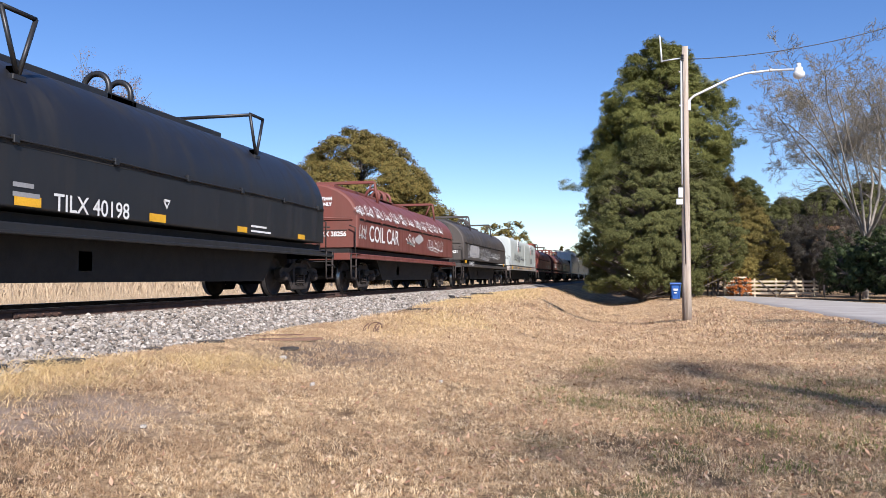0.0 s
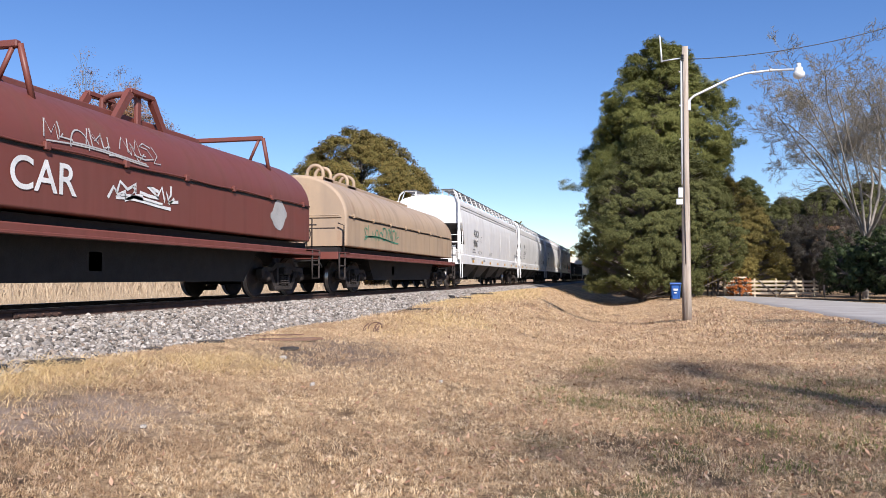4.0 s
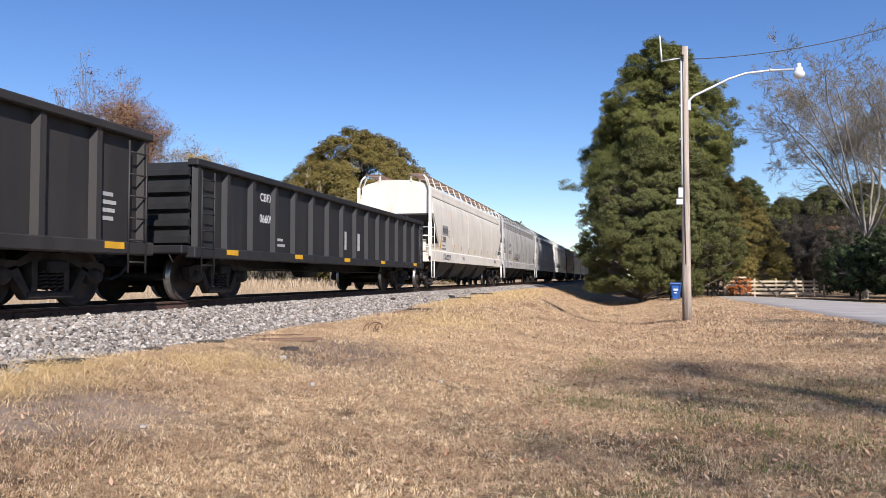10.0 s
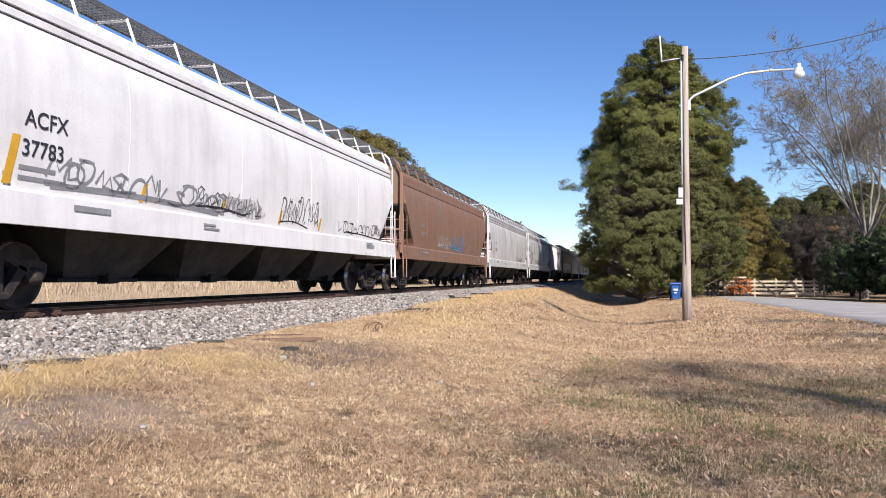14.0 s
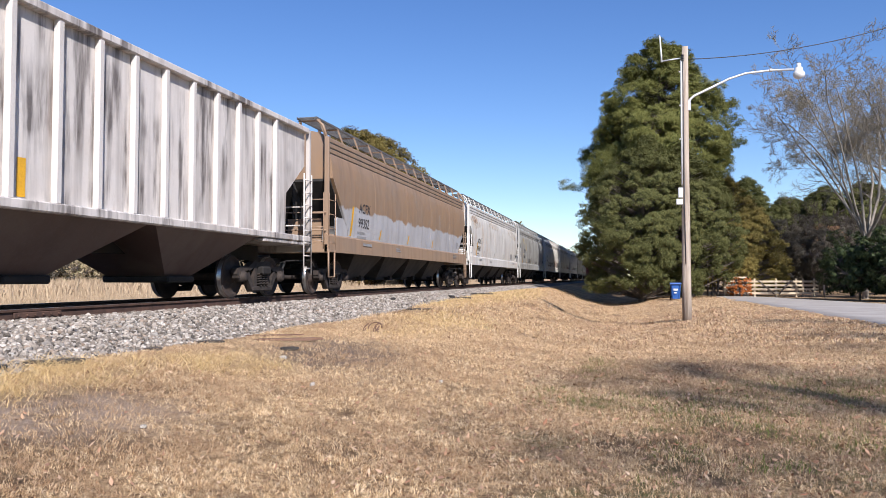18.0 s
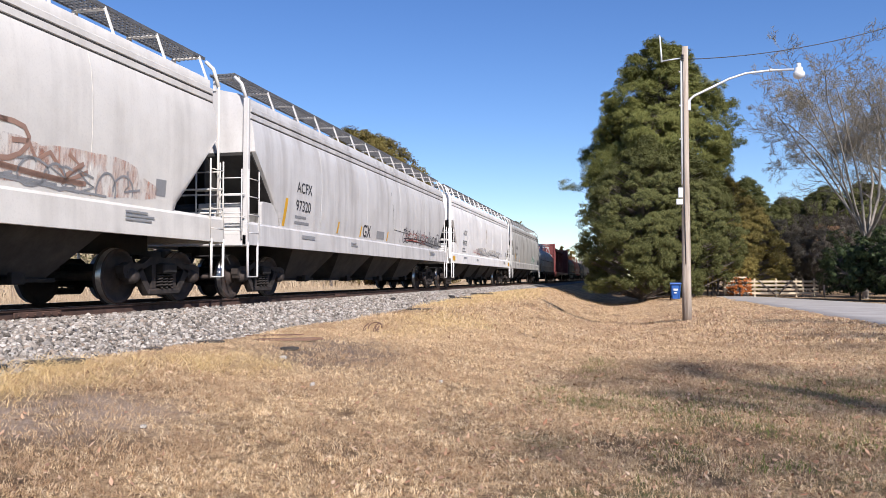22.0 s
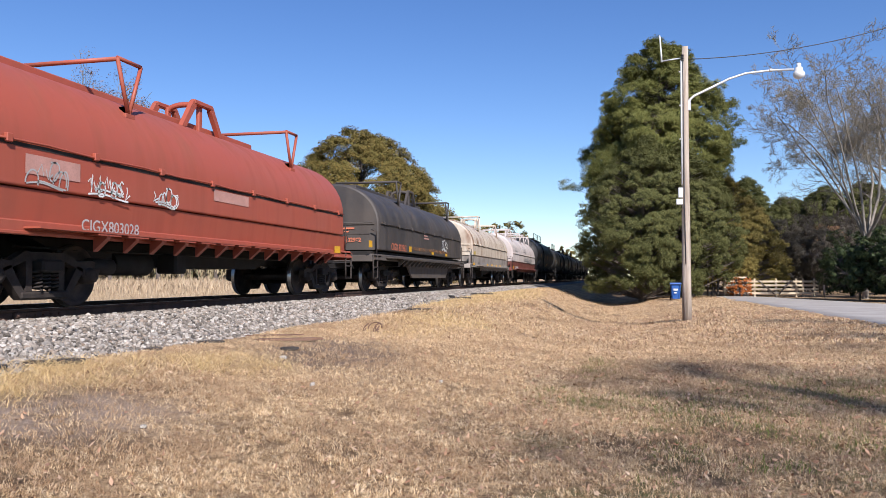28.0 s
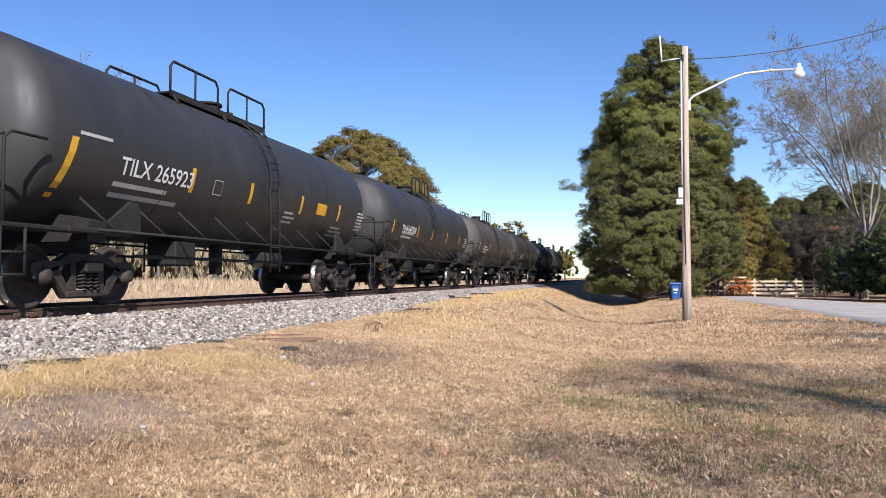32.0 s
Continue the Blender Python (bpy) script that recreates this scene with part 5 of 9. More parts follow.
def bogie(wagon, yb):
    b = part("bogie", kept("bolster", bolster_mesh), None, wagon, "rusty cast-steel two-axle bogie", (0, yb, 0))
    for s in (1, -1):
        part("side_frame", kept(("sf", s), lambda: side_frame_mesh(s)), None, b)
        for yy in (-0.15, 0.0, 0.15):
            part("spring", kept("spring", spring_mesh), None, b, "", (1.06 * s, yy, 0))
    for q in (-0.889, 0.889):
        w = part("wheelset", kept("wheelset", wheelset_mesh), None, b, "", (0, q, WHEEL_R))
        WHEELSETS.append((w, wagon, yb + q, q))
        for s in (1, -1):
            o = part("bearing", kept("bearing", bearing_mesh), None, b, "", (s * 1.06, q, WHEEL_R))
            if s < 0:
                o.rotation_euler = (0, 0, math.pi)
    return b


def coupler_mesh():
    m = Mesh()
    m.box(-0.08, 0.08, 0.18, 0.9, 0.78, 0.94, 0.02)
    m.box(-0.14, 0.1, -0.02, 0.2, 0.72, 0.99, 0.05)
    m.box(0.08, 0.17, 0.0, 0.16, 0.74, 0.97, 0.04)
    m.tube([(0.1, 0.35, 0.75), (0.45, 0.4, 0.86), (1.1, 0.45, 0.88), (1.2, 0.45, 0.7)], 0.016, 6)
    return m.data("coupler", M_STEEL)


def hose_mesh():
    m = Mesh()
    m.tube([(0.35, 0.5, 0.82), (0.34, 0.4, 0.66), (0.3, 0.25, 0.48), (0.22, 0.1, 0.4), (0.15, 0.0, 0.42)], 0.028, 7)
    return m.data("air_hose", M_HOSE)


def ends(wagon, L):
    for y, a in ((0, 0), (L, math.pi)):
        for nm, mk in (("coupler", coupler_mesh), ("air_hose", hose_mesh)):
            o = part(nm, kept(nm, mk), None, wagon, "", (0, y, 0))
            o.rotation_euler = (0, 0, a)


def ladder(m, x, y0, y1, z0, z1, rungs, r=0.018, along="y"):
    """Stiles and rungs in a plane of constant x (or, along x, of constant y)."""
    def P(s, z):
        return (x, s, z) if along == "y" else (s, x, z)
    m.tube([P(y0, z0), P(y0, z1)], r, 5)
    m.tube([P(y1, z0), P(y1, z1)], r, 5)
    for k in range(rungs):
        z = z0 + (z1 - z0) * (k + 0.5) / rungs
        m.tube([P(y0, z), P(y1, z)], r * 0.8, 5)
    return m


# lettering and painted marks that follow the side of a wagon
def letters(name, text, size, y, z, side, mat, wagon, label="", spacing=1.0, bold=0.0):
    cu = bpy.data.curves.new("lettering", "FONT")
    cu.body, cu.size, cu.space_character, cu.offset = text, size, spacing, min(bold, 0.011 * size)
    ob = bpy.data.objects.new("lettering", cu)
    me0 = ob.to_mesh()
    m = Mesh()
    for poly in me0.polygons:
        m.add([(side(z + me0.vertices[i].co.y) + 0.009, y + me0.vertices[i].co.x, z + me0.vertices[i].co.y) for i in poly.vertices], [tuple(range(len(poly.vertices)))])
    ob.to_mesh_clear()
    bpy.data.objects.remove(ob)
    bpy.data.curves.remove(cu)
    return part("lettering", m, mat, wagon, label)


def patch(m, y0, y1, z0, z1, side, out=0.006, slant=0.0, n=4):
    for k in range(n):
        za, zb = z0 + (z1 - z0) * k / n, z0 + (z1 - z0) * (k + 1) / n
        sa, sb = slant * k / n, slant * (k + 1) / n
        m.add([(side(za) + out, y0 + sa, za), (side(za) + out, y1 + sa, za), (side(zb) + out, y1 + sb, zb), (side(zb) + out, y0 + sb, zb)], [(0, 1, 2, 3)])
    return m


def stroke(m, pts, width, side, out=0.007):
    """A painted stroke through (y, z) points."""
    P = [Vector((a, b)) for a, b in pts]
    vs = []
    for i, p in enumerate(P):
        d = (P[min(i + 1, len(P) - 1)] - P[max(i - 1, 0)])
        d = d.normalized() if d.length > 1e-6 else Vector((1, 0))
        nrm = Vector((-d.y, d.x)) * width * 0.5
        for q in (p + nrm, p - nrm):
            vs.append((side(q.y) + out, q.x, q.y))
    return m.add(vs, [(2 * i, 2 * i + 1, 2 * i + 3, 2 * i + 2) for i in range(len(P) - 1)])


def scribble(m, y0, y1, z0, z1, side, rng, loops=6, width=0.035):
    """A run of quick spray-can strokes: hooks, arches, spikes and loops, all leaning one way and overlapping."""
    n = max(3, int(loops * 1.7))
    w, h = (y1 - y0) / n, z1 - z0
    lean = rng.uniform(-0.05, 0.3) * h
    width = width * 0.75

    def run(k, pts, wide=width):
        g, u0, v0 = rng.uniform(1.2, 2.1), rng.uniform(-0.5, 0.2), rng.uniform(-0.12, 0.12)
        stroke(m, [(min(y1, max(y0, y0 + w * (k + u0 + u * g) + lean * v)), min(z1, max(z0, z0 + h * (v + v0)))) for u, v in pts], wide, side)
    for k in range(n):
        kind = int(rng.integers(0, 6))
        lo, hi = rng.uniform(0, 0.3), rng.uniform(0.6, 1.0)
        j = rng.uniform(-0.15, 0.15, 8)
        if kind == 0:
            run(k, [(0.0, 0.5 + j[0]), (0.25, hi), (0.5 + j[1], 0.3), (0.6, hi * 0.8), (0.9, lo), (1.2, 0.45 + j[2])])
        elif kind == 1:
            run(k, [(0.8, hi * 0.85), (0.5, hi), (0.2 + j[0], 0.7), (0.6, 0.5 + j[1]), (0.85, 0.25), (0.4, lo), (-0.1, lo + 0.1)])
        elif kind == 2:
            run(k, [(0.1, hi), (0.2 + j[0], 0.5), (0.05, lo), (0.7, 0.3 + j[1])])
        elif kind == 3:
            run(k, [(0.5 + (0.15 + 0.05 * a) * math.cos(a), 0.5 + 0.4 * math.sin(a) + j[1]) for a in np.linspace(1.3 + 4 * j[2], 8.5, 16)])
        elif kind == 4:
            run(k, [(0.05, lo), (0.2 + j[0], hi), (0.45, lo + 0.2), (0.75, hi + j[1]), (0.8, lo), (1.1, 0.3)])
        else:
            run(k, [(0.1, 0.1)] + [(0.5 - 0.42 * math.cos(a), 0.15 + (0.6 + j[0]) * math.sin(a)) for a in np.linspace(0.2, 2.94, 9)] + [(0.92, 0.05)])
    for _ in range(2):
        v = rng.uniform(0, 0.25)
        stroke(m, [(y0 + (y1 - y0) * u, z0 + h * (v + 0.1 * math.sin(5 * u))) for u in np.linspace(rng.uniform(0, 0.3), rng.uniform(0.7, 1.0), 9)], width, side)
    return m


def bars(m, y, z, width, rows, side, pitch=0.12, h=0.06, rng=None):
    """Small unreadable stencilled lines as plain bars."""
    for k in range(rows):
        w = width * (0.7 + 0.3 * ((k * 37) % 10) / 10)
        patch(m, y, y + w, z - k * pitch - h, z - k * pitch, side, 0.007, 0, 1)
    return m
def new_wagon(name, L, label, category):
    w = tagged(new(name), label, category, "wagons of the freight train")
    w["L"] = L
    ends(w, L)
    return w


def brake_wheel(wagon, x, y, z, mat):
    m = Mesh()
    n = 18
    m.tube([(x + 0.26 * math.cos(6.2832 * k / n), y, z + 0.26 * math.sin(6.2832 * k / n)) for k in range(n + 1)], 0.018, 5)
    for k in range(5):
        m.tube([(x, y, z), (x + 0.26 * math.cos(1.2566 * k), y, z + 0.26 * math.sin(1.2566 * k))], 0.012, 4)
    m.tube([(x, y - 0.05, z), (x, y + 0.35, z)], 0.03, 6)
    part("brake_wheel", m, mat, wagon)


HOP_PROF = [(1.50, 1.30), (1.52, 1.60), (1.555, 2.0), (1.575, 2.5), (1.57, 3.0), (1.53, 3.4), (1.47, 3.64)]


def hop_side(z):
    if z < 1.53:
        return 1.56
    return float(np.interp(z, [p[1] for p in HOP_PROF], [p[0] for p in HOP_PROF]))


def hopper(name, L, mat, label, bays=4, ribs=3, trim=None, grate=None, band_mat=None, bay_mat=None):
    """A covered hopper with rounded sides, sloped ends, bottom bays and a roof walkway."""
    w = new_wagon(name, L, label, "hopper wagon")
    trim = trim or mat
    band_mat = band_mat or mat
    y0, y1 = 0.75, L - 0.75
    reach = 1.35

    def low(y):
        e = min(y - y0, y1 - y)
        return 1.3 if e > reach else 1.55 + (3.0 - 1.55) * (1 - max(0, e) / reach)
    half = HOP_PROF + [(1.42, 3.72), (1.41, 4.08), (1.2, 4.2), (0.7, 4.32), (0.0, 4.36)]
    half = [(0.0, 1.3), (0.8, 1.3)] + half
    fine = []
    for (xa, za), (xb, zb) in zip(half[:-1], half[1:]):
        for k in range(3):
            fine.append((xa + (xb - xa) * k / 3, za + (zb - za) * k / 3))
    fine.append(half[-1])
    ring0 = fine + [(-a, b) for a, b in fine[::-1] if a > 0]
    stations = sorted(set([y0, y0 + 0.02] + [y0 + reach * k / 8 for k in range(1, 9)] + [y0 + reach + 0.02] + list(np.linspace(y0 + reach + 0.6, y1 - reach - 0.6, 12)) + [y1 - reach - 0.02] + [y1 - reach * k / 8 for k in range(1, 9)] + [y1 - 0.02, y1]))
    rings = []
    for y in stations:
        zl = low(y)
        rings.append([(x, y, max(z, zl)) for x, z in ring0])
    part("body", kept(("hop_body", round(L, 1), mat.name), lambda: Mesh().loft(rings).data("body", mat)), None, w)
    # the end slopes get a dark sheet: the opening's shade put into colour
    for a, b in ((y0, y0 + reach), (y1, y1 - reach)):
        s = 1 if b > a else -1
        m = Mesh().prism([(a - s * 0.012, 2.99), (b + s * 0.1, 1.5), (b + s * 0.1, 1.47), (a - s * 0.012, 2.93)], -1.49, 1.49, "x")
        part("slope_sheet", m, M_SHADED, w, "sloped end sheet with deep shade painted into its colour")
    # roof eave mouldings, with dark strips painted as the shadow lines between them
    for s in (1, -1):
        for k in range(ribs):
            z = 3.67 + 0.14 * k
            part("eave_moulding", Mesh().box(min(s * 1.4, s * 1.475), max(s * 1.4, s * 1.475), y0 - 0.01, y1 + 0.01, z, z + 0.112, 0.012), trim, w)
            part("eave_groove", Mesh().box(min(s * 1.4, s * 1.466), max(s * 1.4, s * 1.466), y0, y1, z - 0.027, z - 0.001), M_SHADED, w, "dark strip painted as the shadow line between mouldings")
        m = Mesh()
        m.prism([(s * 1.46, 1.09), (s * 1.57, 1.09), (s * 1.57, 1.16), (s * 1.56, 1.5), (s * 1.5, 1.56), (s * 1.46, 1.5)], 0.45, L - 0.45)
        part("side_sill", m, band_mat, w)
    # weld seams on the side sheets
    seam = kept(("seam", mat.name), lambda: Mesh().tube([(hop_side(z) + 0.002, 0, z) for z in (1.6, 2.0, 2.5, 3.0, 3.4, 3.62)], 0.004, 4).data("weld_seam", mat))
    for k in range(1, 5):
        part("weld_seam", seam, None, w, at=(0, y0 + (y1 - y0) * k / 5 + 0.2 * math.sin(7 * k + L), 0))
    # bays and outlets under the sill
    b0, b1 = y0 + 2.5, y1 - 2.5
    step = (b1 - b0) / bays
    for k in range(bays):
        yc = b0 + step * (k + 0.5)
        m = Mesh()
        tp, bt = step * 0.5, min(0.8, step * 0.27)
        m.loft([[(-1.35, yc - tp, 1.31), (1.35, yc - tp, 1.31), (1.35, yc + tp, 1.31), (-1.35, yc + tp, 1.31)],
                [(-0.7, yc - bt, 0.42), (0.7, yc - bt, 0.42), (0.7, yc + bt, 0.42), (-0.7, yc + bt, 0.42)]], smooth=False)
        # bays are coloured darker than the body to carry the shade below the sill
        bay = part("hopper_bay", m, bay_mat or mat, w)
        m = Mesh()
        m.box(-0.75, 0.75, yc - bt - 0.16, yc + bt + 0.16, 0.36, 0.43, 0.015)
        m.tube([(0.7, yc, 0.4), (0.95, yc, 0.4)], 0.07, 8)
        m.box(0.9, 0.98, yc - 0.12, yc + 0.12, 0.34, 0.5, 0.01)
        part("outlet", m, M_STEEL, bay)
    m = Mesh()
    m.box(-0.25, 0.25, 0.9, L - 0.9, 0.85, 1.32)
    part("centre_sill", m, M_STEEL, w)
    # ends: platform, bolster plate, posts, ladders
    for s, yy in ((1, 0.0), (-1, L)):
        def Y(q):
            return yy + s * q
        m = Mesh()
        ya, yb = sorted((Y(0.45), Y(0.62)))
        m.box(-1.55, 1.55, ya, yb, 1.06, 1.3, 0.02)
        ya, yb = sorted((Y(0.45), Y(3.2)))
        m.box(-1.46, 1.46, ya, yb, 1.28, 1.33, 0.01)
        part("end_platform", m, band_mat, w)
        # plate, braces and reservoir share the near-black shade colour of the opening
        m = Mesh()
        ya, yb = sorted((Y(1.2), Y(2.3)))
        m.box(-0.55, 0.55, ya, yb, 1.33, 1.6, 0.03)
        part("shear_plate", m, M_SHADED, w)
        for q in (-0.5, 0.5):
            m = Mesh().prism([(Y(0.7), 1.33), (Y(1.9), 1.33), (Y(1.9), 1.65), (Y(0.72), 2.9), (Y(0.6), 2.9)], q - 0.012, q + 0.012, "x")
            part("end_brace", m, M_SHADED, w)
        # rounded gusset of the side at the foot of the slope
        for q in (1, -1):
            m = Mesh()
            pts = [(Y(a), b) for a, b in ((1.15, 1.53), (1.15, 1.95), (1.22, 2.02), (1.6, 2.02), (1.8, 1.94), (1.92, 1.75), (1.95, 1.53))]
            m.prism(pts, *sorted((q * 1.44, q * 1.52)), axis="x")
            if s > 0 and ribs > 1:
                part("gusset", m, mat, w)
            if s > 0:
                part("end_panel", Mesh().box(*sorted((q * 0.35, q * 1.3)), Y(0.66), Y(0.69), 1.32, 1.95, 0.01), band_mat, w)
            m = Mesh()
            if s > 0:
                m.box(*sorted((q * 1.42, q * 1.54)), *sorted((Y(0.5), Y(0.6))), 1.3, 4.05, 0.015)
            else:
                m.tube([(q * 1.48, Y(0.55), 1.3), (q * 1.48, Y(0.55), 4.0)], 0.025, 6)
            m.tube([(q * 1.48, Y(0.55), 4.0), (q * 1.36, Y(0.55), 4.35), (q * 1.2, Y(0.55), 4.5)], 0.035, 6)
            part("corner_post", m, trim, w)
            m = Mesh()
            ladder(m, q * 1.56, Y(0.5), Y(0.95), 1.15, 2.6, 4, 0.016)
            part("side_ladder", m, trim, w)
            m = Mesh()
            m.tube([(q * 1.56, Y(0.48), 1.15), (q * 1.56, Y(0.48), 0.45), (q * 1.56, Y(0.9), 0.45), (q * 1.56, Y(0.9), 1.15)], 0.025, 5)
            part("step", m, trim, w)
        m = Mesh()
        ladder(m, Y(0.42), 0.95, 1.45, 1.2, 2.6, 4, 0.016, "x")
        m.tube([(-1.5, Y(0.44), 2.1), (1.5, Y(0.44), 2.1)], 0.018, 5)
        m.tube([(-1.5, Y(0.44), 1.65), (1.5, Y(0.44), 1.65)], 0.018, 5)
        part("end_ladder", m, trim, w)
        m = Mesh()
        m.tube([(-0.55, Y(1.0), 1.75), (0.35, Y(1.0), 1.75)], 0.23, 12)
        part("air_reservoir", m, M_SHADED, w)
    brake_wheel(w, -0.6, 0.38, 2.5, trim)
    # roof walkway of open grating on brackets
    def grating():
        g = Mesh()
        for x in np.linspace(0.66, 1.16, 7):
            g.box(x - 0.006, x + 0.006, y0 - 0.2, y1 + 0.2, 4.545, 4.58)
        for y in np.arange(y0 - 0.2, y1 + 0.2, 0.11):
            g.box(0.64, 1.18, y - 0.008, y + 0.008, 4.55, 4.575)
        g.box(1.15, 1.185, y0 - 0.2, y1 + 0.2, 4.53, 4.585)
        g.box(0.635, 0.66, y0 - 0.2, y1 + 0.2, 4.53, 4.585)
        return g.data("running_board", grate or M_GRATE)

    def bracket():
        g = Mesh()
        g.box(0.6, 1.19, -0.03, 0.03, 4.5, 4.535, 0.01)
        g.prism([(1.34, 4.06), (1.38, 4.06), (1.19, 4.56), (1.15, 4.56)], -0.012, 0.012)
        g.box(0.62, 0.68, -0.03, 0.03, 4.28, 4.5)
        return g.data("bracket", trim)
    for s in (0, math.pi):
        rb = part("running_board", kept(("grate", round(L, 1), (grate or M_GRATE).name), grating), None, w, "open steel grating walkway")
        n = int((y1 - y0) / 1.25)
        for k in range(n + 1):
            o = part("bracket", kept(("bracket", trim.name), bracket), None, rb)
            o.location = (0, y0 + (y1 - y0) * k / n, 0)
        if s:
            rb.rotation_euler = (0, 0, s)
            rb.location = (0, L, 0)
    m = Mesh()
    for k in range(6):
        y = y0 + (y1 - y0) * (k + 0.5) / 6
        m.tube([(0, y, 4.33), (0, y, 4.45)], 0.38, 14)
    apart("roof_hatch", m, mat, w)
    bogie(w, 2.1), bogie(w, L - 1.6)
    return w


def blob(m, y, z, ry, rz, side, seed, out=0.005):
    """A ragged painted or rusty patch."""
    r = np.random.default_rng(seed)
    n = 22
    k = 1 + 0.16 * np.sin(np.arange(n) * 0.571 + r.uniform(0, 6)) + 0.1 * np.sin(np.arange(n) * 1.142 + r.uniform(0, 6)) + r.uniform(-0.06, 0.06, n)
    rings = []
    for f in (0.02, 0.35, 0.68, 1.0):
        rings.append([(side(z + rz * f * k[i] * math.sin(6.2832 * i / n)) + out, y + ry * f * k[i] * math.cos(6.2832 * i / n), z + rz * f * k[i] * math.sin(6.2832 * i / n)) for i in range(n)])
    return m.loft(rings, True, False, False)


def marks(w, L, sets, side):
    """Lettering and small marks of a wagon, row by row."""
    for s in sets:
        k = s[0]
        if k == "t":
            _, text, size, y, z, mat = s[:6]
            letters("lettering", text, size, y, z, side, mat, w, "", s[6] if len(s) > 6 else 1.0, 0.008)
        elif k == "y":
            _, width, z, ys, h = s[:5]
            for y in ys:
                part("reflector", patch(Mesh(), y, y + width, z, z + h, side, 0.006), s[5] if len(s) > 5 else M_YELLOW, w, "yellow reflective strip")
        elif k == "v":
            for y in s[1]:
                part("reflector", patch(Mesh(), y, y + 0.1, 1.6, 1.9, side, 0.006, 0.1), s[2] if len(s) > 2 else M_YELLOW, w, "yellow reflective strip")
        elif k == "c":
            part("reflector", patch(Mesh(), s[1] - 0.1, s[1] + 0.03, 1.58, s[2], side, 0.006, 0.12, 6), M_YELLOW, w, "yellow reflective strip")
        elif k == "o":
            _, y, z, a, b, mat = s
            part("stencil_box", stroke(Mesh(), [(y, z), (y + a, z), (y + a, z + b), (y, z + b), (y, z)], 0.02, side), mat, w)
        elif k == "b":
            _, y, z, width, rows, mat = s[:6]
            part("small_print", bars(Mesh(), y, z, width, rows, side, *(s[6:8] if len(s) > 6 else ())), mat, w)
        elif k == "p":
            _, y0, y1, z0, z1, mat = s[:6]
            part("paint_patch", patch(Mesh(), y0, y1, z0, z1, side, 0.0045, s[6] if len(s) > 6 else 0), mat, w)
        elif k == "q":
            _, y, z, ry, rz, mat, seed = s[:7]
            part("paint_patch", blob(Mesh(), y, z, ry, rz, side, seed, s[7] if len(s) > 7 else 0.005), mat, w)
        elif k == "s":
            part("graffiti", stroke(Mesh(), s[1], s[2], side), s[3], w, "sprayed graffiti stroke")
        elif k == "g":
            _, y0, y1, z0, z1, mat, loops, width, seed = s
            apart("graffiti", scribble(Mesh(), y0, y1, z0, z1, side, np.random.default_rng(seed), loops, width), mat, w, "sprayed graffiti strokes")


def on_front(w, y):
    """Marks on a hood's front stand just before it."""
    return w["front"] - 0.025 if "front" in w and y > 0.9 else y


def end_letters(w, text, size, x, z, y, mat):
    """Lettering on a wagon's leading end."""
    y = on_front(w, y)
    cu = bpy.data.curves.new("lettering", "FONT")
    cu.body, cu.size, cu.offset = text, size, 0.006
    ob = bpy.data.objects.new("lettering", cu)
    me0 = ob.to_mesh()
    m = Mesh()
    for poly in me0.polygons:
        m.add([(x + me0.vertices[i].co.x, y, z + me0.vertices[i].co.y) for i in poly.vertices], [tuple(range(len(poly.vertices)))])
    ob.to_mesh_clear()
    bpy.data.objects.remove(ob)
    bpy.data.curves.remove(cu)
    part("lettering", m, mat, w)


def end_bars(w, x, z, width, rows, y, mat):
    y = on_front(w, y)
    m = Mesh()
    for k in range(rows):
        a = width * (1, 0.85, 0.95, 0.7)[k % 4]
        m.add([(x, y, z - 0.1 * k), (x + a, y, z - 0.1 * k), (x + a, y, z - 0.1 * k - 0.055), (x, y, z - 0.1 * k - 0.055)], [(0, 1, 2, 3)])
    part("small_print", m, mat, w)


def coil_side(top, square=2.0):
    def f(z):
        if z < 1.3:
            return 1.505
        if z < 2.12:
            return 1.505
        a = min(1, (z - 2.12) / (top - 2.12))
        return 1.5 * max(0.0, 1 - a ** square) ** (1 / square) + 0.008
    return f


def coil_hood(y0, y1, top, base, square=2.0, end_r=0.25):
    """One arched cover with rounded ends."""
    prof = [(1.4, base), (1.485, base), (1.5, base + 0.015), (1.5, base + 0.035), (1.5, 2.09), (1.5, 2.12)]
    for k in range(1, 13):
        a = math.pi / 2 * k / 12
        prof.append((1.5 * math.cos(a) ** (2 / square), 2.12 + (top - 2.12) * math.sin(a) ** (2 / square)))
    ring = prof + [(-a, b) for a, b in prof[::-1] if a > 1e-6]
    rings = []
    for e, k in ((y0, 1.0), (y1, -1.0)):
        rr = []
        for q in (0, 0.15, 0.4, 0.7, 1.0):
            sc = 1 - 0.1 * (1 - math.sqrt(1 - (1 - q) ** 2)) * end_r / 0.25
            rr.append([(x * sc, e + k * q * end_r, base + (z - base) * sc) for x, z in ring])
        rings.append(rr)
    return Mesh().loft(rings[0] + [[(x, y, z) for x, z in ring] for y in np.linspace(y0 + 0.6, y1 - 0.6, 8)] + rings[1][::-1])


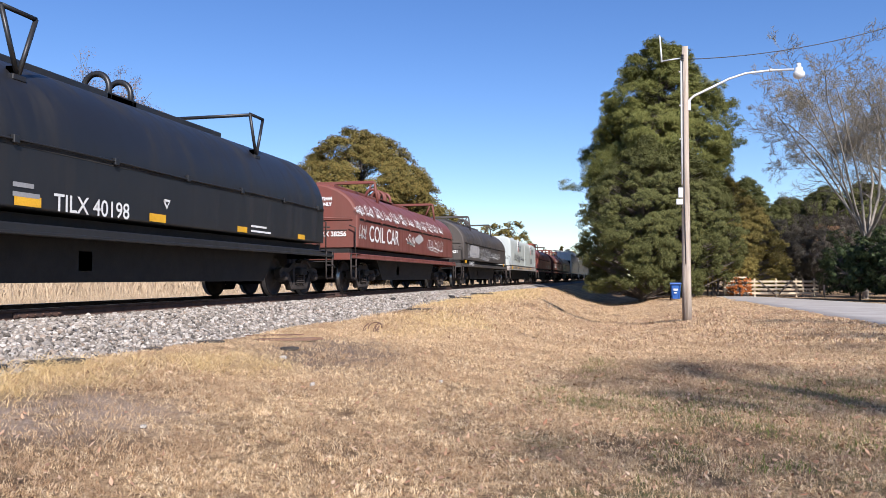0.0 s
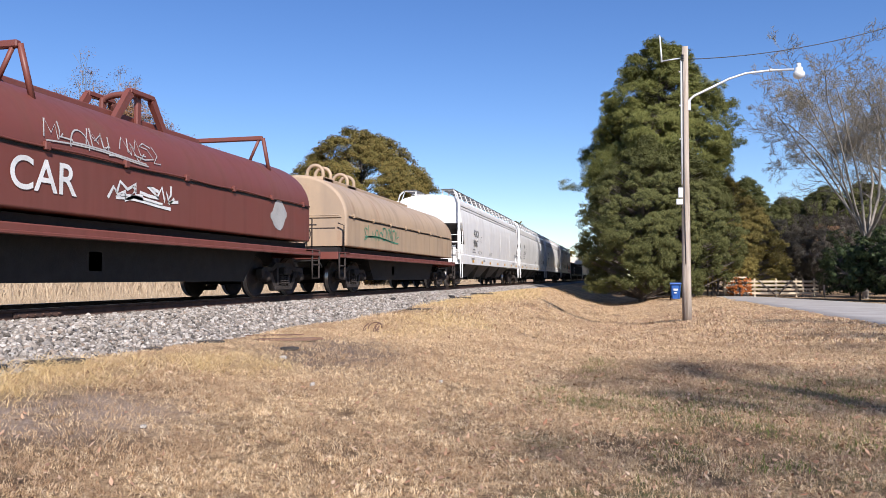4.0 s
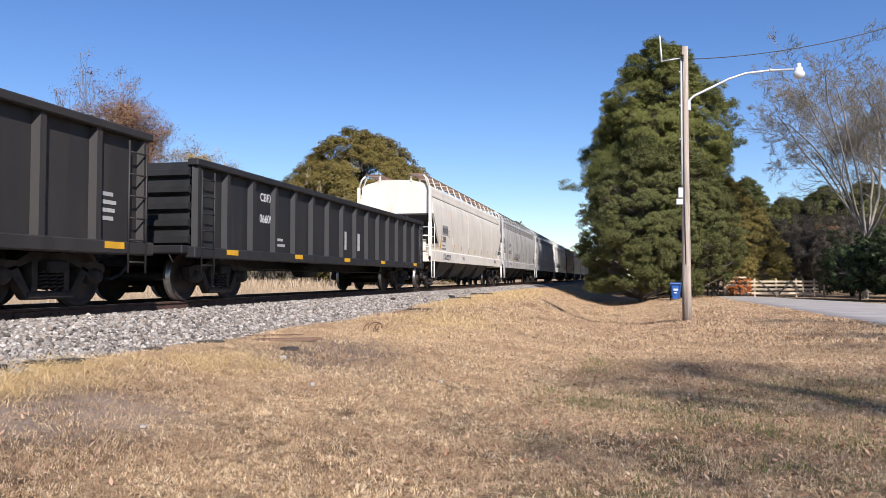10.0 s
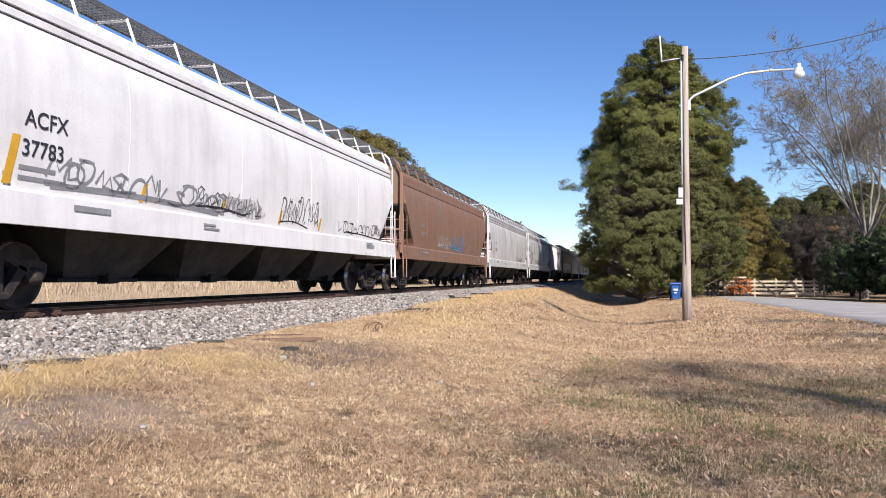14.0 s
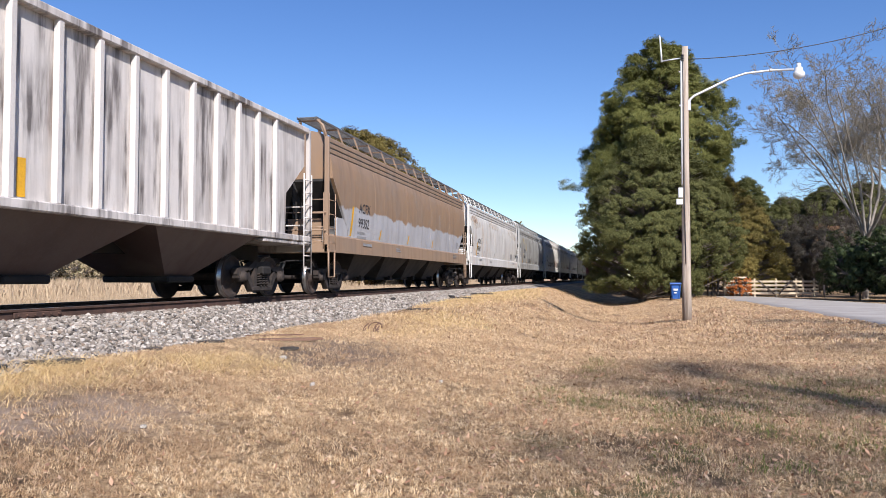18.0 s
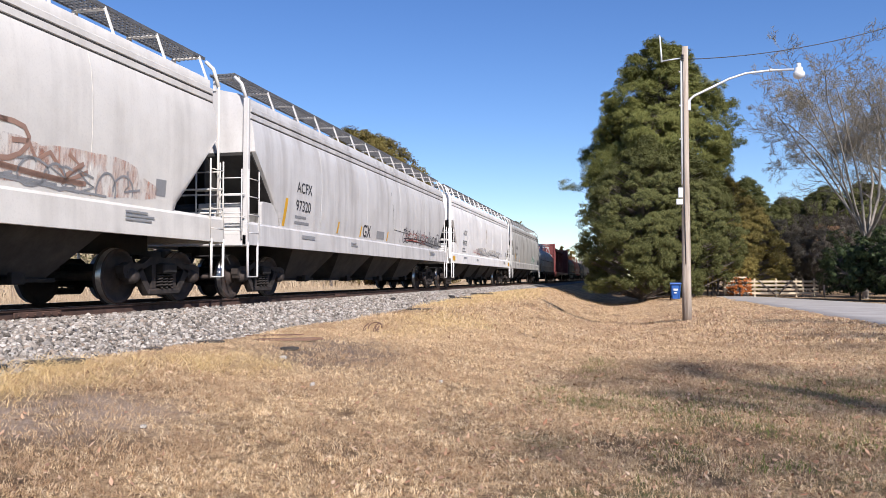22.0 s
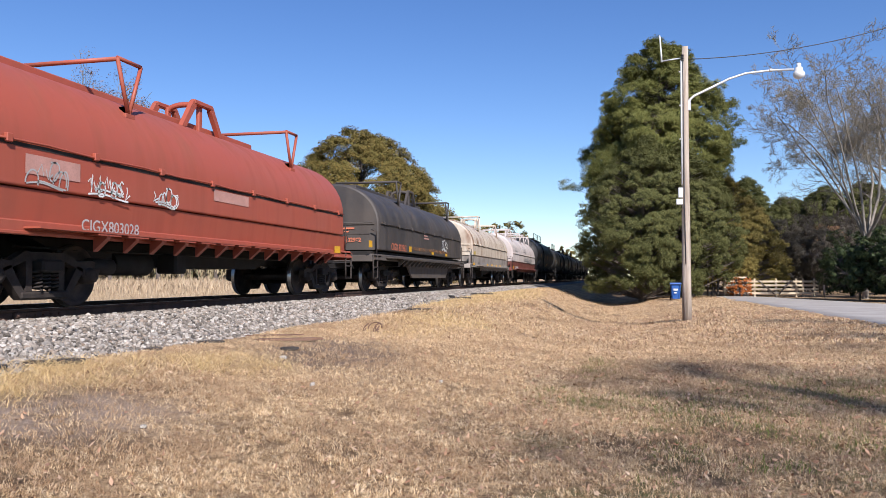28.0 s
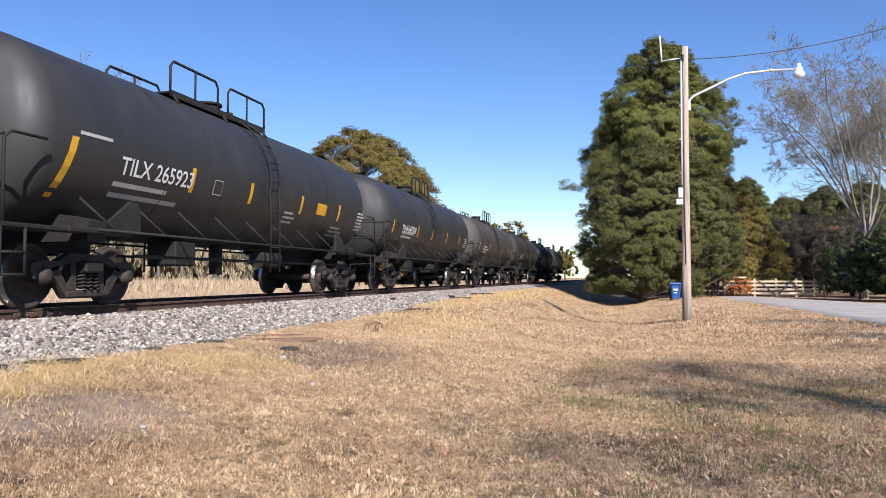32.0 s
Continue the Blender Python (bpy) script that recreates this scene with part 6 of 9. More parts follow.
def lift_frame(wagon, mat, y, top, kind):
    """Stacking and lifting irons on a hood."""
    m = Mesh()
    s = 0.05
    if kind == "vee":
        for q in (1, -1):
            for d in (-0.3, 0.3):
                m.box(q * 1.02 - s, q * 1.02 + s, y - 0.04, y + 0.04, top - 0.42, top - 0.3)
                m.tube([(q * 1.12, y, top - 0.45), (q * 1.12, y + d, top + 0.42)], 0.035, 5)
            m.tube([(q * 1.12, y - 0.3, top + 0.42), (q * 1.12, y + 0.3, top + 0.42)], 0.035, 5)
            m.box(*sorted((q * 0.98, q * 1.16)), y - 0.12, y + 0.12, top - 0.5, top - 0.42, 0.01)
        m.tube([(-1.12, y - 0.3, top + 0.4), (1.12, y - 0.3, top + 0.4)], 0.04, 5)
    elif kind == "bar":
        for q in (1, -1):
            m.tube([(q * 1.0, y + 0.02, top + 0.36), (q * 1.08, y + 0.2, top - 0.45)], 0.045, 5)
            m.tube([(q * 0.92, y, top + 0.34), (q * 0.72, y - 0.05, top - 0.15)], 0.035, 5)
            m.box(*sorted((q * 0.98, q * 1.2)), y + 0.08, y + 0.36, top - 0.5, top - 0.44, 0.01)
        m.box(-1.0, 1.0, y - 0.05, y + 0.05, top + 0.3, top + 0.4, 0.015)
    elif kind == "loop":
        for d in (-0.3, 0.3):
            n = 14
            m.tube([(0.25, y + d, top - 0.1)] + [(0.25 * math.cos(math.pi * k / n), y + d, top + 0.2 + 0.25 * math.sin(math.pi * k / n)) for k in range(n + 1)] + [(-0.25, y + d, top - 0.1)], 0.055, 6)
        m.box(-0.3, 0.3, y - 0.4, y + 0.4, top - 0.04, top + 0.11, 0.01)
    elif kind == "ring":
        for d in (-0.3, 0.3):
            n = 12
            m.tube([(0.8 + 0.0 * k, y + d + 0.2 * math.cos(math.pi * k / n), top - 0.06 + 0.24 * math.sin(math.pi * k / n)) for k in range(n + 1)], 0.028, 6)
            m.tube([(-0.8, y + d + 0.2 * math.cos(math.pi * k / n), top - 0.06 + 0.24 * math.sin(math.pi * k / n)) for k in range(n + 1)], 0.028, 6)
    elif kind == "yoke":
        for q in (1, -1):
            m.box(q * 0.36 - 0.04, q * 0.36 + 0.04, y - 0.07, y + 0.07, top - 0.12, top + 0.5, 0.02)
            for e in (-1, 1):
                m.prism([(y + e * 0.78, top - 0.06), (y + e * 0.64, top - 0.06), (y + e * 0.28, top + 0.42), (y + e * 0.3, top + 0.54), (y + e * 0.38, top + 0.52)], q * 0.42 - 0.05, q * 0.42 + 0.05, "x")
            m.box(q * 0.42 - 0.06, q * 0.42 + 0.06, y - 0.36, y + 0.36, top + 0.46, top + 0.56, 0.02)
        n = 10
        m.tube([(0.36 * math.cos(math.pi * k / n), y, top + 0.42 + 0.12 * math.sin(math.pi * k / n)) for k in range(n + 1)], 0.06, 6)
    apart("lifting_iron", m, mat, wagon)


def coil_wagon(name, L, top, hood_mat, frame_mat, label, hoods=1, square=2.0, irons=(), brackets=0, belly=False, band=None, ridge=True, lead=0.7):
    """A coil steel wagon: bogie frame with steps and rails, and one or two arched hoods."""
    w = new_wagon(name, L, label, "coil wagon")
    # the leading end stands back behind a long drawbar
    y0, y1 = 1.05 + lead, L - 1.05
    w["front"] = y0
    base = 1.58 if brackets and not belly else 1.3
    edges = np.linspace(y0, y1, hoods + 1)
    for k in range(hoods):
        a, b = edges[k] + (0.06 if k else 0), edges[k + 1] - (0.06 if k < hoods - 1 else 0)
        h = part("hood", coil_hood(a, b, top, base, square, 0.1), hood_mat, w)
        if ridge:
            m = Mesh()
            m.box(-0.3, 0.3, a + 1.2, b - 3.0, top - 0.06, top + 0.1, 0.02)
            part("ridge_walk", m, hood_mat, h)
        if square <= 2.3:
            m = Mesh()
            for q in (1, -1):
                m.tube([(q * 1.53, y, 2.14 + 0.012 * math.sin(9 * y)) for y in np.linspace(a + 0.12, b - 0.12, 24)], 0.018, 5)
                for y in np.linspace(a + 0.5, b - 0.5, 8):
                    m.box(*sorted((q * 1.5, q * 1.56)), y - 0.05, y + 0.05, 2.09, 2.2, 0.01)
            for yy, s in ((a, -1), (b, 1)):
                m.box(-1.35, 1.35, *sorted((yy, yy + s * 0.035)), 2.08, 2.13, 0.01)
                m.tube([(-1.3, yy + s * 0.04, 2.15), (1.3, yy + s * 0.04, 2.15)], 0.014, 5)
            part("seam_rail", m, hood_mat, h)
            # a thin dark strip paints the seam rail's shadow on the hood
            for q in (1, -1):
                part("seam_gap", Mesh().box(*sorted((q * 1.49, q * 1.508)), a + 0.15, b - 0.15, 2.075, 2.125), M_SHADED, h, "dark strip painted as the shadow below the seam rail")
    for kind, f in irons:
        lift_frame(w, hood_mat, 1.05 + (L - 2.1) * f, top, kind)
    # frame
    for q in (1, -1):
        m = Mesh()
        m.box(*sorted((q * 1.3, q * 1.5)), 0.5 + lead, L - 0.5, 1.0, 1.16 if brackets else (1.24 if square > 3 else 1.12), 0.02)
        m.box(*sorted((q * 1.42, q * 1.53)), 0.5 + lead, L - 0.5, 0.97, 1.02, 0.01)
        part("side_sill", m, band or frame_mat, w)
    if base > 1.4:
        for q in (1, -1):
            part("side_web", Mesh().prism([(q * 1.36, 1.14), (q * 1.4, 1.14), (q * 1.46, 1.56), (q * 1.36, 1.56)], 0.7 + lead, L - 0.7), band or frame_mat, w)
        for a, b in ((y0 + 0.04, y0 + 0.08), (y1 - 0.08, y1 - 0.04)):
            part("end_web", Mesh().box(-1.355, 1.355, a, b, 1.27, 1.56), frame_mat, w)
    part("centre_sill", Mesh().box(-0.28, 0.28, 0.6, L - 0.6, 0.72, 1.2), M_STEEL, w)
    part("floor_plate", Mesh().box(-1.3, 1.3, 0.9 + lead, L - 0.9, 1.125, 1.26), M_STEEL, w)
    m = Mesh()
    if brackets:
        m.prism([(3.6, 1.0), (L - 3.6, 1.0), (L - 4.6, 0.62), (4.6, 0.62)], -0.7, 0.7, "x")
    else:
        m.prism([(4.0 + lead, 1.0), (L - 3.0, 1.0), (L - 3.6, 0.36), (4.6 + lead, 0.36)], -1.1, 1.1, "x")
    part("belly_box", m, M_STEEL, w)
    if brackets:
        for k in range(brackets):
            y = 3.2 + lead + (L - 5.6 - lead) * k / (brackets - 1)
            o = part("bracket", kept(("cbr", frame_mat.name), lambda: Mesh().prism([(1.5, 1.02), (1.72, 1.02), (1.72, 0.99), (1.5, 0.8)], -0.05, 0.05).box(1.5, 1.74, -0.25, 0.25, 1.02, 1.05).data("bracket", frame_mat)), None, w)
            o.location = (0, y, 0)
        m = Mesh()
        m.box(1.5, 1.75, 2.6, L - 2.6, 1.05, 1.075)
        part("walkway", m, frame_mat, w)
    if belly:
        for q in (1, -1):
            m = Mesh()
            m.prism([(4.3 + lead, 1.02), (L - 3.2, 1.02), (L - 4.0, 0.42), (5.2 + lead, 0.42)], *sorted((q * 1.36, q * 1.42)), axis="x")
            part("side_girder", m, frame_mat, w)
    for s, yy in ((1, lead), (-1, L)):
        def Y(q):
            return yy + s * q
        m = Mesh()
        m.box(-1.5, 1.5, *sorted((Y(0.4), Y(1.3))), 1.06, 1.12, 0.01)
        m.box(-1.5, 1.5, *sorted((Y(0.38), Y(0.46))), 0.92, 1.12, 0.015)
        part("end_platform", m, frame_mat, w)
        for q in (1, -1):
            m = Mesh()
            m.tube([(q * 1.5, Y(0.5), 1.1), (q * 1.5, Y(0.5), 0.42), (q * 1.5, Y(0.92), 0.42), (q * 1.5, Y(0.92), 1.1)], 0.025, 5)
            m.tube([(q * 1.5, Y(0.5), 0.75), (q * 1.5, Y(0.92), 0.75)], 0.02, 5)
            part("step", m, M_TRUCK, w)
            m = Mesh()
            m.tube([(q * 1.48, Y(0.9), 1.1), (q * 1.48, Y(0.9), 1.85), (q * 1.3, Y(0.92), 1.92)], 0.018, 5)
            part("grab_iron", m, M_TRUCK, w)
            m = Mesh()
            m.tube([(q * 0.6, Y(0.44), 1.1), (q * 0.6, Y(0.44), 1.75), (q * 1.4, Y(0.44), 1.75)], 0.02, 5)
            part("handrail", m, M_TRUCK, w)
    brake_wheel(w, 0.45, 0.42 + lead, 1.6, M_TRUCK)
    m = Mesh()
    m.tube([(0.6, L * 0.36, 0.66), (0.6, L * 0.36 + 1.0, 0.66)], 0.2, 12)
    m.tube([(0.95, L * 0.3, 0.6), (0.95, L * 0.3 + 0.5, 0.6)], 0.13, 10)
    m.box(0.7, 1.1, L * 0.44, L * 0.44 + 0.35, 0.5, 0.85, 0.03)
    m.tube([(0.8, 3.2, 0.85), (0.8, L - 3.2, 0.85)], 0.02, 5)
    part("brake_gear", m, M_STEEL, w)
    bogie(w, 2.75 + lead), bogie(w, L - 1.6)
    return w


def gondola(name, L, top, mat, label, posts=14):
    w = new_wagon(name, L, label, "gondola wagon")
    y0, y1 = 0.7, L - 0.7
    for q in (1, -1):
        m = Mesh()
        m.box(*sorted((q * 1.36, q * 1.4)), y0, y1, 0.95, top - 0.05)
        part("side_sheet", m, mat, w)
        m = Mesh()
        m.box(*sorted((q * 1.33, q * 1.54)), y0 - 0.05, y1 + 0.05, top - 0.13, top, 0.02)
        part("top_chord", m, mat, w)
        m = Mesh()
        m.box(*sorted((q * 1.32, q * 1.53)), y0 - 0.1, y1 + 0.1, 0.78, 0.98, 0.02)
        part("side_sill", m, mat, w)
        for k in range(posts):
            y = y0 + 0.09 + (y1 - y0 - 0.18) * k / (posts - 1)
            o = part("side_post", kept(("gpost", mat.name, top, q), lambda: Mesh().prism([(q * 1.4, -0.1), (q * 1.5, -0.055), (q * 1.5, 0.055), (q * 1.4, 0.1)], 0.97, top - 0.12, "z").data("side_post", mat)), None, w)
            o.location = (0, y, 0)
    for yy, s in ((y0, 1), (y1, -1)):
        m = Mesh()
        m.box(-1.4, 1.4, *sorted((yy, yy + s * 0.05)), 0.95, top - 0.06)
        for k in range(5):
            z = 1.1 + (top - 1.35) * k / 4
            m.prism([(yy, z - 0.08), (yy - s * 0.09, z - 0.05), (yy - s * 0.09, z + 0.05), (yy, z + 0.08)], -1.38, 1.38, "x")
        part("end_sheet", m, mat, w)
        m = Mesh()
        ladder(m, 1.53, yy + s * 0.12, yy + s * 0.55, 0.5, top - 0.2, 6, 0.018)
        part("side_ladder", m, mat, w)
        m = Mesh()
        m.box(-1.4, 1.4, *sorted((yy - s * 0.3, yy)), 0.85, 1.0, 0.02)
        part("end_sill", m, mat, w)
    m = Mesh()
    m.box(-1.36, 1.36, y0, y1, 0.95, 1.05)
    m.box(-0.28, 0.28, 0.6, L - 0.6, 0.65, 1.0)
    part("floor", m, M_STEEL, w)
    m = Mesh()
    m.tube([(0.7, L * 0.4, 0.62), (0.7, L * 0.4 + 0.9, 0.62)], 0.18, 10)
    m.tube([(0.9, 3.2, 0.6), (0.9, L - 3.2, 0.6)], 0.02, 5)
    part("brake_gear", m, M_STEEL, w)
    brake_wheel(w, -0.5, 0.4, top - 0.7, mat)
    bogie(w, 2.3), bogie(w, L - 2.3)
    return w


def ribbed_hopper(name, L, mat, label, posts=15, post_mat=None):
    w = new_wagon(name, L, label, "hopper wagon")
    top, y0, y1, reach = 3.98, 0.75, L - 0.75, 2.4
    m = Mesh()
    out = [(y0, top), (y0, 3.1), (y0 + 1.0, 2.35), (y0 + 1.05, 1.35), (y1 - 1.05, 1.35), (y1 - 1.0, 2.35), (y1, 3.1), (y1, top)]
    m.prism(out, -1.42, 1.42, "x")
    part("body", m, mat, w)
    for q in (1, -1):
        for k in range(-1, posts + 1):
            y = y0 + reach + 0.1 + (y1 - y0 - 2 * reach - 0.2) * k / (posts - 1)
            o = part("side_post", kept(("rpost", q, post_mat.name), lambda: Mesh().box(*sorted((q * 1.42, q * 1.52)), -0.06, 0.06, 1.4, top - 0.06, 0.02).data("side_post", post_mat)), None, w)
            o.location = (0, y, 0)
        m = Mesh()
        m.box(*sorted((q * 1.38, q * 1.54)), y0 - 0.03, y1 + 0.03, top - 0.1, top + 0.03, 0.02)
        part("top_chord", m, mat, w)
        m = Mesh()
        m.box(*sorted((q * 1.4, q * 1.53)), 0.5, L - 0.5, 1.28, 1.42, 0.02)
        part("side_sill", m, mat, w)
    m = Mesh()
    m.prism([(-1.4, top), (1.4, top), (0.7, top + 0.2), (-0.7, top + 0.2)], y0, y1)
    m.box(-0.35, 0.35, y0 + 0.4, y1 - 0.4, top + 0.2, top + 0.32, 0.03)
    part("roof", m, mat, w)
    b0, b1 = y0 + reach - 0.3, y1 - reach + 0.3
    for k in range(3):
        ya, yb = b0 + (b1 - b0) * k / 3, b0 + (b1 - b0) * (k + 1) / 3
        yc = (ya + yb) / 2
        m = Mesh().loft([[(-1.4, ya, 1.36), (1.4, ya, 1.36), (1.4, yb, 1.36), (-1.4, yb, 1.36)], [(-0.6, yc - 0.4, 0.45), (0.6, yc - 0.4, 0.45), (0.6, yc + 0.4, 0.45), (-0.6, yc + 0.4, 0.45)]], smooth=False)
        bay = part("hopper_bay", m, MATS["rusty_brown_bays"], w)
        part("outlet", Mesh().box(-0.7, 0.7, yc - 0.45, yc + 0.45, 0.34, 0.47, 0.03), M_STEEL, bay)
    m = Mesh().box(-0.25, 0.25, 0.8, L - 0.8, 0.85, 1.3)
    part("centre_sill", m, M_STEEL, w)
    for s, yy in ((1, 0.0), (-1, L)):
        def Y(q):
            return yy + s * q
        m = Mesh().box(-1.5, 1.5, *sorted((Y(0.45), Y(3.0))), 1.2, 1.27, 0.01)
        m.box(-1.5, 1.5, *sorted((Y(0.44), Y(0.55))), 1.05, 1.27, 0.01)
        part("end_platform", m, mat, w)
        for q in (1, -1):
            m = Mesh().box(*sorted((q * 1.4, q * 1.5)), *sorted((Y(0.52), Y(0.64))), 1.25, top, 0.015)
            m.box(*sorted((q * 0.7, q * 0.8)), *sorted((Y(0.52), Y(0.62))), 1.25, 3.2, 0.015)
            part("corner_post", m, mat, w)
            m = ladder(Mesh(), q * 1.53, Y(0.56), Y(1.0), 0.5, 2.9, 8, 0.02)
            part("side_ladder", m, mat, w)
        m = Mesh()
        for z in (1.7, 2.15):
            m.tube([(-1.48, Y(0.46), z), (1.48, Y(0.46), z)], 0.02, 5)
        part("end_rail", m, mat, w)
        m = Mesh().tube([(-0.6, Y(1.1), 1.6), (0.4, Y(1.1), 1.6)], 0.22, 12)
        m.box(0.5, 0.95, *sorted((Y(0.9), Y(1.3))), 1.27, 1.8, 0.03)
        part("air_reservoir", m, M_STEEL, w)
    brake_wheel(w, -0.5, 0.4, 2.4, mat)
    bogie(w, 2.2), bogie(w, L - 2.2)
    return w


def centerbeam(name, L, mat, label):
    """A flat wagon with end bulkheads and a braced spine of posts."""
    w = new_wagon(name, L, label, "flat wagon")
    top, y0, y1 = 4.3, 1.25, L - 0.3
    m = Mesh()
    for q in (1, -1):
        m.box(*sorted((q * 1.3, q * 1.45)), y0 - 0.1, y1 + 0.1, 0.82, 1.1, 0.02)
    m.box(-1.35, 1.35, y0, y1, 1.03, 1.1)
    m.box(-0.3, 0.3, 0.6, L - 0.6, 0.6, 1.05)
    part("deck", m, mat, w)
    for yy, s in ((y0, 1), (y1, -1)):
        m = Mesh()
        m.box(-1.4, 1.4, *sorted((yy + s * 0.12, yy + s * 0.2)), 1.1, top)
        for q in (-1.36, -0.45, 0.45, 1.36):
            m.box(q - 0.07, q + 0.07, *sorted((yy, yy + s * 0.14)), 1.05, top, 0.015)
        for k in range(7):
            z = 1.3 + (top - 1.45) * k / 6
            m.box(-1.4, 1.4, *sorted((yy + s * 0.02, yy + s * 0.13)), z - 0.05, z + 0.05, 0.01)
        for q in (1, -1):
            m.prism([(yy + s * 0.1, 1.05), (yy + s * 0.62, 1.05), (yy + s * 0.62, top - 0.4), (yy + s * 0.2, top), (yy + s * 0.1, top)], *sorted((q * 1.38, q * 1.43)), axis="x")
        part("bulkhead", m, mat, w)
        m = ladder(Mesh(), 1.46, yy + s * 0.12, yy + s * 0.55, 0.5, 3.4, 9, 0.018)
        part("side_ladder", m, mat, w)
    n = 19
    xs_ = 0.55
    m = Mesh()
    m.box(-0.75, 0.75, y0 + 0.3, y1 - 0.3, top - 0.42, top - 0.28, 0.02)
    m.box(-0.78, -0.7, y0 + 0.3, y1 - 0.3, top - 0.5, top - 0.2, 0.01)
    m.box(0.7, 0.78, y0 + 0.3, y1 - 0.3, top - 0.5, top - 0.2, 0.01)
    part("top_chord", m, mat, w)
    for k in range(n):
        y = y0 + 0.9 + (y1 - y0 - 1.8) * k / (n - 1)
        o = part("post", kept(("cbp", mat.name), lambda: Mesh().prism([(-1.0, 1.1), (1.0, 1.1), (0.62, top - 0.4), (-0.62, top - 0.4)], -0.13, 0.13).data("post", mat)), None, w)
        o.location = (0, y, 0)
    # narrow riser plates between the posts, with lashing eyes
    for k in range(n - 1):
        y = y0 + 0.9 + (y1 - y0 - 1.8) * (k + 0.5) / (n - 1)
        o = part("riser", kept(("cbr", mat.name), lambda: Mesh().prism([(-0.96, 1.1), (0.96, 1.1), (0.78, 2.55), (-0.78, 2.55)], -0.16, 0.16).data("riser", mat)), None, w)
        o.location = (0, y, 0)
    m = Mesh()
    m.box(-0.05, 0.05, y0 + 0.3, y1 - 0.3, 1.1, top - 0.4)
    part("spine_sheet", m, mat, w)
    bogie(w, 3.1), bogie(w, L - 2.0)
    return w


def tank_side(R, zc):
    def f(z):
        return math.sqrt(max(0.01, R * R - (z - zc) ** 2))
    return f


def tank_wagon(name, L, R, zc, mat, frame_mat, label, plat=None, lad=None):
    w = new_wagon(name, L, label, "tank wagon")
    y0, y1 = 0.85, L - 0.85
    n = 48
    rings = []
    for q in (0.0, 0.06, 0.18, 0.35, 0.58, 0.8, 1.0):
        rr = R * math.sqrt(max(0.0, 1 - (1 - q) ** 2.2)) if q > 0 else 0.02
        rings.append((y0 + 0.62 * q, rr))
    rings += [(y, R) for y in np.linspace(y0 + 1.2, y1 - 1.2, 12)]
    for q in (1.0, 0.8, 0.58, 0.35, 0.18, 0.06, 0.0):
        rings.append((y1 - 0.62 * q, R * math.sqrt(max(0.0, 1 - (1 - q) ** 2.2)) if q > 0 else 0.02))
    part("tank", Mesh().loft([circle(r, n, y, zc) for y, r in rings]), mat, w)
    m = Mesh()
    for f in (0.27, 0.5, 0.73):
        y = L * f
        m.loft([circle(R + 0.006, n, y - 0.02, zc), circle(R + 0.012, n, y, zc), circle(R + 0.006, n, y + 0.02, zc)], True, False)
    part("weld_bands", m, mat, w)
    # top platform and rails
    yc = L / 2
    pa, pb = plat or (yc - 1.3, yc + 1.3)
    ly = lad or (yc - 0.6)
    top = zc + R
    m = Mesh()
    m.box(-0.66, 0.66, pa, pb, top - 0.06, top - 0.02, 0.01)
    for q in (1, -1):
        m.box(*sorted((q * 0.66, q * 0.7)), pa, pb, top - 0.12, top + 0.0)
        for yy in (pa + 0.1, (pa + pb) / 2, pb - 0.1):
            m.tube([(q * 0.66, yy, top - 0.06), (q * 0.8, yy, zc + math.sqrt(R * R - 0.8 ** 2))], 0.03, 5)
    part("top_platform", m, frame_mat, w)
    for q in (1, -1):
        m = Mesh()
        for a, b in ((pa, pa + 0.45 * (pb - pa)), (pa + 0.56 * (pb - pa), pb)):
            m.tube([(q * 0.68, a, top - 0.1), (q * 0.68, a, top + 0.44), (q * 0.68, a + 0.1, top + 0.55), (q * 0.68, b - 0.1, top + 0.55), (q * 0.68, b, top + 0.44), (q * 0.68, b, top - 0.1)], 0.027, 6)
            m.tube([(q * 0.68, (a + b) / 2, top - 0.1), (q * 0.68, (a + b) / 2, top + 0.55)], 0.022, 5)
        part("guard_rail", m, frame_mat, w)
    m = Mesh()
    m.tube([(0, yc, top - 0.05), (0, yc, top + 0.26)], 0.28, 16)
    m.tube([(0, yc, top + 0.26), (0, yc, top + 0.31)], 0.32, 16)
    m.tube([(0, yc + 0.9, top), (0, yc + 0.9, top + 0.3)], 0.12, 10)
    part("dome", m, frame_mat, w)
    for q in (1, -1):
        m = Mesh()
        for d in (-0.22, 0.22):
            pts = [(q * (R + 0.1) * math.cos(a), ly + d, zc + (R + 0.1) * math.sin(a)) for a in np.linspace(-0.5, 1.15, 12)]
            m.tube([(q * 1.52, ly + d, 0.55), (q * 1.52, ly + d, zc - 0.5)] + pts[2:], 0.022, 5)
        for a in np.linspace(0.0, 1.1, 5):
            m.tube([(q * (R + 0.1) * math.cos(a), ly - 0.22, zc + (R + 0.1) * math.sin(a)), (q * (R + 0.1) * math.cos(a), ly + 0.22, zc + (R + 0.1) * math.sin(a))], 0.016, 5)
        for z in np.arange(0.7, zc - 0.3, 0.38):
            m.tube([(q * 1.52, ly - 0.22, z), (q * 1.52, ly + 0.22, z)], 0.016, 5)
        part("side_ladder", m, frame_mat, w)
        m = Mesh()
        m.tube([(q * 1.5, 2.2, 1.12), (q * 1.5, L - 2.2, 1.12)], 0.024, 5)
        for k in range(9):
            y = 2.6 + (L - 5.2) * k / 8
            m.tube([(q * 1.5, y, 1.12), (q * 1.1, y - 0.3, zc - math.sqrt(R * R - 1.1 ** 2))], 0.02, 5)
        part("side_rail", m, frame_mat, w)
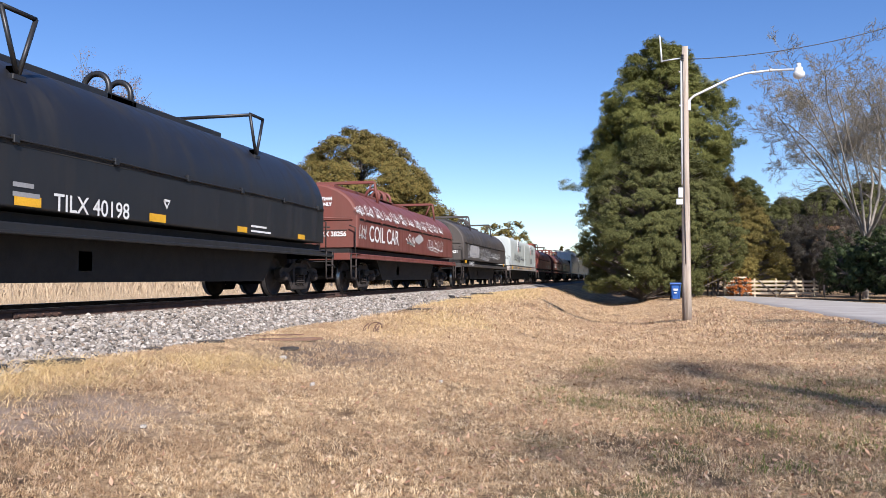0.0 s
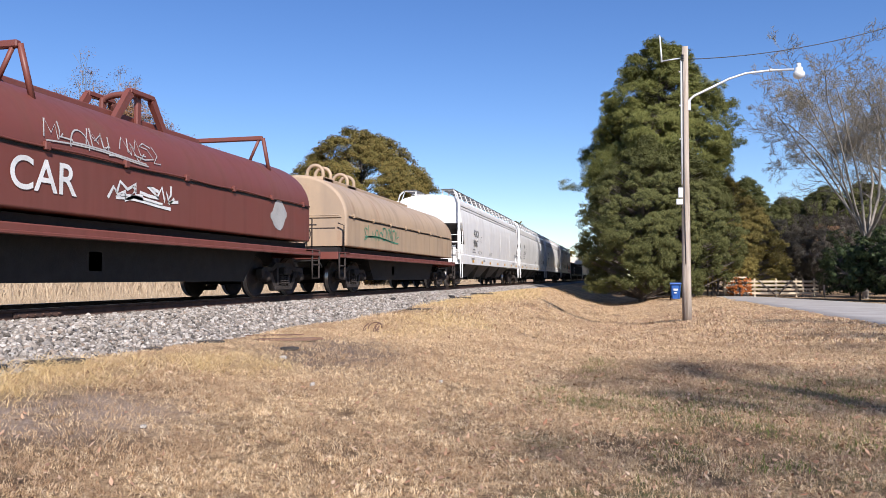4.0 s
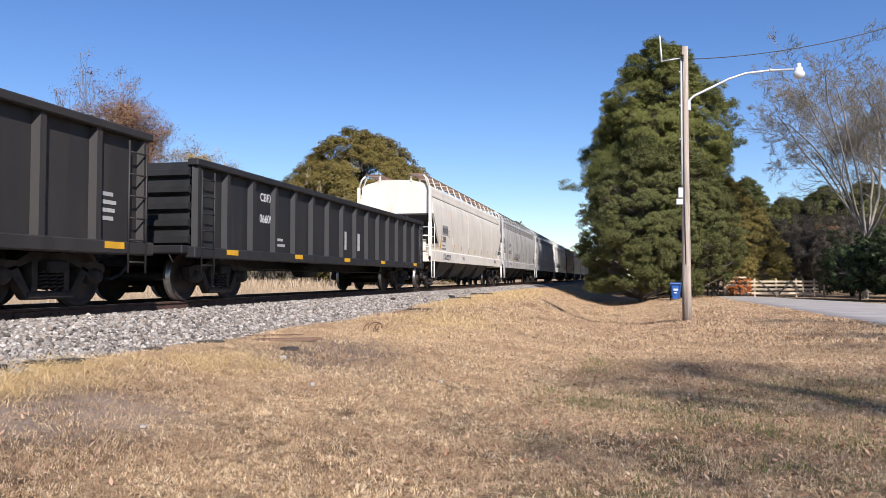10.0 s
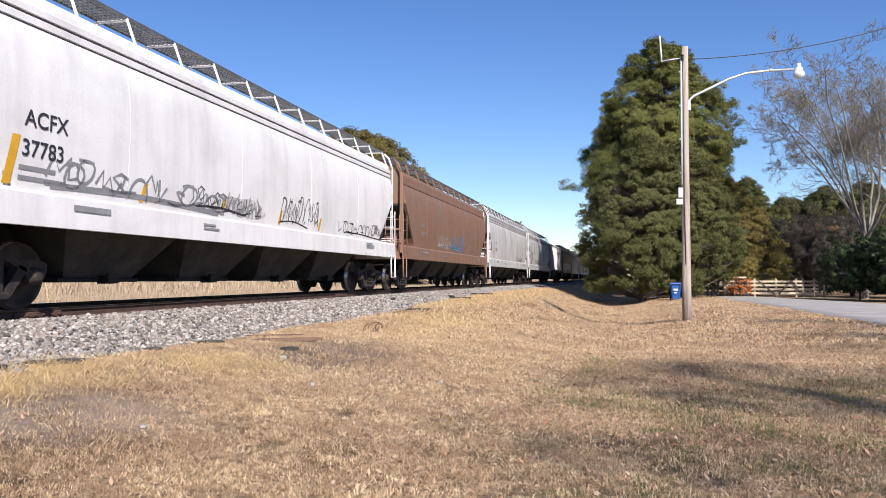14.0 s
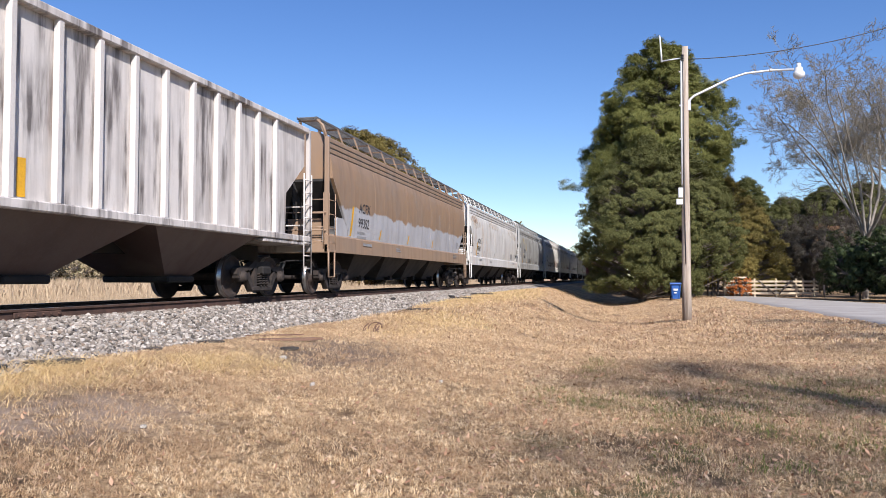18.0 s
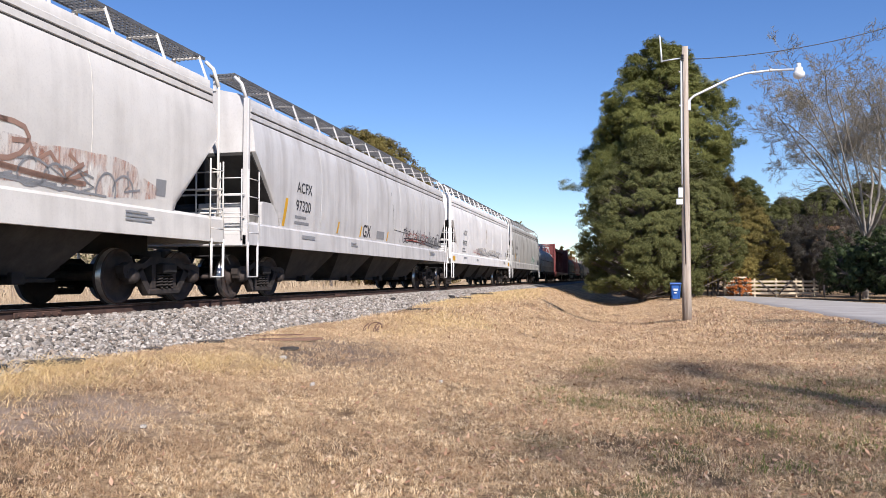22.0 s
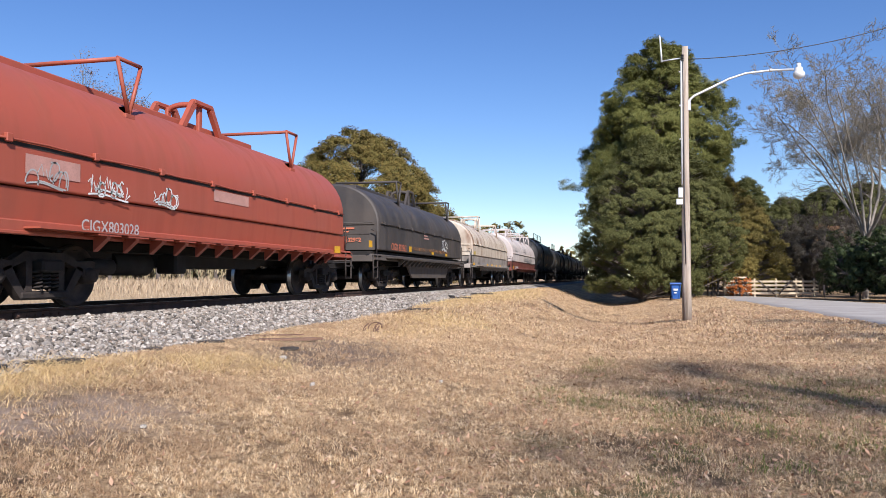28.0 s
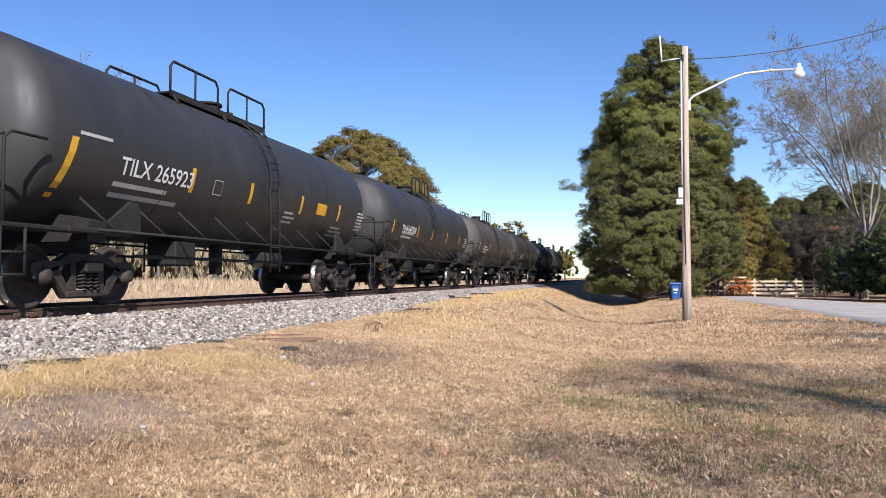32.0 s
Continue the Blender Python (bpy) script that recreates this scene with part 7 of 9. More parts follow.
    for s, yy in ((1, 0.0), (-1, L)):
        def Y(q):
            return yy + s * q
        m = Mesh()
        m.box(-0.3, 0.3, *sorted((Y(0.5), Y(3.6))), 0.78, 1.15, 0.02)
        m.prism([(-1.4, 0.95), (1.4, 0.95), (1.42, 1.25), (0.9, 1.35), (-0.9, 1.35), (-1.42, 1.25)], *sorted((Y(2.1), Y(2.5))))
        part("stub_sill", m, frame_mat, w)
        for q in (1, -1):
            m = Mesh()
            m.prism([(Y(2.4), 1.12), (Y(3.4), 1.12), (Y(3.38), 1.5), (Y(3.3), 1.6), (Y(3.16), 1.62), (Y(3.02), 1.52)], *sorted((q * 1.3, q * 1.36)), axis="x")
            m.box(*sorted((q * 1.2, q * 1.5)), *sorted((Y(1.6), Y(3.0))), 1.06, 1.14, 0.015)
            part("saddle", m, frame_mat, w)
            m = Mesh()
            m.tube([(q * 1.48, Y(0.45), 0.45), (q * 1.48, Y(0.45), 1.1)], 0.022, 5)
            m.tube([(q * 1.48, Y(0.85), 0.45), (q * 1.48, Y(0.85), 1.1)], 0.022, 5)
            for z in (0.47, 0.75):
                m.tube([(q * 1.48, Y(0.45), z), (q * 1.48, Y(0.85), z)], 0.02, 5)
            part("step", m, frame_mat, w)
            m = Mesh()
            m.tube([(q * 1.48, Y(0.48), 1.1), (q * 1.48, Y(0.48), 2.15), (q * 1.48, Y(0.6), 2.25), (q * 1.48, Y(1.2), 2.25)], 0.022, 6)
            part("grab_rail", m, frame_mat, w)
        m = Mesh()
        m.box(-1.5, 1.5, *sorted((Y(0.4), Y(1.6))), 1.06, 1.12, 0.01)
        m.box(-1.5, 1.5, *sorted((Y(0.38), Y(0.44))), 0.95, 1.12, 0.01)
        part("end_platform", m, frame_mat, w)
        m = Mesh()
        m.tube([(-1.48, Y(0.48), 2.2), (1.48, Y(0.48), 2.2)], 0.022, 6)
        m.tube([(-1.48, Y(0.48), 1.7), (1.48, Y(0.48), 1.7)], 0.018, 6)
        part("end_rail", m, frame_mat, w)
    brake_wheel(w, -0.5, 0.42, 1.7, frame_mat)
    m = Mesh()
    m.tube([(0.3, yc - 0.1, zc - R + 0.05), (0.3, yc - 0.1, 0.5)], 0.14, 10)
    m.tube([(0.6, yc + 1.2, 0.85), (0.6, yc + 2.2, 0.85)], 0.2, 10)
    m.box(0.2, 0.8, yc - 2.4, yc - 1.7, 0.65, 1.1, 0.03)
    for q in (0.9, 1.25):
        m.tube([(q, 3.4, 0.78), (q, L - 3.4, 0.78)], 0.022, 5)
    for y in np.arange(3.6, L - 3.4, 0.55):
        m.tube([(0.9, y, 0.78), (1.25, y, 0.78)], 0.012, 4)
    part("brake_gear", m, M_STEEL, w)
    bogie(w, 2.55), bogie(w, L - 2.2)
    return w
# ---- paints of the wagons ----
P_LIGHT = paint("clean_light_grey_paint", (0.74, 0.725, 0.69), streaks=0.16, grime=0.18, rough=0.35, dents=0.06)
P_WHITE = paint("chalky_white_paint", (0.8, 0.775, 0.735), streaks=0.22, grime=0.25, rough=0.45, dents=0.1)
P_GREY = paint("dirty_grey_paint", (0.5, 0.49, 0.455), smear=0.35, streaks=0.6, grime=0.4, rough=0.5, dents=0.22)
P_MID = paint("streaked_grey_paint", (0.38, 0.38, 0.355), smear=0.5, streaks=0.7, grime=0.35, rough=0.5, dents=0.15)
P_PALE = paint("pale_grey_paint", (0.58, 0.56, 0.53), streaks=0.45, grime=0.3, rough=0.45, dents=0.2)
P_CREAM = paint("cream_paint_with_rust_stains", (0.7, 0.65, 0.55), streaks=0.15, grime=0.2, rust=0.25, rust_col=(0.5, 0.27, 0.12), rough=0.45, dents=0.08)
P_RUSTGREY = paint("grey_paint_with_rust_stains", (0.6, 0.585, 0.545), streaks=0.4, grime=0.25, rust=0.35, rust_col=(0.42, 0.22, 0.09), rough=0.45, dents=0.2)
P_BROWNSIL = paint("brown_over_silver_paint", (0.27, 0.175, 0.105), streaks=0.4, grime=0.4, dents=0.25, band=(2.32, (0.4, 0.4, 0.41)))
P_BROWN2 = paint("dusty_tan_brown_paint", (0.29, 0.195, 0.125), streaks=0.4, grime=0.4, dents=0.0)
P_BROWN = paint("faded_brown_paint", (0.24, 0.13, 0.08), streaks=0.35, grime=0.35, rust=0.2, dents=0.12)
P_MKT = paint("peeling_white_paint", (0.62, 0.58, 0.54), streak=(0.05, 0.036, 0.032), runs=3.0, smear=0.85, streaks=0.5, grime=0.6, dirt=(0.4, 0.35, 0.31), rust=0.2, rust_col=(0.3, 0.2, 0.15), dents=0.1)
P_POST = paint("chalky_white_post_paint", (0.68, 0.64, 0.6), streaks=0.3, grime=0.25, dents=0.0)
P_BAY = paint("rusty_brown_bays", (0.075, 0.045, 0.038), streaks=0.3, grime=0.3, dents=0.05)
P_BLACK = paint("black_paint", (0.012, 0.0125, 0.014), streak=(0.03, 0.028, 0.026), streaks=0.3, grime=0.25, dirt=(0.028, 0.025, 0.022), rough=0.42, dents=0.05)
P_SOOT = paint("dusty_black_paint", (0.04, 0.035, 0.032), streak=(0.1, 0.085, 0.072), streaks=0.5, grime=0.6, dirt=(0.1, 0.078, 0.06), rough=0.55, dents=0.08)
P_CHAR = paint("charcoal_grey_paint", (0.062, 0.052, 0.045), streak=(0.14, 0.12, 0.1), streaks=0.4, grime=0.5, dirt=(0.13, 0.095, 0.07), rough=0.6, dents=0.1)
P_OXIDE = paint("oxide_brown_paint", (0.16, 0.045, 0.032), streak=(0.08, 0.03, 0.02), streaks=0.35, grime=0.3, dirt=(0.13, 0.07, 0.05), rough=0.5, dents=0.08)
P_RED = paint("faded_red_paint", (0.36, 0.085, 0.05), streak=(0.2, 0.06, 0.04), streaks=0.25, grime=0.2, dirt=(0.28, 0.11, 0.08), rough=0.45, dents=0.06)
P_RED2 = paint("orange_red_paint", (0.34, 0.075, 0.042), streak=(0.16, 0.05, 0.03), streaks=0.35, grime=0.3, dirt=(0.22, 0.09, 0.06), rough=0.5, dents=0.08)
P_MAROON = paint("maroon_paint", (0.17, 0.035, 0.032), streak=(0.09, 0.03, 0.03), streaks=0.35, grime=0.3, dirt=(0.15, 0.07, 0.06), rough=0.55, dents=0.0)
P_SILVER = paint("pale_silver_paint", (0.46, 0.5, 0.47), streak=(0.3, 0.3, 0.28), streaks=0.3, grime=0.2, rough=0.4, dents=0.05)
P_TAN = paint("tan_paint", (0.42, 0.3, 0.19), streaks=0.35, grime=0.35, rust=0.2, dents=0.08)
P_TANRUST = paint("cream_paint_with_heavy_rust", (0.6, 0.53, 0.42), streak=(0.19, 0.09, 0.045), runs=6.0, smear=0.8, streaks=0.5, grime=0.3, rust=0.4, rust_col=(0.16, 0.065, 0.03), dents=0.1)
P_COILWHITE = paint("dull_white_paint", (0.54, 0.52, 0.49), smear=0.3, streaks=0.4, grime=0.4, rough=0.5, dents=0.1)
P_PINKWHITE = paint("pinkish_white_paint", (0.56, 0.5, 0.465), streaks=0.4, grime=0.6, dirt=(0.33, 0.25, 0.21), rough=0.5, dents=0.12)
P_FRAMEW = paint("stained_white_frame_paint", (0.36, 0.32, 0.28), streaks=0.8, grime=0.95, dirt=(0.09, 0.075, 0.062), rust=0.35, rust_col=(0.12, 0.07, 0.05), dents=0.0)
P_TANK = paint("black_tank_paint", (0.026, 0.0255, 0.0255), streak=(0.045, 0.042, 0.039), streaks=0.06, grime=0.4, dirt=(0.045, 0.041, 0.038), rough=0.5, dents=0.02)
P_GOND = paint("brown_black_paint", (0.022, 0.019, 0.017), streak=(0.05, 0.041, 0.036), streaks=0.4, grime=0.35, dirt=(0.048, 0.039, 0.032), rough=0.6, dents=0.1)
P_GOND2 = paint("black_gondola_paint", (0.013, 0.013, 0.0135), streak=(0.035, 0.031, 0.027), streaks=0.35, grime=0.3, dirt=(0.03, 0.026, 0.022), rough=0.55, dents=0.1)
G_TEAL = plain("teal_spray_paint", (0.02, 0.2, 0.17), 0.6)
G_PINK = plain("pink_spray_paint", (0.6, 0.16, 0.3), 0.6)
G_ORANGE = plain("orange_spray_paint", (0.5, 0.16, 0.05), 0.6)
G_BLUE = plain("blue_spray_paint", (0.08, 0.25, 0.5), 0.6)
G_BLACK = plain("black_spray_paint", (0.035, 0.03, 0.035), 0.6)
G_BROWN = plain("brown_spray_paint", (0.25, 0.17, 0.1), 0.7)
G_GREEN = plain("green_spray_paint", (0.08, 0.3, 0.18), 0.6)
G_RED = plain("red_spray_paint", (0.4, 0.06, 0.04), 0.6)

G_PINKHAZE = plain("pale_pink_spray_paint", (0.55, 0.36, 0.42), 0.6)
G_SLATE = plain("slate_spray_paint", (0.09, 0.09, 0.12), 0.6)
G_SEAFOAM = plain("pale_teal_spray_paint", (0.22, 0.42, 0.4), 0.6)
G_RUST = plain("faded_rust_spray_paint", (0.36, 0.22, 0.16), 0.7)
G_SALMON = plain("salmon_lettering", (0.55, 0.17, 0.09), 0.6)
M_NAVY = plain("navy_badge_paint", (0.03, 0.035, 0.09), 0.5)
M_FADED = plain("faded_white_lettering", (0.42, 0.41, 0.39), 0.7)
M_SMUDGE = stain("grey_smudge", (0.34, 0.33, 0.31), 0.4)
M_PATCH = plain("grey_repaint_patch", (0.3, 0.3, 0.3), 0.6)
M_RUSTMARK = stain("rust_stain", (0.3, 0.14, 0.05), 0.5)
M_RUSTHAZE = stain("pale_rust_stain", (0.55, 0.44, 0.32), 0.3)
M_FILM = stain("thin_brown_spray_film", (0.42, 0.3, 0.2), 0.35)
M_PINKFILM = stain("thin_rosy_spray_film", (0.5, 0.27, 0.19), 0.3)
M_YPAINT = plain("old_yellow_paint", (0.5, 0.36, 0.06), 0.6)
M_PINKISH = plain("pale_pink_stencil_patch", (0.5, 0.27, 0.22), 0.7)
M_CHARLET = surface("worn_black_lettering", (0.06, 0.05, 0.055), (0.2, 0.18, 0.18), 9, 0.7)
# lighter bay tone, again dust with the underside shade painted in
M_BAYL = surface("dusty_shade_darkened_bays", (0.05, 0.045, 0.04), (0.11, 0.1, 0.09), 2.0, 0.85, 0.0, 0.1, 30)
M_RUSTGRATE = surface("rusty_grating", (0.2, 0.12, 0.09), (0.3, 0.2, 0.15), 5, 0.8, 0.1, 0.1)
P_GREY2 = paint("dented_grey_paint", (0.55, 0.54, 0.505), band=(2.06, (0.4, 0.393, 0.375)), smear=0.3, streaks=0.6, grime=0.45, rough=0.5, dents=0.35)
P_PALE2 = paint("pale_streaked_paint", (0.55, 0.535, 0.505), streaks=0.55, grime=0.35, rough=0.45, dents=0.25)
P_WHITE2 = paint("off_white_paint", (0.67, 0.635, 0.57), streaks=0.25, grime=0.3, rough=0.5, dents=0.1)

TRAIN = []


def place(w, front):
    TRAIN.append((w, front))
    return w


IR = (("vee", 0.06), ("loop", 0.5), ("vee", 0.94))
IRB = (("bar", 0.14), ("loop", 0.34), ("bar", 0.86))
IRY = (("vee", 0.32), ("yoke", 0.57), ("vee", 0.83))


# ---- the train, from its front ----
SILL = lambda z: 1.575
CS = coil_side


def sill_print(w, L, mat=None):
    marks(w, L, [("b", 3.1, 1.42, 1.1, 1, mat or M_GREY, 0.1, 0.08), ("b", L - 3.4, 1.45, 0.8, 3, M_GREY, 0.06, 0.03), ("b", 6.4, 1.4, 0.6, 2, M_GREY, 0.07, 0.035)], SILL)


def hop_marks(w, L, owner, number, y, size, za, zb, rows=()):
    marks(w, L, [("t", owner, size, y, za, M_BLACK), ("t", number, size, y - 0.03, zb, M_BLACK), ("b", y - 0.05, zb - 0.12, 0.9, 2, M_GREY, 0.13, 0.06), ("p", L - 2.6, L - 2.32, 1.75, 2.02, M_GREY)] + list(rows), hop_side)
    sill_print(w, L)


w = place(coil_wagon("coil_wagon", 17.0, 3.5, P_BLACK, P_BLACK, "glossy black coil steel wagon with a long arched hood", irons=(("vee", 0.35), ("loop", 0.57), ("vee", 0.8)), lead=0.4), 2.1)
marks(w, 17, [("t", "TILX 40198", 0.33, 6.5, 1.32, M_WHITE), ("y", 0.45, 1.33, (5.83, 8.6), 0.13), ("y", 0.4, 1.33, (11.45, 14.3), 0.11), ("b", 5.8, 1.62, 0.5, 2, M_GREY), ("b", 5.1, 1.5, 0.55, 2, M_GREY), ("b", 12.0, 1.5, 1.0, 2, M_WHITE, 0.1, 0.04), ("s", [(8.99, 1.7), (9.15, 1.7), (9.07, 1.58), (8.99, 1.7)], 0.05, M_WHITE)], CS(3.5))
end_letters(w, "TILX 40198", 0.2, -0.7, 1.5, 1.0, M_WHITE)
w = place(coil_wagon("coil_wagon", 15.05, 3.18, P_OXIDE, P_OXIDE, "oxide-brown coil steel wagon with white graffiti", irons=(("bar", 0.26), ("loop", 0.5), ("loop", 0.56), ("bar", 0.86)), lead=0.4), 19.1)
rows = [("t", "COIL CAR", 0.68, 2.42, 1.52, M_WHITE), ("g", 1.5, 2.2, 1.55, 2.0, M_WHITE, 2, 0.04, 1), ("g", 6.4, 7.6, 1.55, 1.95, M_WHITE, 3, 0.07, 2), ("q", 8.2, 1.85, 0.5, 0.18, M_FADED, 3), ("g", 9.3, 12.0, 1.45, 1.95, M_WHITE, 6, 0.03, 4)]
for k in range(12):
    rows.append(("g", 1.3 + 0.92 * k, 2.05 + 0.92 * k, 2.24, 2.6, M_WHITE, 3, 0.035, 40 + k))
marks(w, 15, rows, CS(3.18))
end_letters(w, "FOR USE ON WFRX 382444", 0.13, -0.85, 2.66, 1.03, M_WHITE)
end_letters(w, "THRU WFRX 382575 ONLY", 0.13, -0.85, 2.5, 1.03, M_WHITE)
end_letters(w, "WFRX 38256", 0.19, 0.1, 1.62, 1.02, M_WHITE)
w = place(coil_wagon("coil_wagon", 15.75, 3.27, P_SOOT, P_SOOT, "dusty black coil steel wagon with faded graffiti", irons=(("bar", 0.29), ("loop", 0.54), ("bar", 0.77)), lead=0.4), 34.15)
marks(w, 15.75, [("t", "LW 495421", 0.28, 2.64, 1.05, M_WHITE), ("q", 4.2, 1.75, 1.6, 0.3, M_FADED, 5), ("g", 2.2, 8.8, 1.4, 2.08, M_GREY, 12, 0.06, 6), ("g", 5.0, 8.6, 1.4, 2.0, M_FADED, 7, 0.05, 7), ("g", 8.9, 12.4, 1.5, 1.9, M_WHITE, 8, 0.035, 8), ("y", 0.5, 1.14, (1.6, 13.6), 0.14)], CS(3.27))
end_letters(w, "LW 495421", 0.2, 0.25, 1.62, 1.02, M_WHITE)
end_bars(w, -0.4, 2.75, 0.9, 2, 1.03, M_WHITE)
w = place(coil_wagon("coil_wagon", 17.8, 3.27, P_SILVER, P_FRAMEW, "pale silver coil steel wagon with two square hoods", 2, 6.0, (("ring", 0.1), ("ring", 0.4), ("ring", 0.6), ("ring", 0.9)), ridge=False, lead=0.4), 49.9)
S4 = coil_side(3.27, 6.0)
for y0, k in ((4.93, 1.0), (12.7, 0.95)):
    # a shield: white rim, navy head with two pale bars, red pales below
    shield = [(0.0, 0.4), (0.1, 0.36), (0.22, 0.4), (0.36, 0.48), (0.5, 0.4), (0.62, 0.36), (0.72, 0.4), (0.68, 0.02), (0.66, -0.22), (0.54, -0.36), (0.36, -0.44), (0.18, -0.36), (0.06, -0.22), (0.04, 0.02)]
    yb, zb = y0, 2.62
    head = [(0.04, 0.06)] + [(a * 0.92 + 0.03, b - 0.03) for a, b in shield[:7]] + [(0.68, 0.06)]
    part("badge_rim", Mesh().prism([(yb + a, zb + b) for a, b in shield], 1.44, 1.513, "x"), M_WHITE, w, "white shield-shaped badge")
    part("badge_head", Mesh().prism([(yb + a, zb + b) for a, b in head], 1.5, 1.517, "x"), M_NAVY, w, "navy head of the badge")
    for q in range(2):
        part("badge_bar", patch(Mesh(), yb + 0.14, yb + 0.58, zb + 0.26 - 0.13 * q, zb + 0.33 - 0.13 * q, lambda z: 1.517, 0.003, 0, 1), M_WHITE, w)
    for q in range(5):
        c = 0.12 + 0.12 * q
        part("badge_stripe", patch(Mesh(), yb + c - 0.032, yb + c + 0.032, zb - 0.38 + 0.7 * abs(c - 0.36) ** 1.3, zb + 0.04, lambda z: 1.513, 0.003, 0, 1), G_RED, w)
    marks(w, 17.8, [("t", "BUILDING", 0.24, y0 + 0.86, 2.62, M_BLACK), ("t", "AMERICA", 0.24, y0 + 0.86, 2.37, M_BLACK)], S4)
marks(w, 17.8, [("g", 3.1, 5.2, 1.6, 2.2, G_BLACK, 9, 0.03, 11), ("g", 6.25, 8.7, 1.66, 2.1, G_BLACK, 7, 0.035, 12), ("p", 5.42, 5.95, 1.55, 2.0, M_BLACK), ("p", 12.95, 13.6, 1.55, 2.0, M_BLACK), ("g", 9.2, 9.6, 1.8, 1.95, G_BLACK, 2, 0.02, 13)], S4)
marks(w, 17.8, [("t", "UP 211170", 0.24, 3.2, 1.05, M_BLACK), ("y", 0.5, 1.04, (2.02,), 0.22), ("y", 0.52, 1.1, (5.2, 7.75, 10.2, 12.7), 0.11), ("g", 5.5, 7.0, 1.04, 1.2, G_BLACK, 6, 0.02, 14)], CS(3.27))
end_letters(w, "UP 211170", 0.2, 0.2, 1.5, 1.03, M_BLACK)
w = place(coil_wagon("coil_wagon", 14.7, 3.23, P_RED, P_OXIDE, "faded red coil steel wagon with an arched hood", irons=(("bar", 0.3), ("yoke", 0.55), ("bar", 0.9)), lead=0.4), 67.7)
marks(w, 14.7, [("t", "AOKX 11888", 0.26, 2.3, 1.06, M_BLACK), ("y", 0.45, 1.1, (1.4, 5.5, 9.5, 13.0), 0.09), ("b", 9.0, 1.6, 0.4, 1, M_WHITE), ("b", 11.2, 1.65, 0.3, 2, M_WHITE)], CS(3.23))
end_letters(w, "AOKX 11888", 0.2, -0.1, 1.5, 1.02, M_WHITE)
end_bars(w, 0.0, 2.75, 0.7, 3, 1.03, M_FADED)
w = place(coil_wagon("coil_wagon", 15.0, 3.2, P_OXIDE, P_OXIDE, "oxide-brown coil steel wagon with large white lettering", irons=(("bar", 0.33), ("yoke", 0.6), ("bar", 0.88)), lead=0.4), 82.4)
marks(w, 15, [("t", "COIL CAR", 0.6, 3.1, 1.55, M_WHITE), ("g", 6.4, 8.3, 1.6, 1.95, M_WHITE, 4, 0.07, 15), ("g", 5.2, 7.8, 2.22, 2.6, M_FADED, 6, 0.03, 16), ("q", 12.2, 1.8, 0.42, 0.28, M_FADED, 17), ("g", 2.3, 3.1, 1.6, 1.9, G_BLUE, 3, 0.04, 18)], CS(3.2))
end_bars(w, -0.9, 2.55, 1.6, 2, 1.03, M_WHITE)
end_letters(w, "SF 534578", 0.22, -0.2, 1.55, 1.02, M_WHITE)
w = place(coil_wagon("coil_wagon", 15.8, 3.3, P_TAN, P_OXIDE, "tan coil steel wagon with a plain hood", irons=(("loop", 0.15), ("loop", 0.3)), lead=0.4), 97.4)
marks(w, 15.8, [("g", 2.9, 6.4, 1.55, 2.05, G_GREEN, 6, 0.05, 20)], CS(3.3))
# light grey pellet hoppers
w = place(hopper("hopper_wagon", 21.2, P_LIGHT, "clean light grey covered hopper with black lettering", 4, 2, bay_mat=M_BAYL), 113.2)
hop_marks(w, 21.2, "AOKX", "90067", 3.67, 0.5, 2.5, 2.0, [("o", 5.66, 2.28, 0.26, 0.28, M_BLACK), ("q", 9.0, 1.75, 0.6, 0.1, M_SMUDGE, 21), ("q", 5.6, 1.75, 0.5, 0.12, M_SMUDGE, 22)])
marks(w, 21.2, [("y", 0.47, 1.19, (3.3, 5.83, 8.36, 11.1, 13.85, 16.8, 19.2), 0.11)], SILL)
w = place(hopper("hopper_wagon", 19.6, P_LIGHT, "clean light grey covered hopper with yellow sill marks", 4, 1, bay_mat=M_BAYL), 134.4)
hop_marks(w, 19.6, "FPAX", "218170", 2.68, 0.36, 2.67, 2.2, [("o", 4.1, 2.38, 0.26, 0.28, M_BLACK), ("b", 10.5, 1.8, 1.2, 3, M_SMUDGE), ("b", 16.0, 2.3, 0.5, 5, M_SMUDGE)])
marks(w, 19.6, [("y", 0.47, 1.18, (1.6, 4.22, 7.0, 9.7, 12.3, 15.1, 17.6), 0.11)], SILL)
w = place(hopper("hopper_wagon", 19.8, P_LIGHT, "clean light grey covered hopper, lightly scuffed", 4, 1, bay_mat=M_BAYL), 154.0)
hop_marks(w, 19.8, "FPAX", "215397", 2.72, 0.38, 2.68, 2.19, [("o", 4.3, 2.38, 0.26, 0.28, M_BLACK), ("c", 2.3, 2.2), ("v", (4.6, 7.0, 9.5, 12.0, 14.5))])
w = place(hopper("hopper_wagon", 18.6, P_PALE, "light grey covered hopper with colourful graffiti", 4, 2, bay_mat=M_BAYS), 173.8)
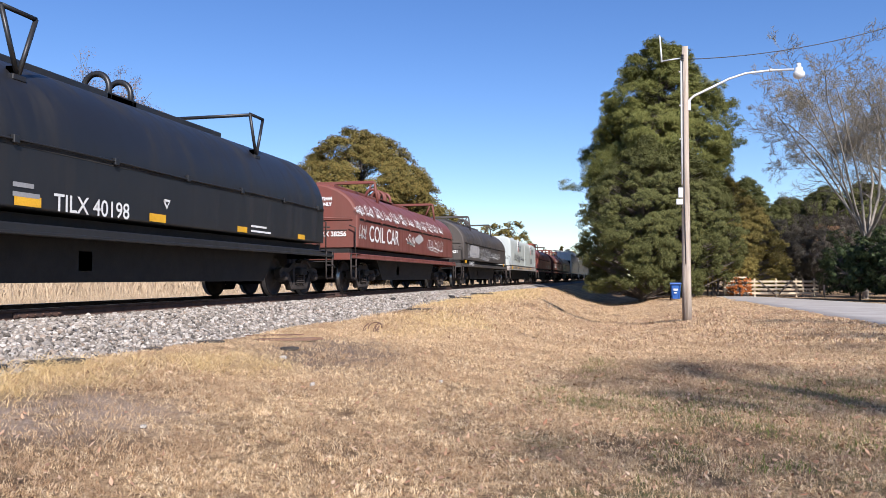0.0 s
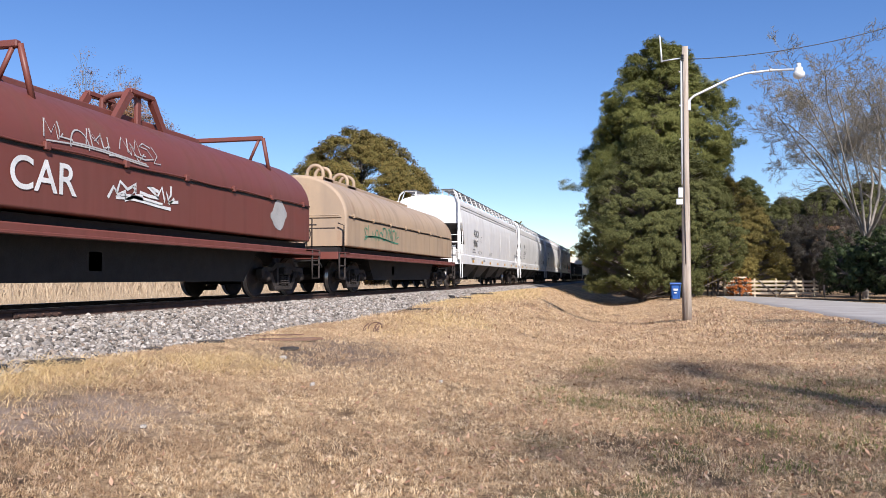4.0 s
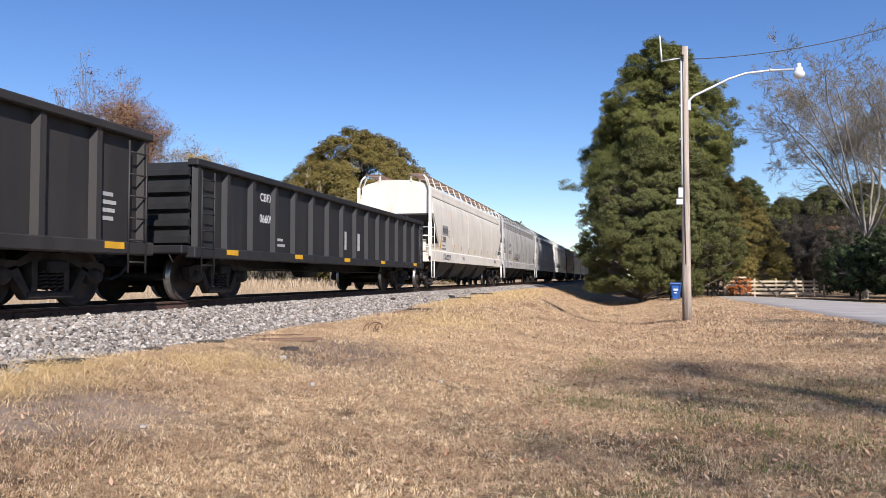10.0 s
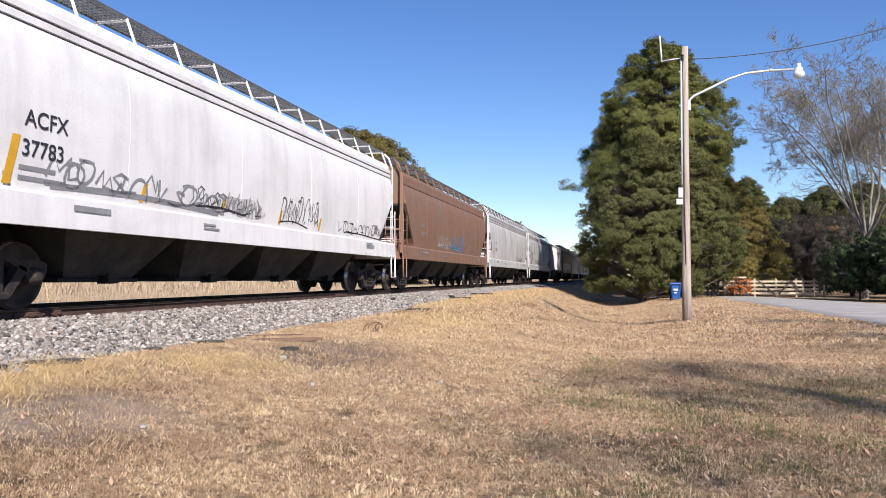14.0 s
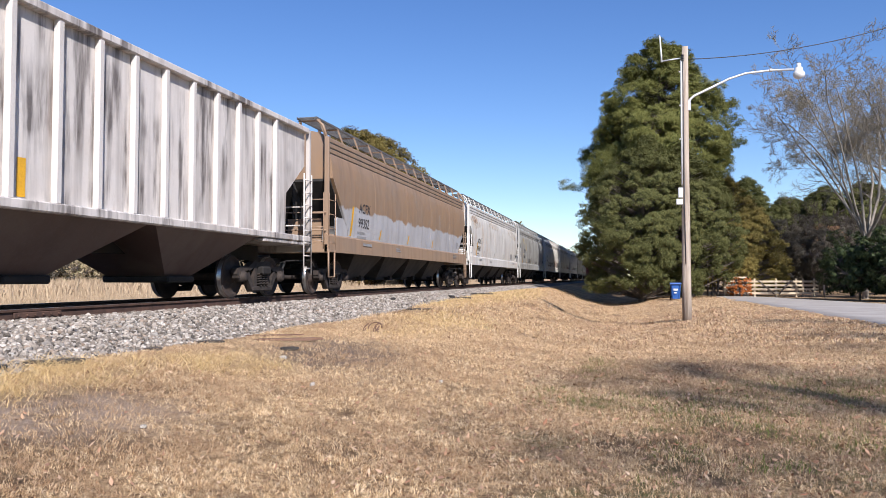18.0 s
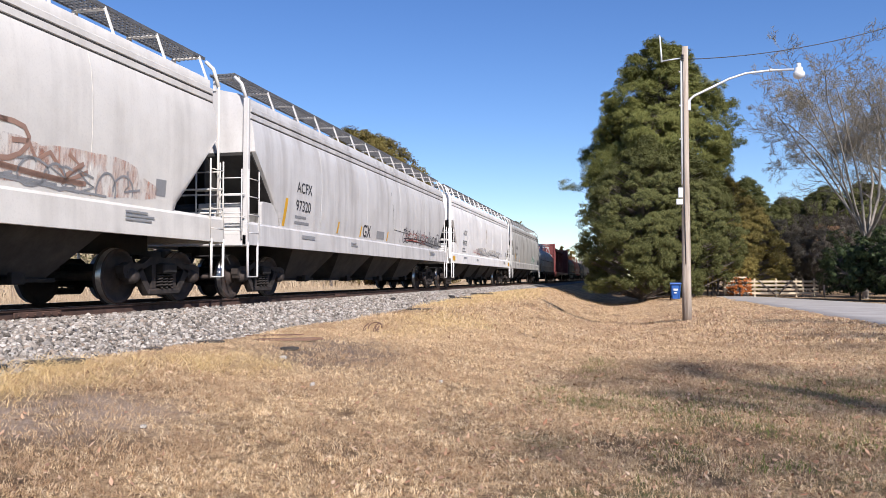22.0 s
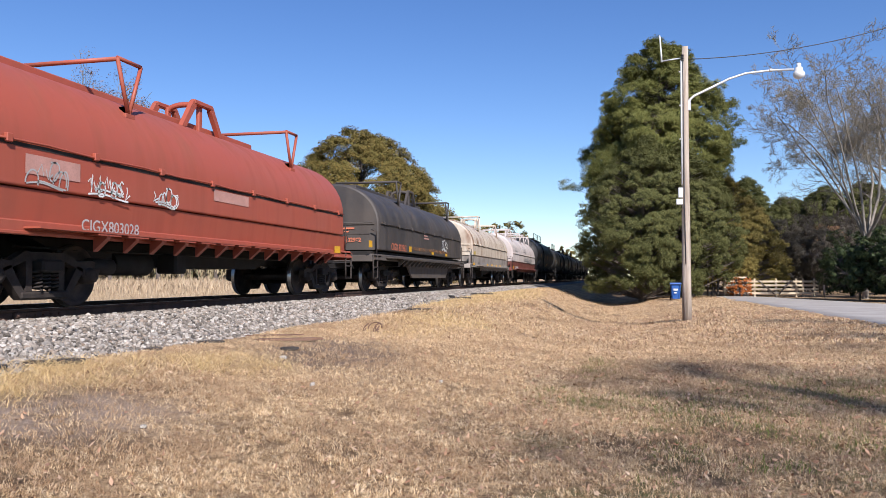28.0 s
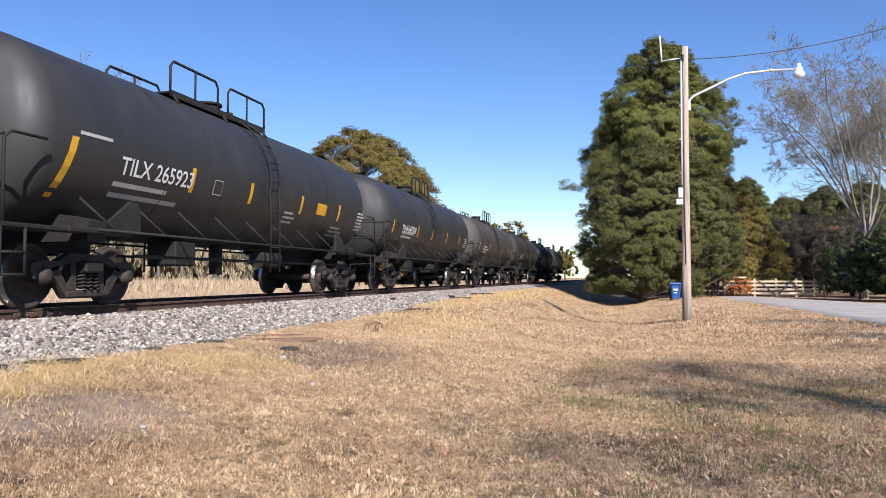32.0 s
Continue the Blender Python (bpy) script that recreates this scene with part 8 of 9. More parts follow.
hop_marks(w, 18.6, "ROIX", "59506", 2.95, 0.34, 2.46, 2.0, [("p", 2.72, 3.8, 2.36, 2.8, M_PATCH), ("p", 2.62, 3.86, 1.93, 2.32, M_PATCH), ("o", 4.45, 2.15, 0.24, 0.3, M_BLACK), ("c", 2.3, 2.4), ("v", (4.2, 7.3, 9.7)),
    ("g", 2.9, 4.2, 1.66, 2.0, G_BLUE, 5, 0.05, 23), ("g", 4.5, 7.75, 1.62, 2.3, G_BLACK, 9, 0.06, 24), ("g", 4.6, 7.7, 1.62, 2.25, M_GREY, 7, 0.05, 25), ("g", 7.8, 9.2, 1.72, 2.1, G_BLACK, 7, 0.03, 26),
    ("q", 11.6, 1.85, 1.9, 0.5, G_PINKHAZE, 27, 0.004), ("q", 15.2, 1.85, 2.2, 0.42, G_PINKHAZE, 28, 0.004), ("q", 11.2, 1.82, 0.9, 0.38, G_BLACK, 29, 0.006), ("q", 12.8, 1.85, 0.7, 0.36, G_SLATE, 30, 0.006), ("q", 12.0, 1.9, 0.36, 0.42, G_TEAL, 31, 0.008),
    ("q", 14.3, 1.85, 0.55, 0.32, G_ORANGE, 32, 0.006), ("q", 15.3, 1.82, 0.5, 0.3, G_BROWN, 33, 0.006), ("q", 16.3, 1.8, 0.6, 0.28, G_ORANGE, 34, 0.006), ("g", 13.6, 17.3, 1.62, 2.15, G_BLACK, 8, 0.05, 35), ("g", 10.4, 13.4, 1.6, 2.2, G_BLACK, 6, 0.05, 36), ("b", 15.6, 2.6, 1.0, 5, M_FADED, 0.09, 0.05)])
marks(w, 18.6, [("q", 12.6 + 0.95 * k, 1.33, 0.45, 0.15, (G_TEAL, G_PINK, G_SEAFOAM, G_PINKHAZE)[k % 4], 60 + k, 0.004) for k in range(6)] + [("g", 12.2, 18.2, 1.18, 1.5, G_PINK, 10, 0.04, 37)], SILL)
GS = lambda z: 1.4
w = place(gondola("gondola_wagon", 17.0, 2.72, P_GOND, "brown-black open gondola with ribbed sides", 15), 192.4)
marks(w, 17.0, [("t", "GNTT", 0.3, 3.16, 1.8, M_WHITE), ("t", "722", 0.3, 3.16, 1.38, M_WHITE), ("t", "644", 0.3, 4.35, 1.38, M_WHITE), ("p", 7.62, 8.1, 1.05, 2.2, M_GREY), ("p", 8.62, 9.15, 1.05, 2.15, M_GREY), ("q", 9.85, 1.6, 0.22, 0.45, M_GREY, 38), ("b", 15.3, 1.7, 0.35, 4, M_FADED)], GS)
marks(w, 17.0, [("p", 8.18, 8.4, 1.0, 2.1, M_FADED), ("p", 9.3, 9.5, 1.0, 2.1, M_FADED), ("p", 10.2, 10.42, 1.0, 2.1, M_WHITE)], lambda z: 1.505)
marks(w, 17.0, [("y", 0.45, 0.86, (2.9, 5.0, 7.6, 9.62, 12.4, 15.2), 0.1)], lambda z: 1.53)
w = place(gondola("gondola_wagon", 17.1, 2.55, P_GOND2, "black open gondola with ribbed sides", 16), 209.4)
marks(w, 17.1, [("t", "CBFX", 0.24, 3.3, 2.05, M_WHITE), ("t", "06609", 0.24, 3.28, 1.6, M_WHITE), ("b", 4.0, 1.3, 0.6, 2, M_FADED), ("p", 8.1, 8.5, 1.2, 1.7, M_FADED), ("p", 9.3, 9.6, 1.2, 1.7, M_FADED)], GS)
marks(w, 17.1, [("y", 0.45, 0.86, (1.7, 4.8, 8.0, 11.2, 15.0), 0.1)], lambda z: 1.53)
w = place(hopper("hopper_wagon", 18.8, P_CREAM, "cream covered hopper streaked with rust", 4, 1, bay_mat=M_BAYL, grate=M_RUSTGRATE), 226.5)
hop_marks(w, 18.8, "AOKX", "2005", 2.36, 0.34, 2.3, 1.93, [("p", 2.3, 3.34, 2.22, 2.62, M_PATCH), ("o", 3.42, 2.18, 0.26, 0.26, M_BLACK), ("c", 2.1, 2.18), ("v", (4.6, 6.2, 8.0, 9.5, 11.4, 13.2, 15.1))])
marks(w, 18.8, [("g", 2.4, 3.8, 1.2, 1.45, M_GREY, 6, 0.035, 39)], SILL)
H = (
    (245.3, 18.8, P_GREY, "dirty grey covered hopper with a small drawn face", "ACFX", "36926", 2.84, 0.32, 2.46, 2.03, 3, [("c", 2.2, 2.3), ("v", (4.62, 9.55)), ("o", 3.75, 2.02, 0.24, 0.26, M_BLACK), ("g", 5.5, 8.4, 1.62, 2.15, G_BLACK, 8, 0.035, 41), ("s", [(10.35, 1.95), (10.45, 1.78), (10.7, 1.75), (10.85, 1.95)], 0.05, G_BLACK), ("s", [(10.42, 2.05), (10.42, 2.2)], 0.06, G_BLACK), ("s", [(10.75, 2.05), (10.75, 2.2)], 0.06, G_BLACK)]),
    (264.1, 18.9, P_GREY2, "dented grey covered hopper with a rust streak", "ACFX", "97447", 2.83, 0.32, 2.46, 2.0, 3, [("c", 2.15, 2.25), ("v", (4.33, 6.9, 11.9)), ("q", 16.1, 3.0, 0.16, 0.6, M_RUSTMARK, 42), ("q", 16.0, 2.5, 0.08, 0.7, M_RUSTMARK, 43), ("s", [(8.3, 2.3), (8.8, 2.42), (9.3, 2.58), (9.1, 2.35), (9.0, 2.0)], 0.018, M_GREY), ("s", [(5.2, 2.72), (5.6, 2.68), (6.1, 2.7)], 0.03, G_BLACK), ("s", [(11.6, 2.5), (12.2, 2.38), (12.6, 2.4)], 0.022, G_BLACK)]),
    (283.0, 18.7, P_WHITE, "white covered hopper with black graffiti low down", "ACFX", "37783", 2.2, 0.3, 2.34, 1.96, 2, [("c", 2.0, 2.2), ("v", (4.6, 7.05, 9.5, 11.75)), ("g", 2.6, 8.7, 1.6, 2.05, M_GREY, 12, 0.06, 45), ("g", 6.1, 8.7, 1.62, 2.1, G_BLACK, 6, 0.03, 46), ("g", 9.5, 11.7, 1.62, 2.3, G_BLACK, 8, 0.03, 47), ("g", 13.1, 17.3, 1.62, 2.0, G_BLACK, 10, 0.03, 48), ("q", 8.0, 1.8, 0.8, 0.22, M_SMUDGE, 49)]),
    (301.7, 17.4, P_BROWN, "faded brown covered hopper", "", "", 2.9, 0.3, 2.4, 2.0, 1, [("b", 2.95, 2.5, 1.0, 1, M_SMUDGE, 0.2, 0.16), ("b", 2.95, 2.15, 1.0, 1, M_SMUDGE, 0.2, 0.16), ("g", 5.6, 8.0, 1.65, 2.2, M_FADED, 5, 0.06, 50), ("g", 8.0, 10.8, 1.62, 2.3, G_BLUE, 5, 0.07, 51)]),
    (319.1, 19.0, P_PALE, "pale grey covered hopper", "", "", 2.4, 0.3, 2.4, 2.0, 3, [("c", 2.2, 2.2), ("v", (4.6, 7.2, 12.0, 15.2)), ("b", 2.6, 2.6, 0.9, 2, M_SMUDGE, 0.4, 0.2), ("g", 12.0, 15.0, 1.62, 1.9, M_GREY, 7, 0.04, 52)]),
    (338.1, 18.8, P_PALE2, "pale grey covered hopper with dark grime", "ACFX", "97881", 2.2, 0.34, 2.27, 1.88, 2, [("c", 2.05, 2.1), ("q", 4.0, 2.65, 0.28, 0.2, M_GREY, 53), ("o", 3.8, 1.95, 0.2, 0.22, M_BLACK), ("q", 6.5, 1.85, 1.6, 0.22, M_SMUDGE, 54), ("g", 6.0, 10.0, 1.62, 1.95, M_GREY, 9, 0.035, 55)]),
)
for front, L, mt, lab, ow, nu, y, size, za, zb, ribs, rows in H:
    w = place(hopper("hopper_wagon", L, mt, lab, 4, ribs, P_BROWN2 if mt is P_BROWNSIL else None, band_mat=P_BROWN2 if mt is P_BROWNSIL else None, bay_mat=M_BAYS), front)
    if ow:
        hop_marks(w, L, ow, nu, y, size, za, zb, rows)
    else:
        marks(w, L, rows, hop_side)
        sill_print(w, L)
w = place(ribbed_hopper("hopper_wagon", 17.2, P_MKT, "peeling white covered hopper with ribbed sides", 14, P_POST), 356.9)
RS = lambda z: 1.42
marks(w, 17.2, [("t", c, s, y, z, M_CHARLET) for c, s, y, z in (("M", 0.5, 2.6, 2.5), ("4", 0.48, 2.63, 2.05), ("K", 0.5, 3.44, 2.5), ("4", 0.48, 3.46, 2.05), ("T", 0.5, 4.27, 2.5), ("8", 0.48, 4.28, 2.05), ("2", 0.48, 5.1, 2.05))] + [("p", 2.06, 2.22, 1.45, 2.35, M_YELLOW), ("p", 5.05, 5.2, 1.45, 1.9, M_YELLOW), ("p", 7.55, 7.7, 1.45, 1.95, M_YELLOW), ("q", 6.3, 2.0, 0.22, 0.35, M_WHITE, 56)], RS)
end_letters(w, "MKT", 0.2, 0.85, 3.6, 0.74, M_CHARLET)
end_letters(w, "4482", 0.2, 0.85, 3.38, 0.74, M_CHARLET)
H = (
    (374.1, 18.5, P_BROWNSIL, "brown covered hopper with a silver lower side", "ACFX", "99352", 2.76, 0.38, 2.28, 1.86, 3, [("c", 2.2, 2.4), ("v", (4.72, 7.9, 11.4)), ("s", [(12.6, 3.0), (12.6, 2.5), (12.66, 2.2), (12.62, 1.7)], 0.07, M_FADED)]),
    (392.6, 18.9, P_RUSTGREY, "light grey covered hopper with rust below the roof", "ACFX", "98740", 2.57, 0.35, 2.23, 1.84, 3, [("c", 2.45, 2.25), ("o", 3.62, 2.26, 0.26, 0.27, M_BLACK), ("v", (4.52, 8.0, 11.6), M_RUSTMARK), ("q", 2.2, 3.3, 1.3, 0.32, M_RUSTHAZE, 57), ("q", 2.0, 3.4, 0.6, 0.2, M_RUSTMARK, 61), ("q", 8.0, 3.4, 1.6, 0.2, M_RUSTHAZE, 58), ("q", 15.5, 3.3, 2.0, 0.28, M_RUSTHAZE, 59), ("p", 14.6, 15.3, 1.65, 2.0, M_GREY)]),
    (411.5, 18.7, P_MID, "streaked grey covered hopper with outlined graffiti", "AEQX", "96604", 2.76, 0.4, 2.36, 1.93, 2, [("c", 2.35, 2.3), ("v", (4.75, 9.8, 14.5)), ("p", 3.0, 3.5, 2.32, 2.7, M_FADED), ("o", 4.7, 2.1, 0.22, 0.3, M_GREY), ("g", 5.4, 8.0, 1.62, 2.05, G_BLACK, 7, 0.03, 60), ("g", 10.8, 12.4, 1.62, 1.85, G_BLACK, 6, 0.025, 61), ("q", 3.0, 3.2, 0.22, 0.2, M_YPAINT, 62), ("q", 4.2, 2.8, 0.16, 0.3, M_YPAINT, 63), ("q", 7.6, 1.8, 0.1, 0.2, M_YPAINT, 64)]),
    (430.2, 18.8, P_WHITE2, "off-white covered hopper with faded brown graffiti", "ACPX", "98876", 2.78, 0.36, 2.43, 2.0, 2, [("o", 4.35, 2.2, 0.27, 0.3, M_BLACK), ("g", 4.1, 8.5, 1.6, 2.1, G_BROWN, 9, 0.1, 65), ("g", 4.3, 8.3, 1.6, 2.05, M_GREY, 8, 0.06, 66), ("q", 10.0, 1.9, 1.2, 0.3, M_FILM, 67), ("q", 12.4, 1.95, 1.5, 0.34, M_PINKFILM, 68), ("q", 14.9, 1.9, 1.3, 0.3, M_PINKFILM, 69), ("g", 10.6, 14.6, 1.7, 2.35, G_RUST, 4, 0.09, 70), ("g", 8.6, 15.8, 1.6, 2.05, M_GREY, 12, 0.045, 71)]),
    (449.0, 18.7, P_PALE, "pale grey covered hopper with black graffiti", "ACFX", "97320", 2.8, 0.34, 2.4, 1.98, 2, [("c", 2.2, 2.2), ("v", (5.4, 7.2, 9.75)), ("t", "GX", 0.5, 7.45, 1.62, G_BLACK), ("p", 8.75, 9.5, 1.62, 1.86, M_GREY), ("g", 11.5, 17.4, 1.62, 2.2, G_BLACK, 12, 0.05, 72), ("g", 11.8, 15.0, 1.7, 2.05, G_RED, 5, 0.03, 73), ("g", 13.5, 17.0, 1.62, 2.0, M_GREY, 6, 0.08, 74), ("s", [(10.2, 3.2), (10.4, 2.6), (10.5, 2.0), (12.5, 1.95)], 0.02, G_BLACK)]),
    (467.7, 18.9, P_WHITE, "white covered hopper with grimy lower side", "ACFX", "96978", 3.0, 0.34, 2.44, 1.96, 2, [("g", 6.8, 10.5, 1.6, 1.95, M_GREY, 8, 0.05, 75), ("g", 10.5, 14.0, 1.6, 2.0, G_BLACK, 9, 0.025, 76), ("q", 8.0, 1.8, 1.8, 0.2, M_SMUDGE, 77), ("q", 12.5, 1.82, 2.4, 0.2, M_SMUDGE, 78), ("q", 9.3, 2.7, 0.2, 0.35, M_RUSTHAZE, 79), ("g", 5.5, 7.6, 1.62, 1.9, G_RED, 5, 0.02, 80)]),
    (486.6, 18.6, P_GREY, "grey covered hopper with a green graffiti mark", "AOPX", "96709", 2.48, 0.33, 2.43, 1.95, 2, [("c", 2.3, 2.25), ("v", (4.6, 8.2)), ("g", 11.6, 15.0, 1.6, 2.35, M_WHITE, 5, 0.06, 81), ("q", 12.6, 1.9, 0.4, 0.3, G_GREEN, 82), ("q", 13.8, 1.8, 0.5, 0.22, G_GREEN, 83)]),
)
for front, L, mt, lab, ow, nu, y, size, za, zb, ribs, rows in H:
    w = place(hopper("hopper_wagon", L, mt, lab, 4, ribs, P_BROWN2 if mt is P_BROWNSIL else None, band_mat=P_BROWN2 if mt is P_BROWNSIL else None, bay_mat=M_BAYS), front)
    hop_marks(w, L, ow, nu, y, size, za, zb, rows)
    if nu == "98876":
        marks(w, L, [("y", 0.55, 1.2, (4.55, 7.0, 9.65), 0.12)], SILL)
    if nu == "96978":
        marks(w, L, [("y", 0.47, 1.2, (0.7, 17.4), 0.2)], SILL)
w = place(coil_wagon("coil_wagon", 16.5, 3.43, P_COILWHITE, P_FRAMEW, "dull white coil steel wagon with lifting frames", 2, irons=(("bar", 0.155), ("yoke", 0.32), ("bar", 0.475), ("bar", 0.62), ("yoke", 0.78), ("bar", 0.95)), brackets=16, lead=0.3), 505.2)
marks(w, 16.5, [("g", 1.95, 3.5, 1.62, 2.0, M_GREY, 8, 0.03, 84), ("g", 11.9, 14.6, 1.68, 2.05, G_BLACK, 8, 0.05, 85), ("q", 6.0, 2.3, 0.5, 0.18, M_SMUDGE, 86), ("g", 7.0, 8.4, 2.3, 2.6, M_GREY, 5, 0.03, 87), ("p", 1.46, 2.0, 1.6, 1.78, M_YPAINT)], CS(3.43))
marks(w, 16.5, [("t", "249142", 0.2, 3.0, 1.08, M_BLACK), ("y", 0.42, 1.06, (0.98, 6.2, 10.2), 0.16)], lambda z: 1.515)
end_letters(w, "SSRR-60-89", 0.16, 0.1, 2.6, 1.03, M_BLACK)
w = place(centerbeam("flat_wagon", 22.9, P_MAROON, "maroon bulkhead flat wagon with braced posts"), 521.7)
BS = lambda z: 1.432
marks(w, 22.9, [("b", 22.1, 3.6 - 0.28 * k, 0.4, 1, M_WHITE, 0.2, 0.1) for k in range(8)] + [("b", 1.45, 2.6, 0.3, 1, M_FADED, 0.2, 0.6)], BS)
end_bars(w, -0.9, 4.2, 1.7, 1, 1.245, M_WHITE)
end_bars(w, 0.2, 3.0, 0.9, 2, 1.245, M_FADED)
for k in range(8):
    marks(w, 22.9, [("p", 2.6 + 2.3 * k, 2.72 + 2.3 * k, 1.3 + 0.3 * (k % 3), 1.75 + 0.3 * (k % 3), M_FADED)], lambda z: 1.01 - 0.118 * (z - 1.1))
w = place(coil_wagon("coil_wagon", 15.3, 3.45, P_CHAR, P_CHAR, "charcoal coil steel wagon with a deep side girder", irons=IRY, belly=True, brackets=18, lead=0.7), 544.6)
marks(w, 15.3, [("b", 7.9, 2.08, 0.85, 2, M_FADED, 0.1, 0.05), ("g", 6.6, 8.4, 1.66, 1.96, G_RED, 5, 0.05, 88), ("g", 9.6, 11.2, 1.6, 2.1, M_FADED, 6, 0.035, 89), ("y", 0.45, 1.34, (5.8, 8.0, 9.6, 12.0, 14.0), 0.12)], CS(3.45))
w = place(coil_wagon("coil_wagon", 15.0, 3.47, P_RED2, P_RED2, "orange-red coil steel wagon with bracketed frame", irons=(("vee", 0.32), ("yoke", 0.58), ("vee", 0.8)), brackets=14, lead=0.75), 559.9)
marks(w, 15.0, [("g", 3.75, 4.7, 1.6, 1.9, M_WHITE, 5, 0.035, 90), ("g", 5.3, 6.0, 1.58, 1.9, M_WHITE, 4, 0.035, 91), ("p", 7.15, 8.5, 1.85, 2.05, M_PINKISH), ("p", 2.6, 3.6, 1.75, 2.0, M_PINKISH), ("g", 2.6, 3.4, 1.6, 1.95, M_FADED, 3, 0.03, 92)], CS(3.47))
marks(w, 15.0, [("t", "CIGX803028", 0.24, 3.62, 1.08, M_FADED), ("y", 0.42, 1.08, (1.0, 13.2), 0.18)], lambda z: 1.515)
end_bars(w, 0.2, 2.5, 0.8, 2, 1.03, M_FADED)
w = place(coil_wagon("coil_wagon", 15.4, 3.4, P_SOOT, P_CHAR, "dusty black coil steel wagon with a deep side girder", irons=(("vee", 0.32), ("yoke", 0.62), ("vee", 0.9)), belly=True, brackets=18, lead=0.85), 575.0)
marks(w, 14.6, [("t", "CIGX 802962", 0.32, 3.15, 1.34, G_SALMON), ("y", 0.33, 1.34, (0.9, 5.3), 0.2), ("g", 10.3, 11.5, 1.55, 2.05, M_WHITE, 3, 0.05, 93), ("q", 8.6, 1.48, 2.8, 0.08, M_RUSTMARK, 94), ("b", 7.4, 2.05, 0.8, 2, M_PINKISH, 0.1, 0.05), ("y", 0.35, 1.34, (8.6, 11.0), 0.1)], CS(3.4))
end_letters(w, "CIGX 802962", 0.18, -0.1, 1.55, 1.02, G_SALMON)
end_bars(w, -0.5, 2.0, 1.2, 2, 1.02, G_SALMON)
w = place(coil_wagon("coil_wagon", 14.8, 3.38, P_TANRUST, P_FRAMEW, "rust-streaked cream coil steel wagon", irons=(("vee", 0.345), ("yoke", 0.6), ("bar", 0.85)), brackets=14, lead=0.7), 590.4)
marks(w, 14.8, [("p", 2.0, 2.5, 1.62, 1.78, M_YPAINT), ("q", 1.95, 2.5, 0.16, 0.55, M_RUSTMARK, 95), ("q", 3.2, 2.35, 0.4, 0.16, M_RUSTMARK, 96), ("q", 5.3, 2.7, 0.12, 0.5, M_RUSTMARK, 97), ("q", 9.2, 2.7, 0.1, 0.5, M_RUSTMARK, 98), ("q", 11.4, 2.65, 0.1, 0.45, M_RUSTMARK, 99)], CS(3.38))
marks(w, 14.8, [("t", "242315", 0.2, 3.1, 1.1, M_BLACK), ("y", 0.45, 1.08, (1.8, 5.85, 7.3, 8.9, 10.3), 0.12), ("b", 4.5, 1.2, 0.7, 1, M_GREY, 0.1, 0.08)], lambda z: 1.515)
end_letters(w, "UP 242315", 0.17, 0.1, 1.36, 1.02, M_BLACK)
w = place(coil_wagon("coil_wagon", 16.5, 3.53, P_PINKWHITE, P_OXIDE, "pinkish white coil steel wagon on a brown frame", irons=(("bar", 0.19), ("yoke", 0.35), ("bar", 0.53), ("bar", 0.7), ("bar", 0.93)), brackets=10, lead=0.65), 605.1)
marks(w, 16.5, [("g", 7.7, 13.6, 1.6, 2.08, M_GREY, 9, 0.07, 98), ("g", 2.2, 4.4, 2.25, 2.7, M_GREY, 3, 0.03, 99), ("g", 7.6, 9.4, 2.3, 2.8, M_GREY, 4, 0.04, 100), ("b", 2.0, 1.7, 0.5, 1, M_BLACK, 0.1, 0.07)], CS(3.53))
marks(w, 16.5, [("t", "CNW 19248", 0.27, 2.7, 1.07, M_WHITE), ("y", 0.42, 1.06, (1.74,), 0.19)], lambda z: 1.515)
end_letters(w, "CNW 19248", 0.18, 0.0, 1.12, 0.36, M_WHITE)
end_letters(w, "UP", 0.18, 0.1, 3.0, 1.08, M_BLACK)
# tank wagons
TS = tank_side(1.5, 2.6)
w = place(tank_wagon("tank_wagon", 19.3, 1.5, 2.6, P_TANK, M_STEEL, "black tank wagon with yellow reflective strips", (5.2, 11.8), 5.95), 621.6)
marks(w, 19.3, [("t", "SHQX 5885", 0.4, 2.95, 1.78, M_WHITE), ("b", 3.2, 1.68, 1.7, 2, M_FADED, 0.13, 0.06), ("p", 2.0, 2.12, 1.9, 2.75, M_YELLOW, 0.15)] + [("p", y, y + 0.13, 2.2, 2.65, M_YELLOW) for y in (4.44, 8.05, 10.65, 13.3, 15.95)] + [("p", 11.6, 12.5, 1.6, 1.88, M_YELLOW), ("b", 17.0, 2.6, 0.9, 6, M_FADED, 0.09, 0.05), ("b", 13.6, 1.75, 0.5, 2, M_PINKISH, 0.1, 0.07)], TS)
w = place(tank_wagon("tank_wagon", 15.3, 1.42, 2.5, P_TANK, M_STEEL, "black tank wagon with white lettering", (5.2, 9.0), 7.9), 640.9)
TS = tank_side(1.42, 2.5)
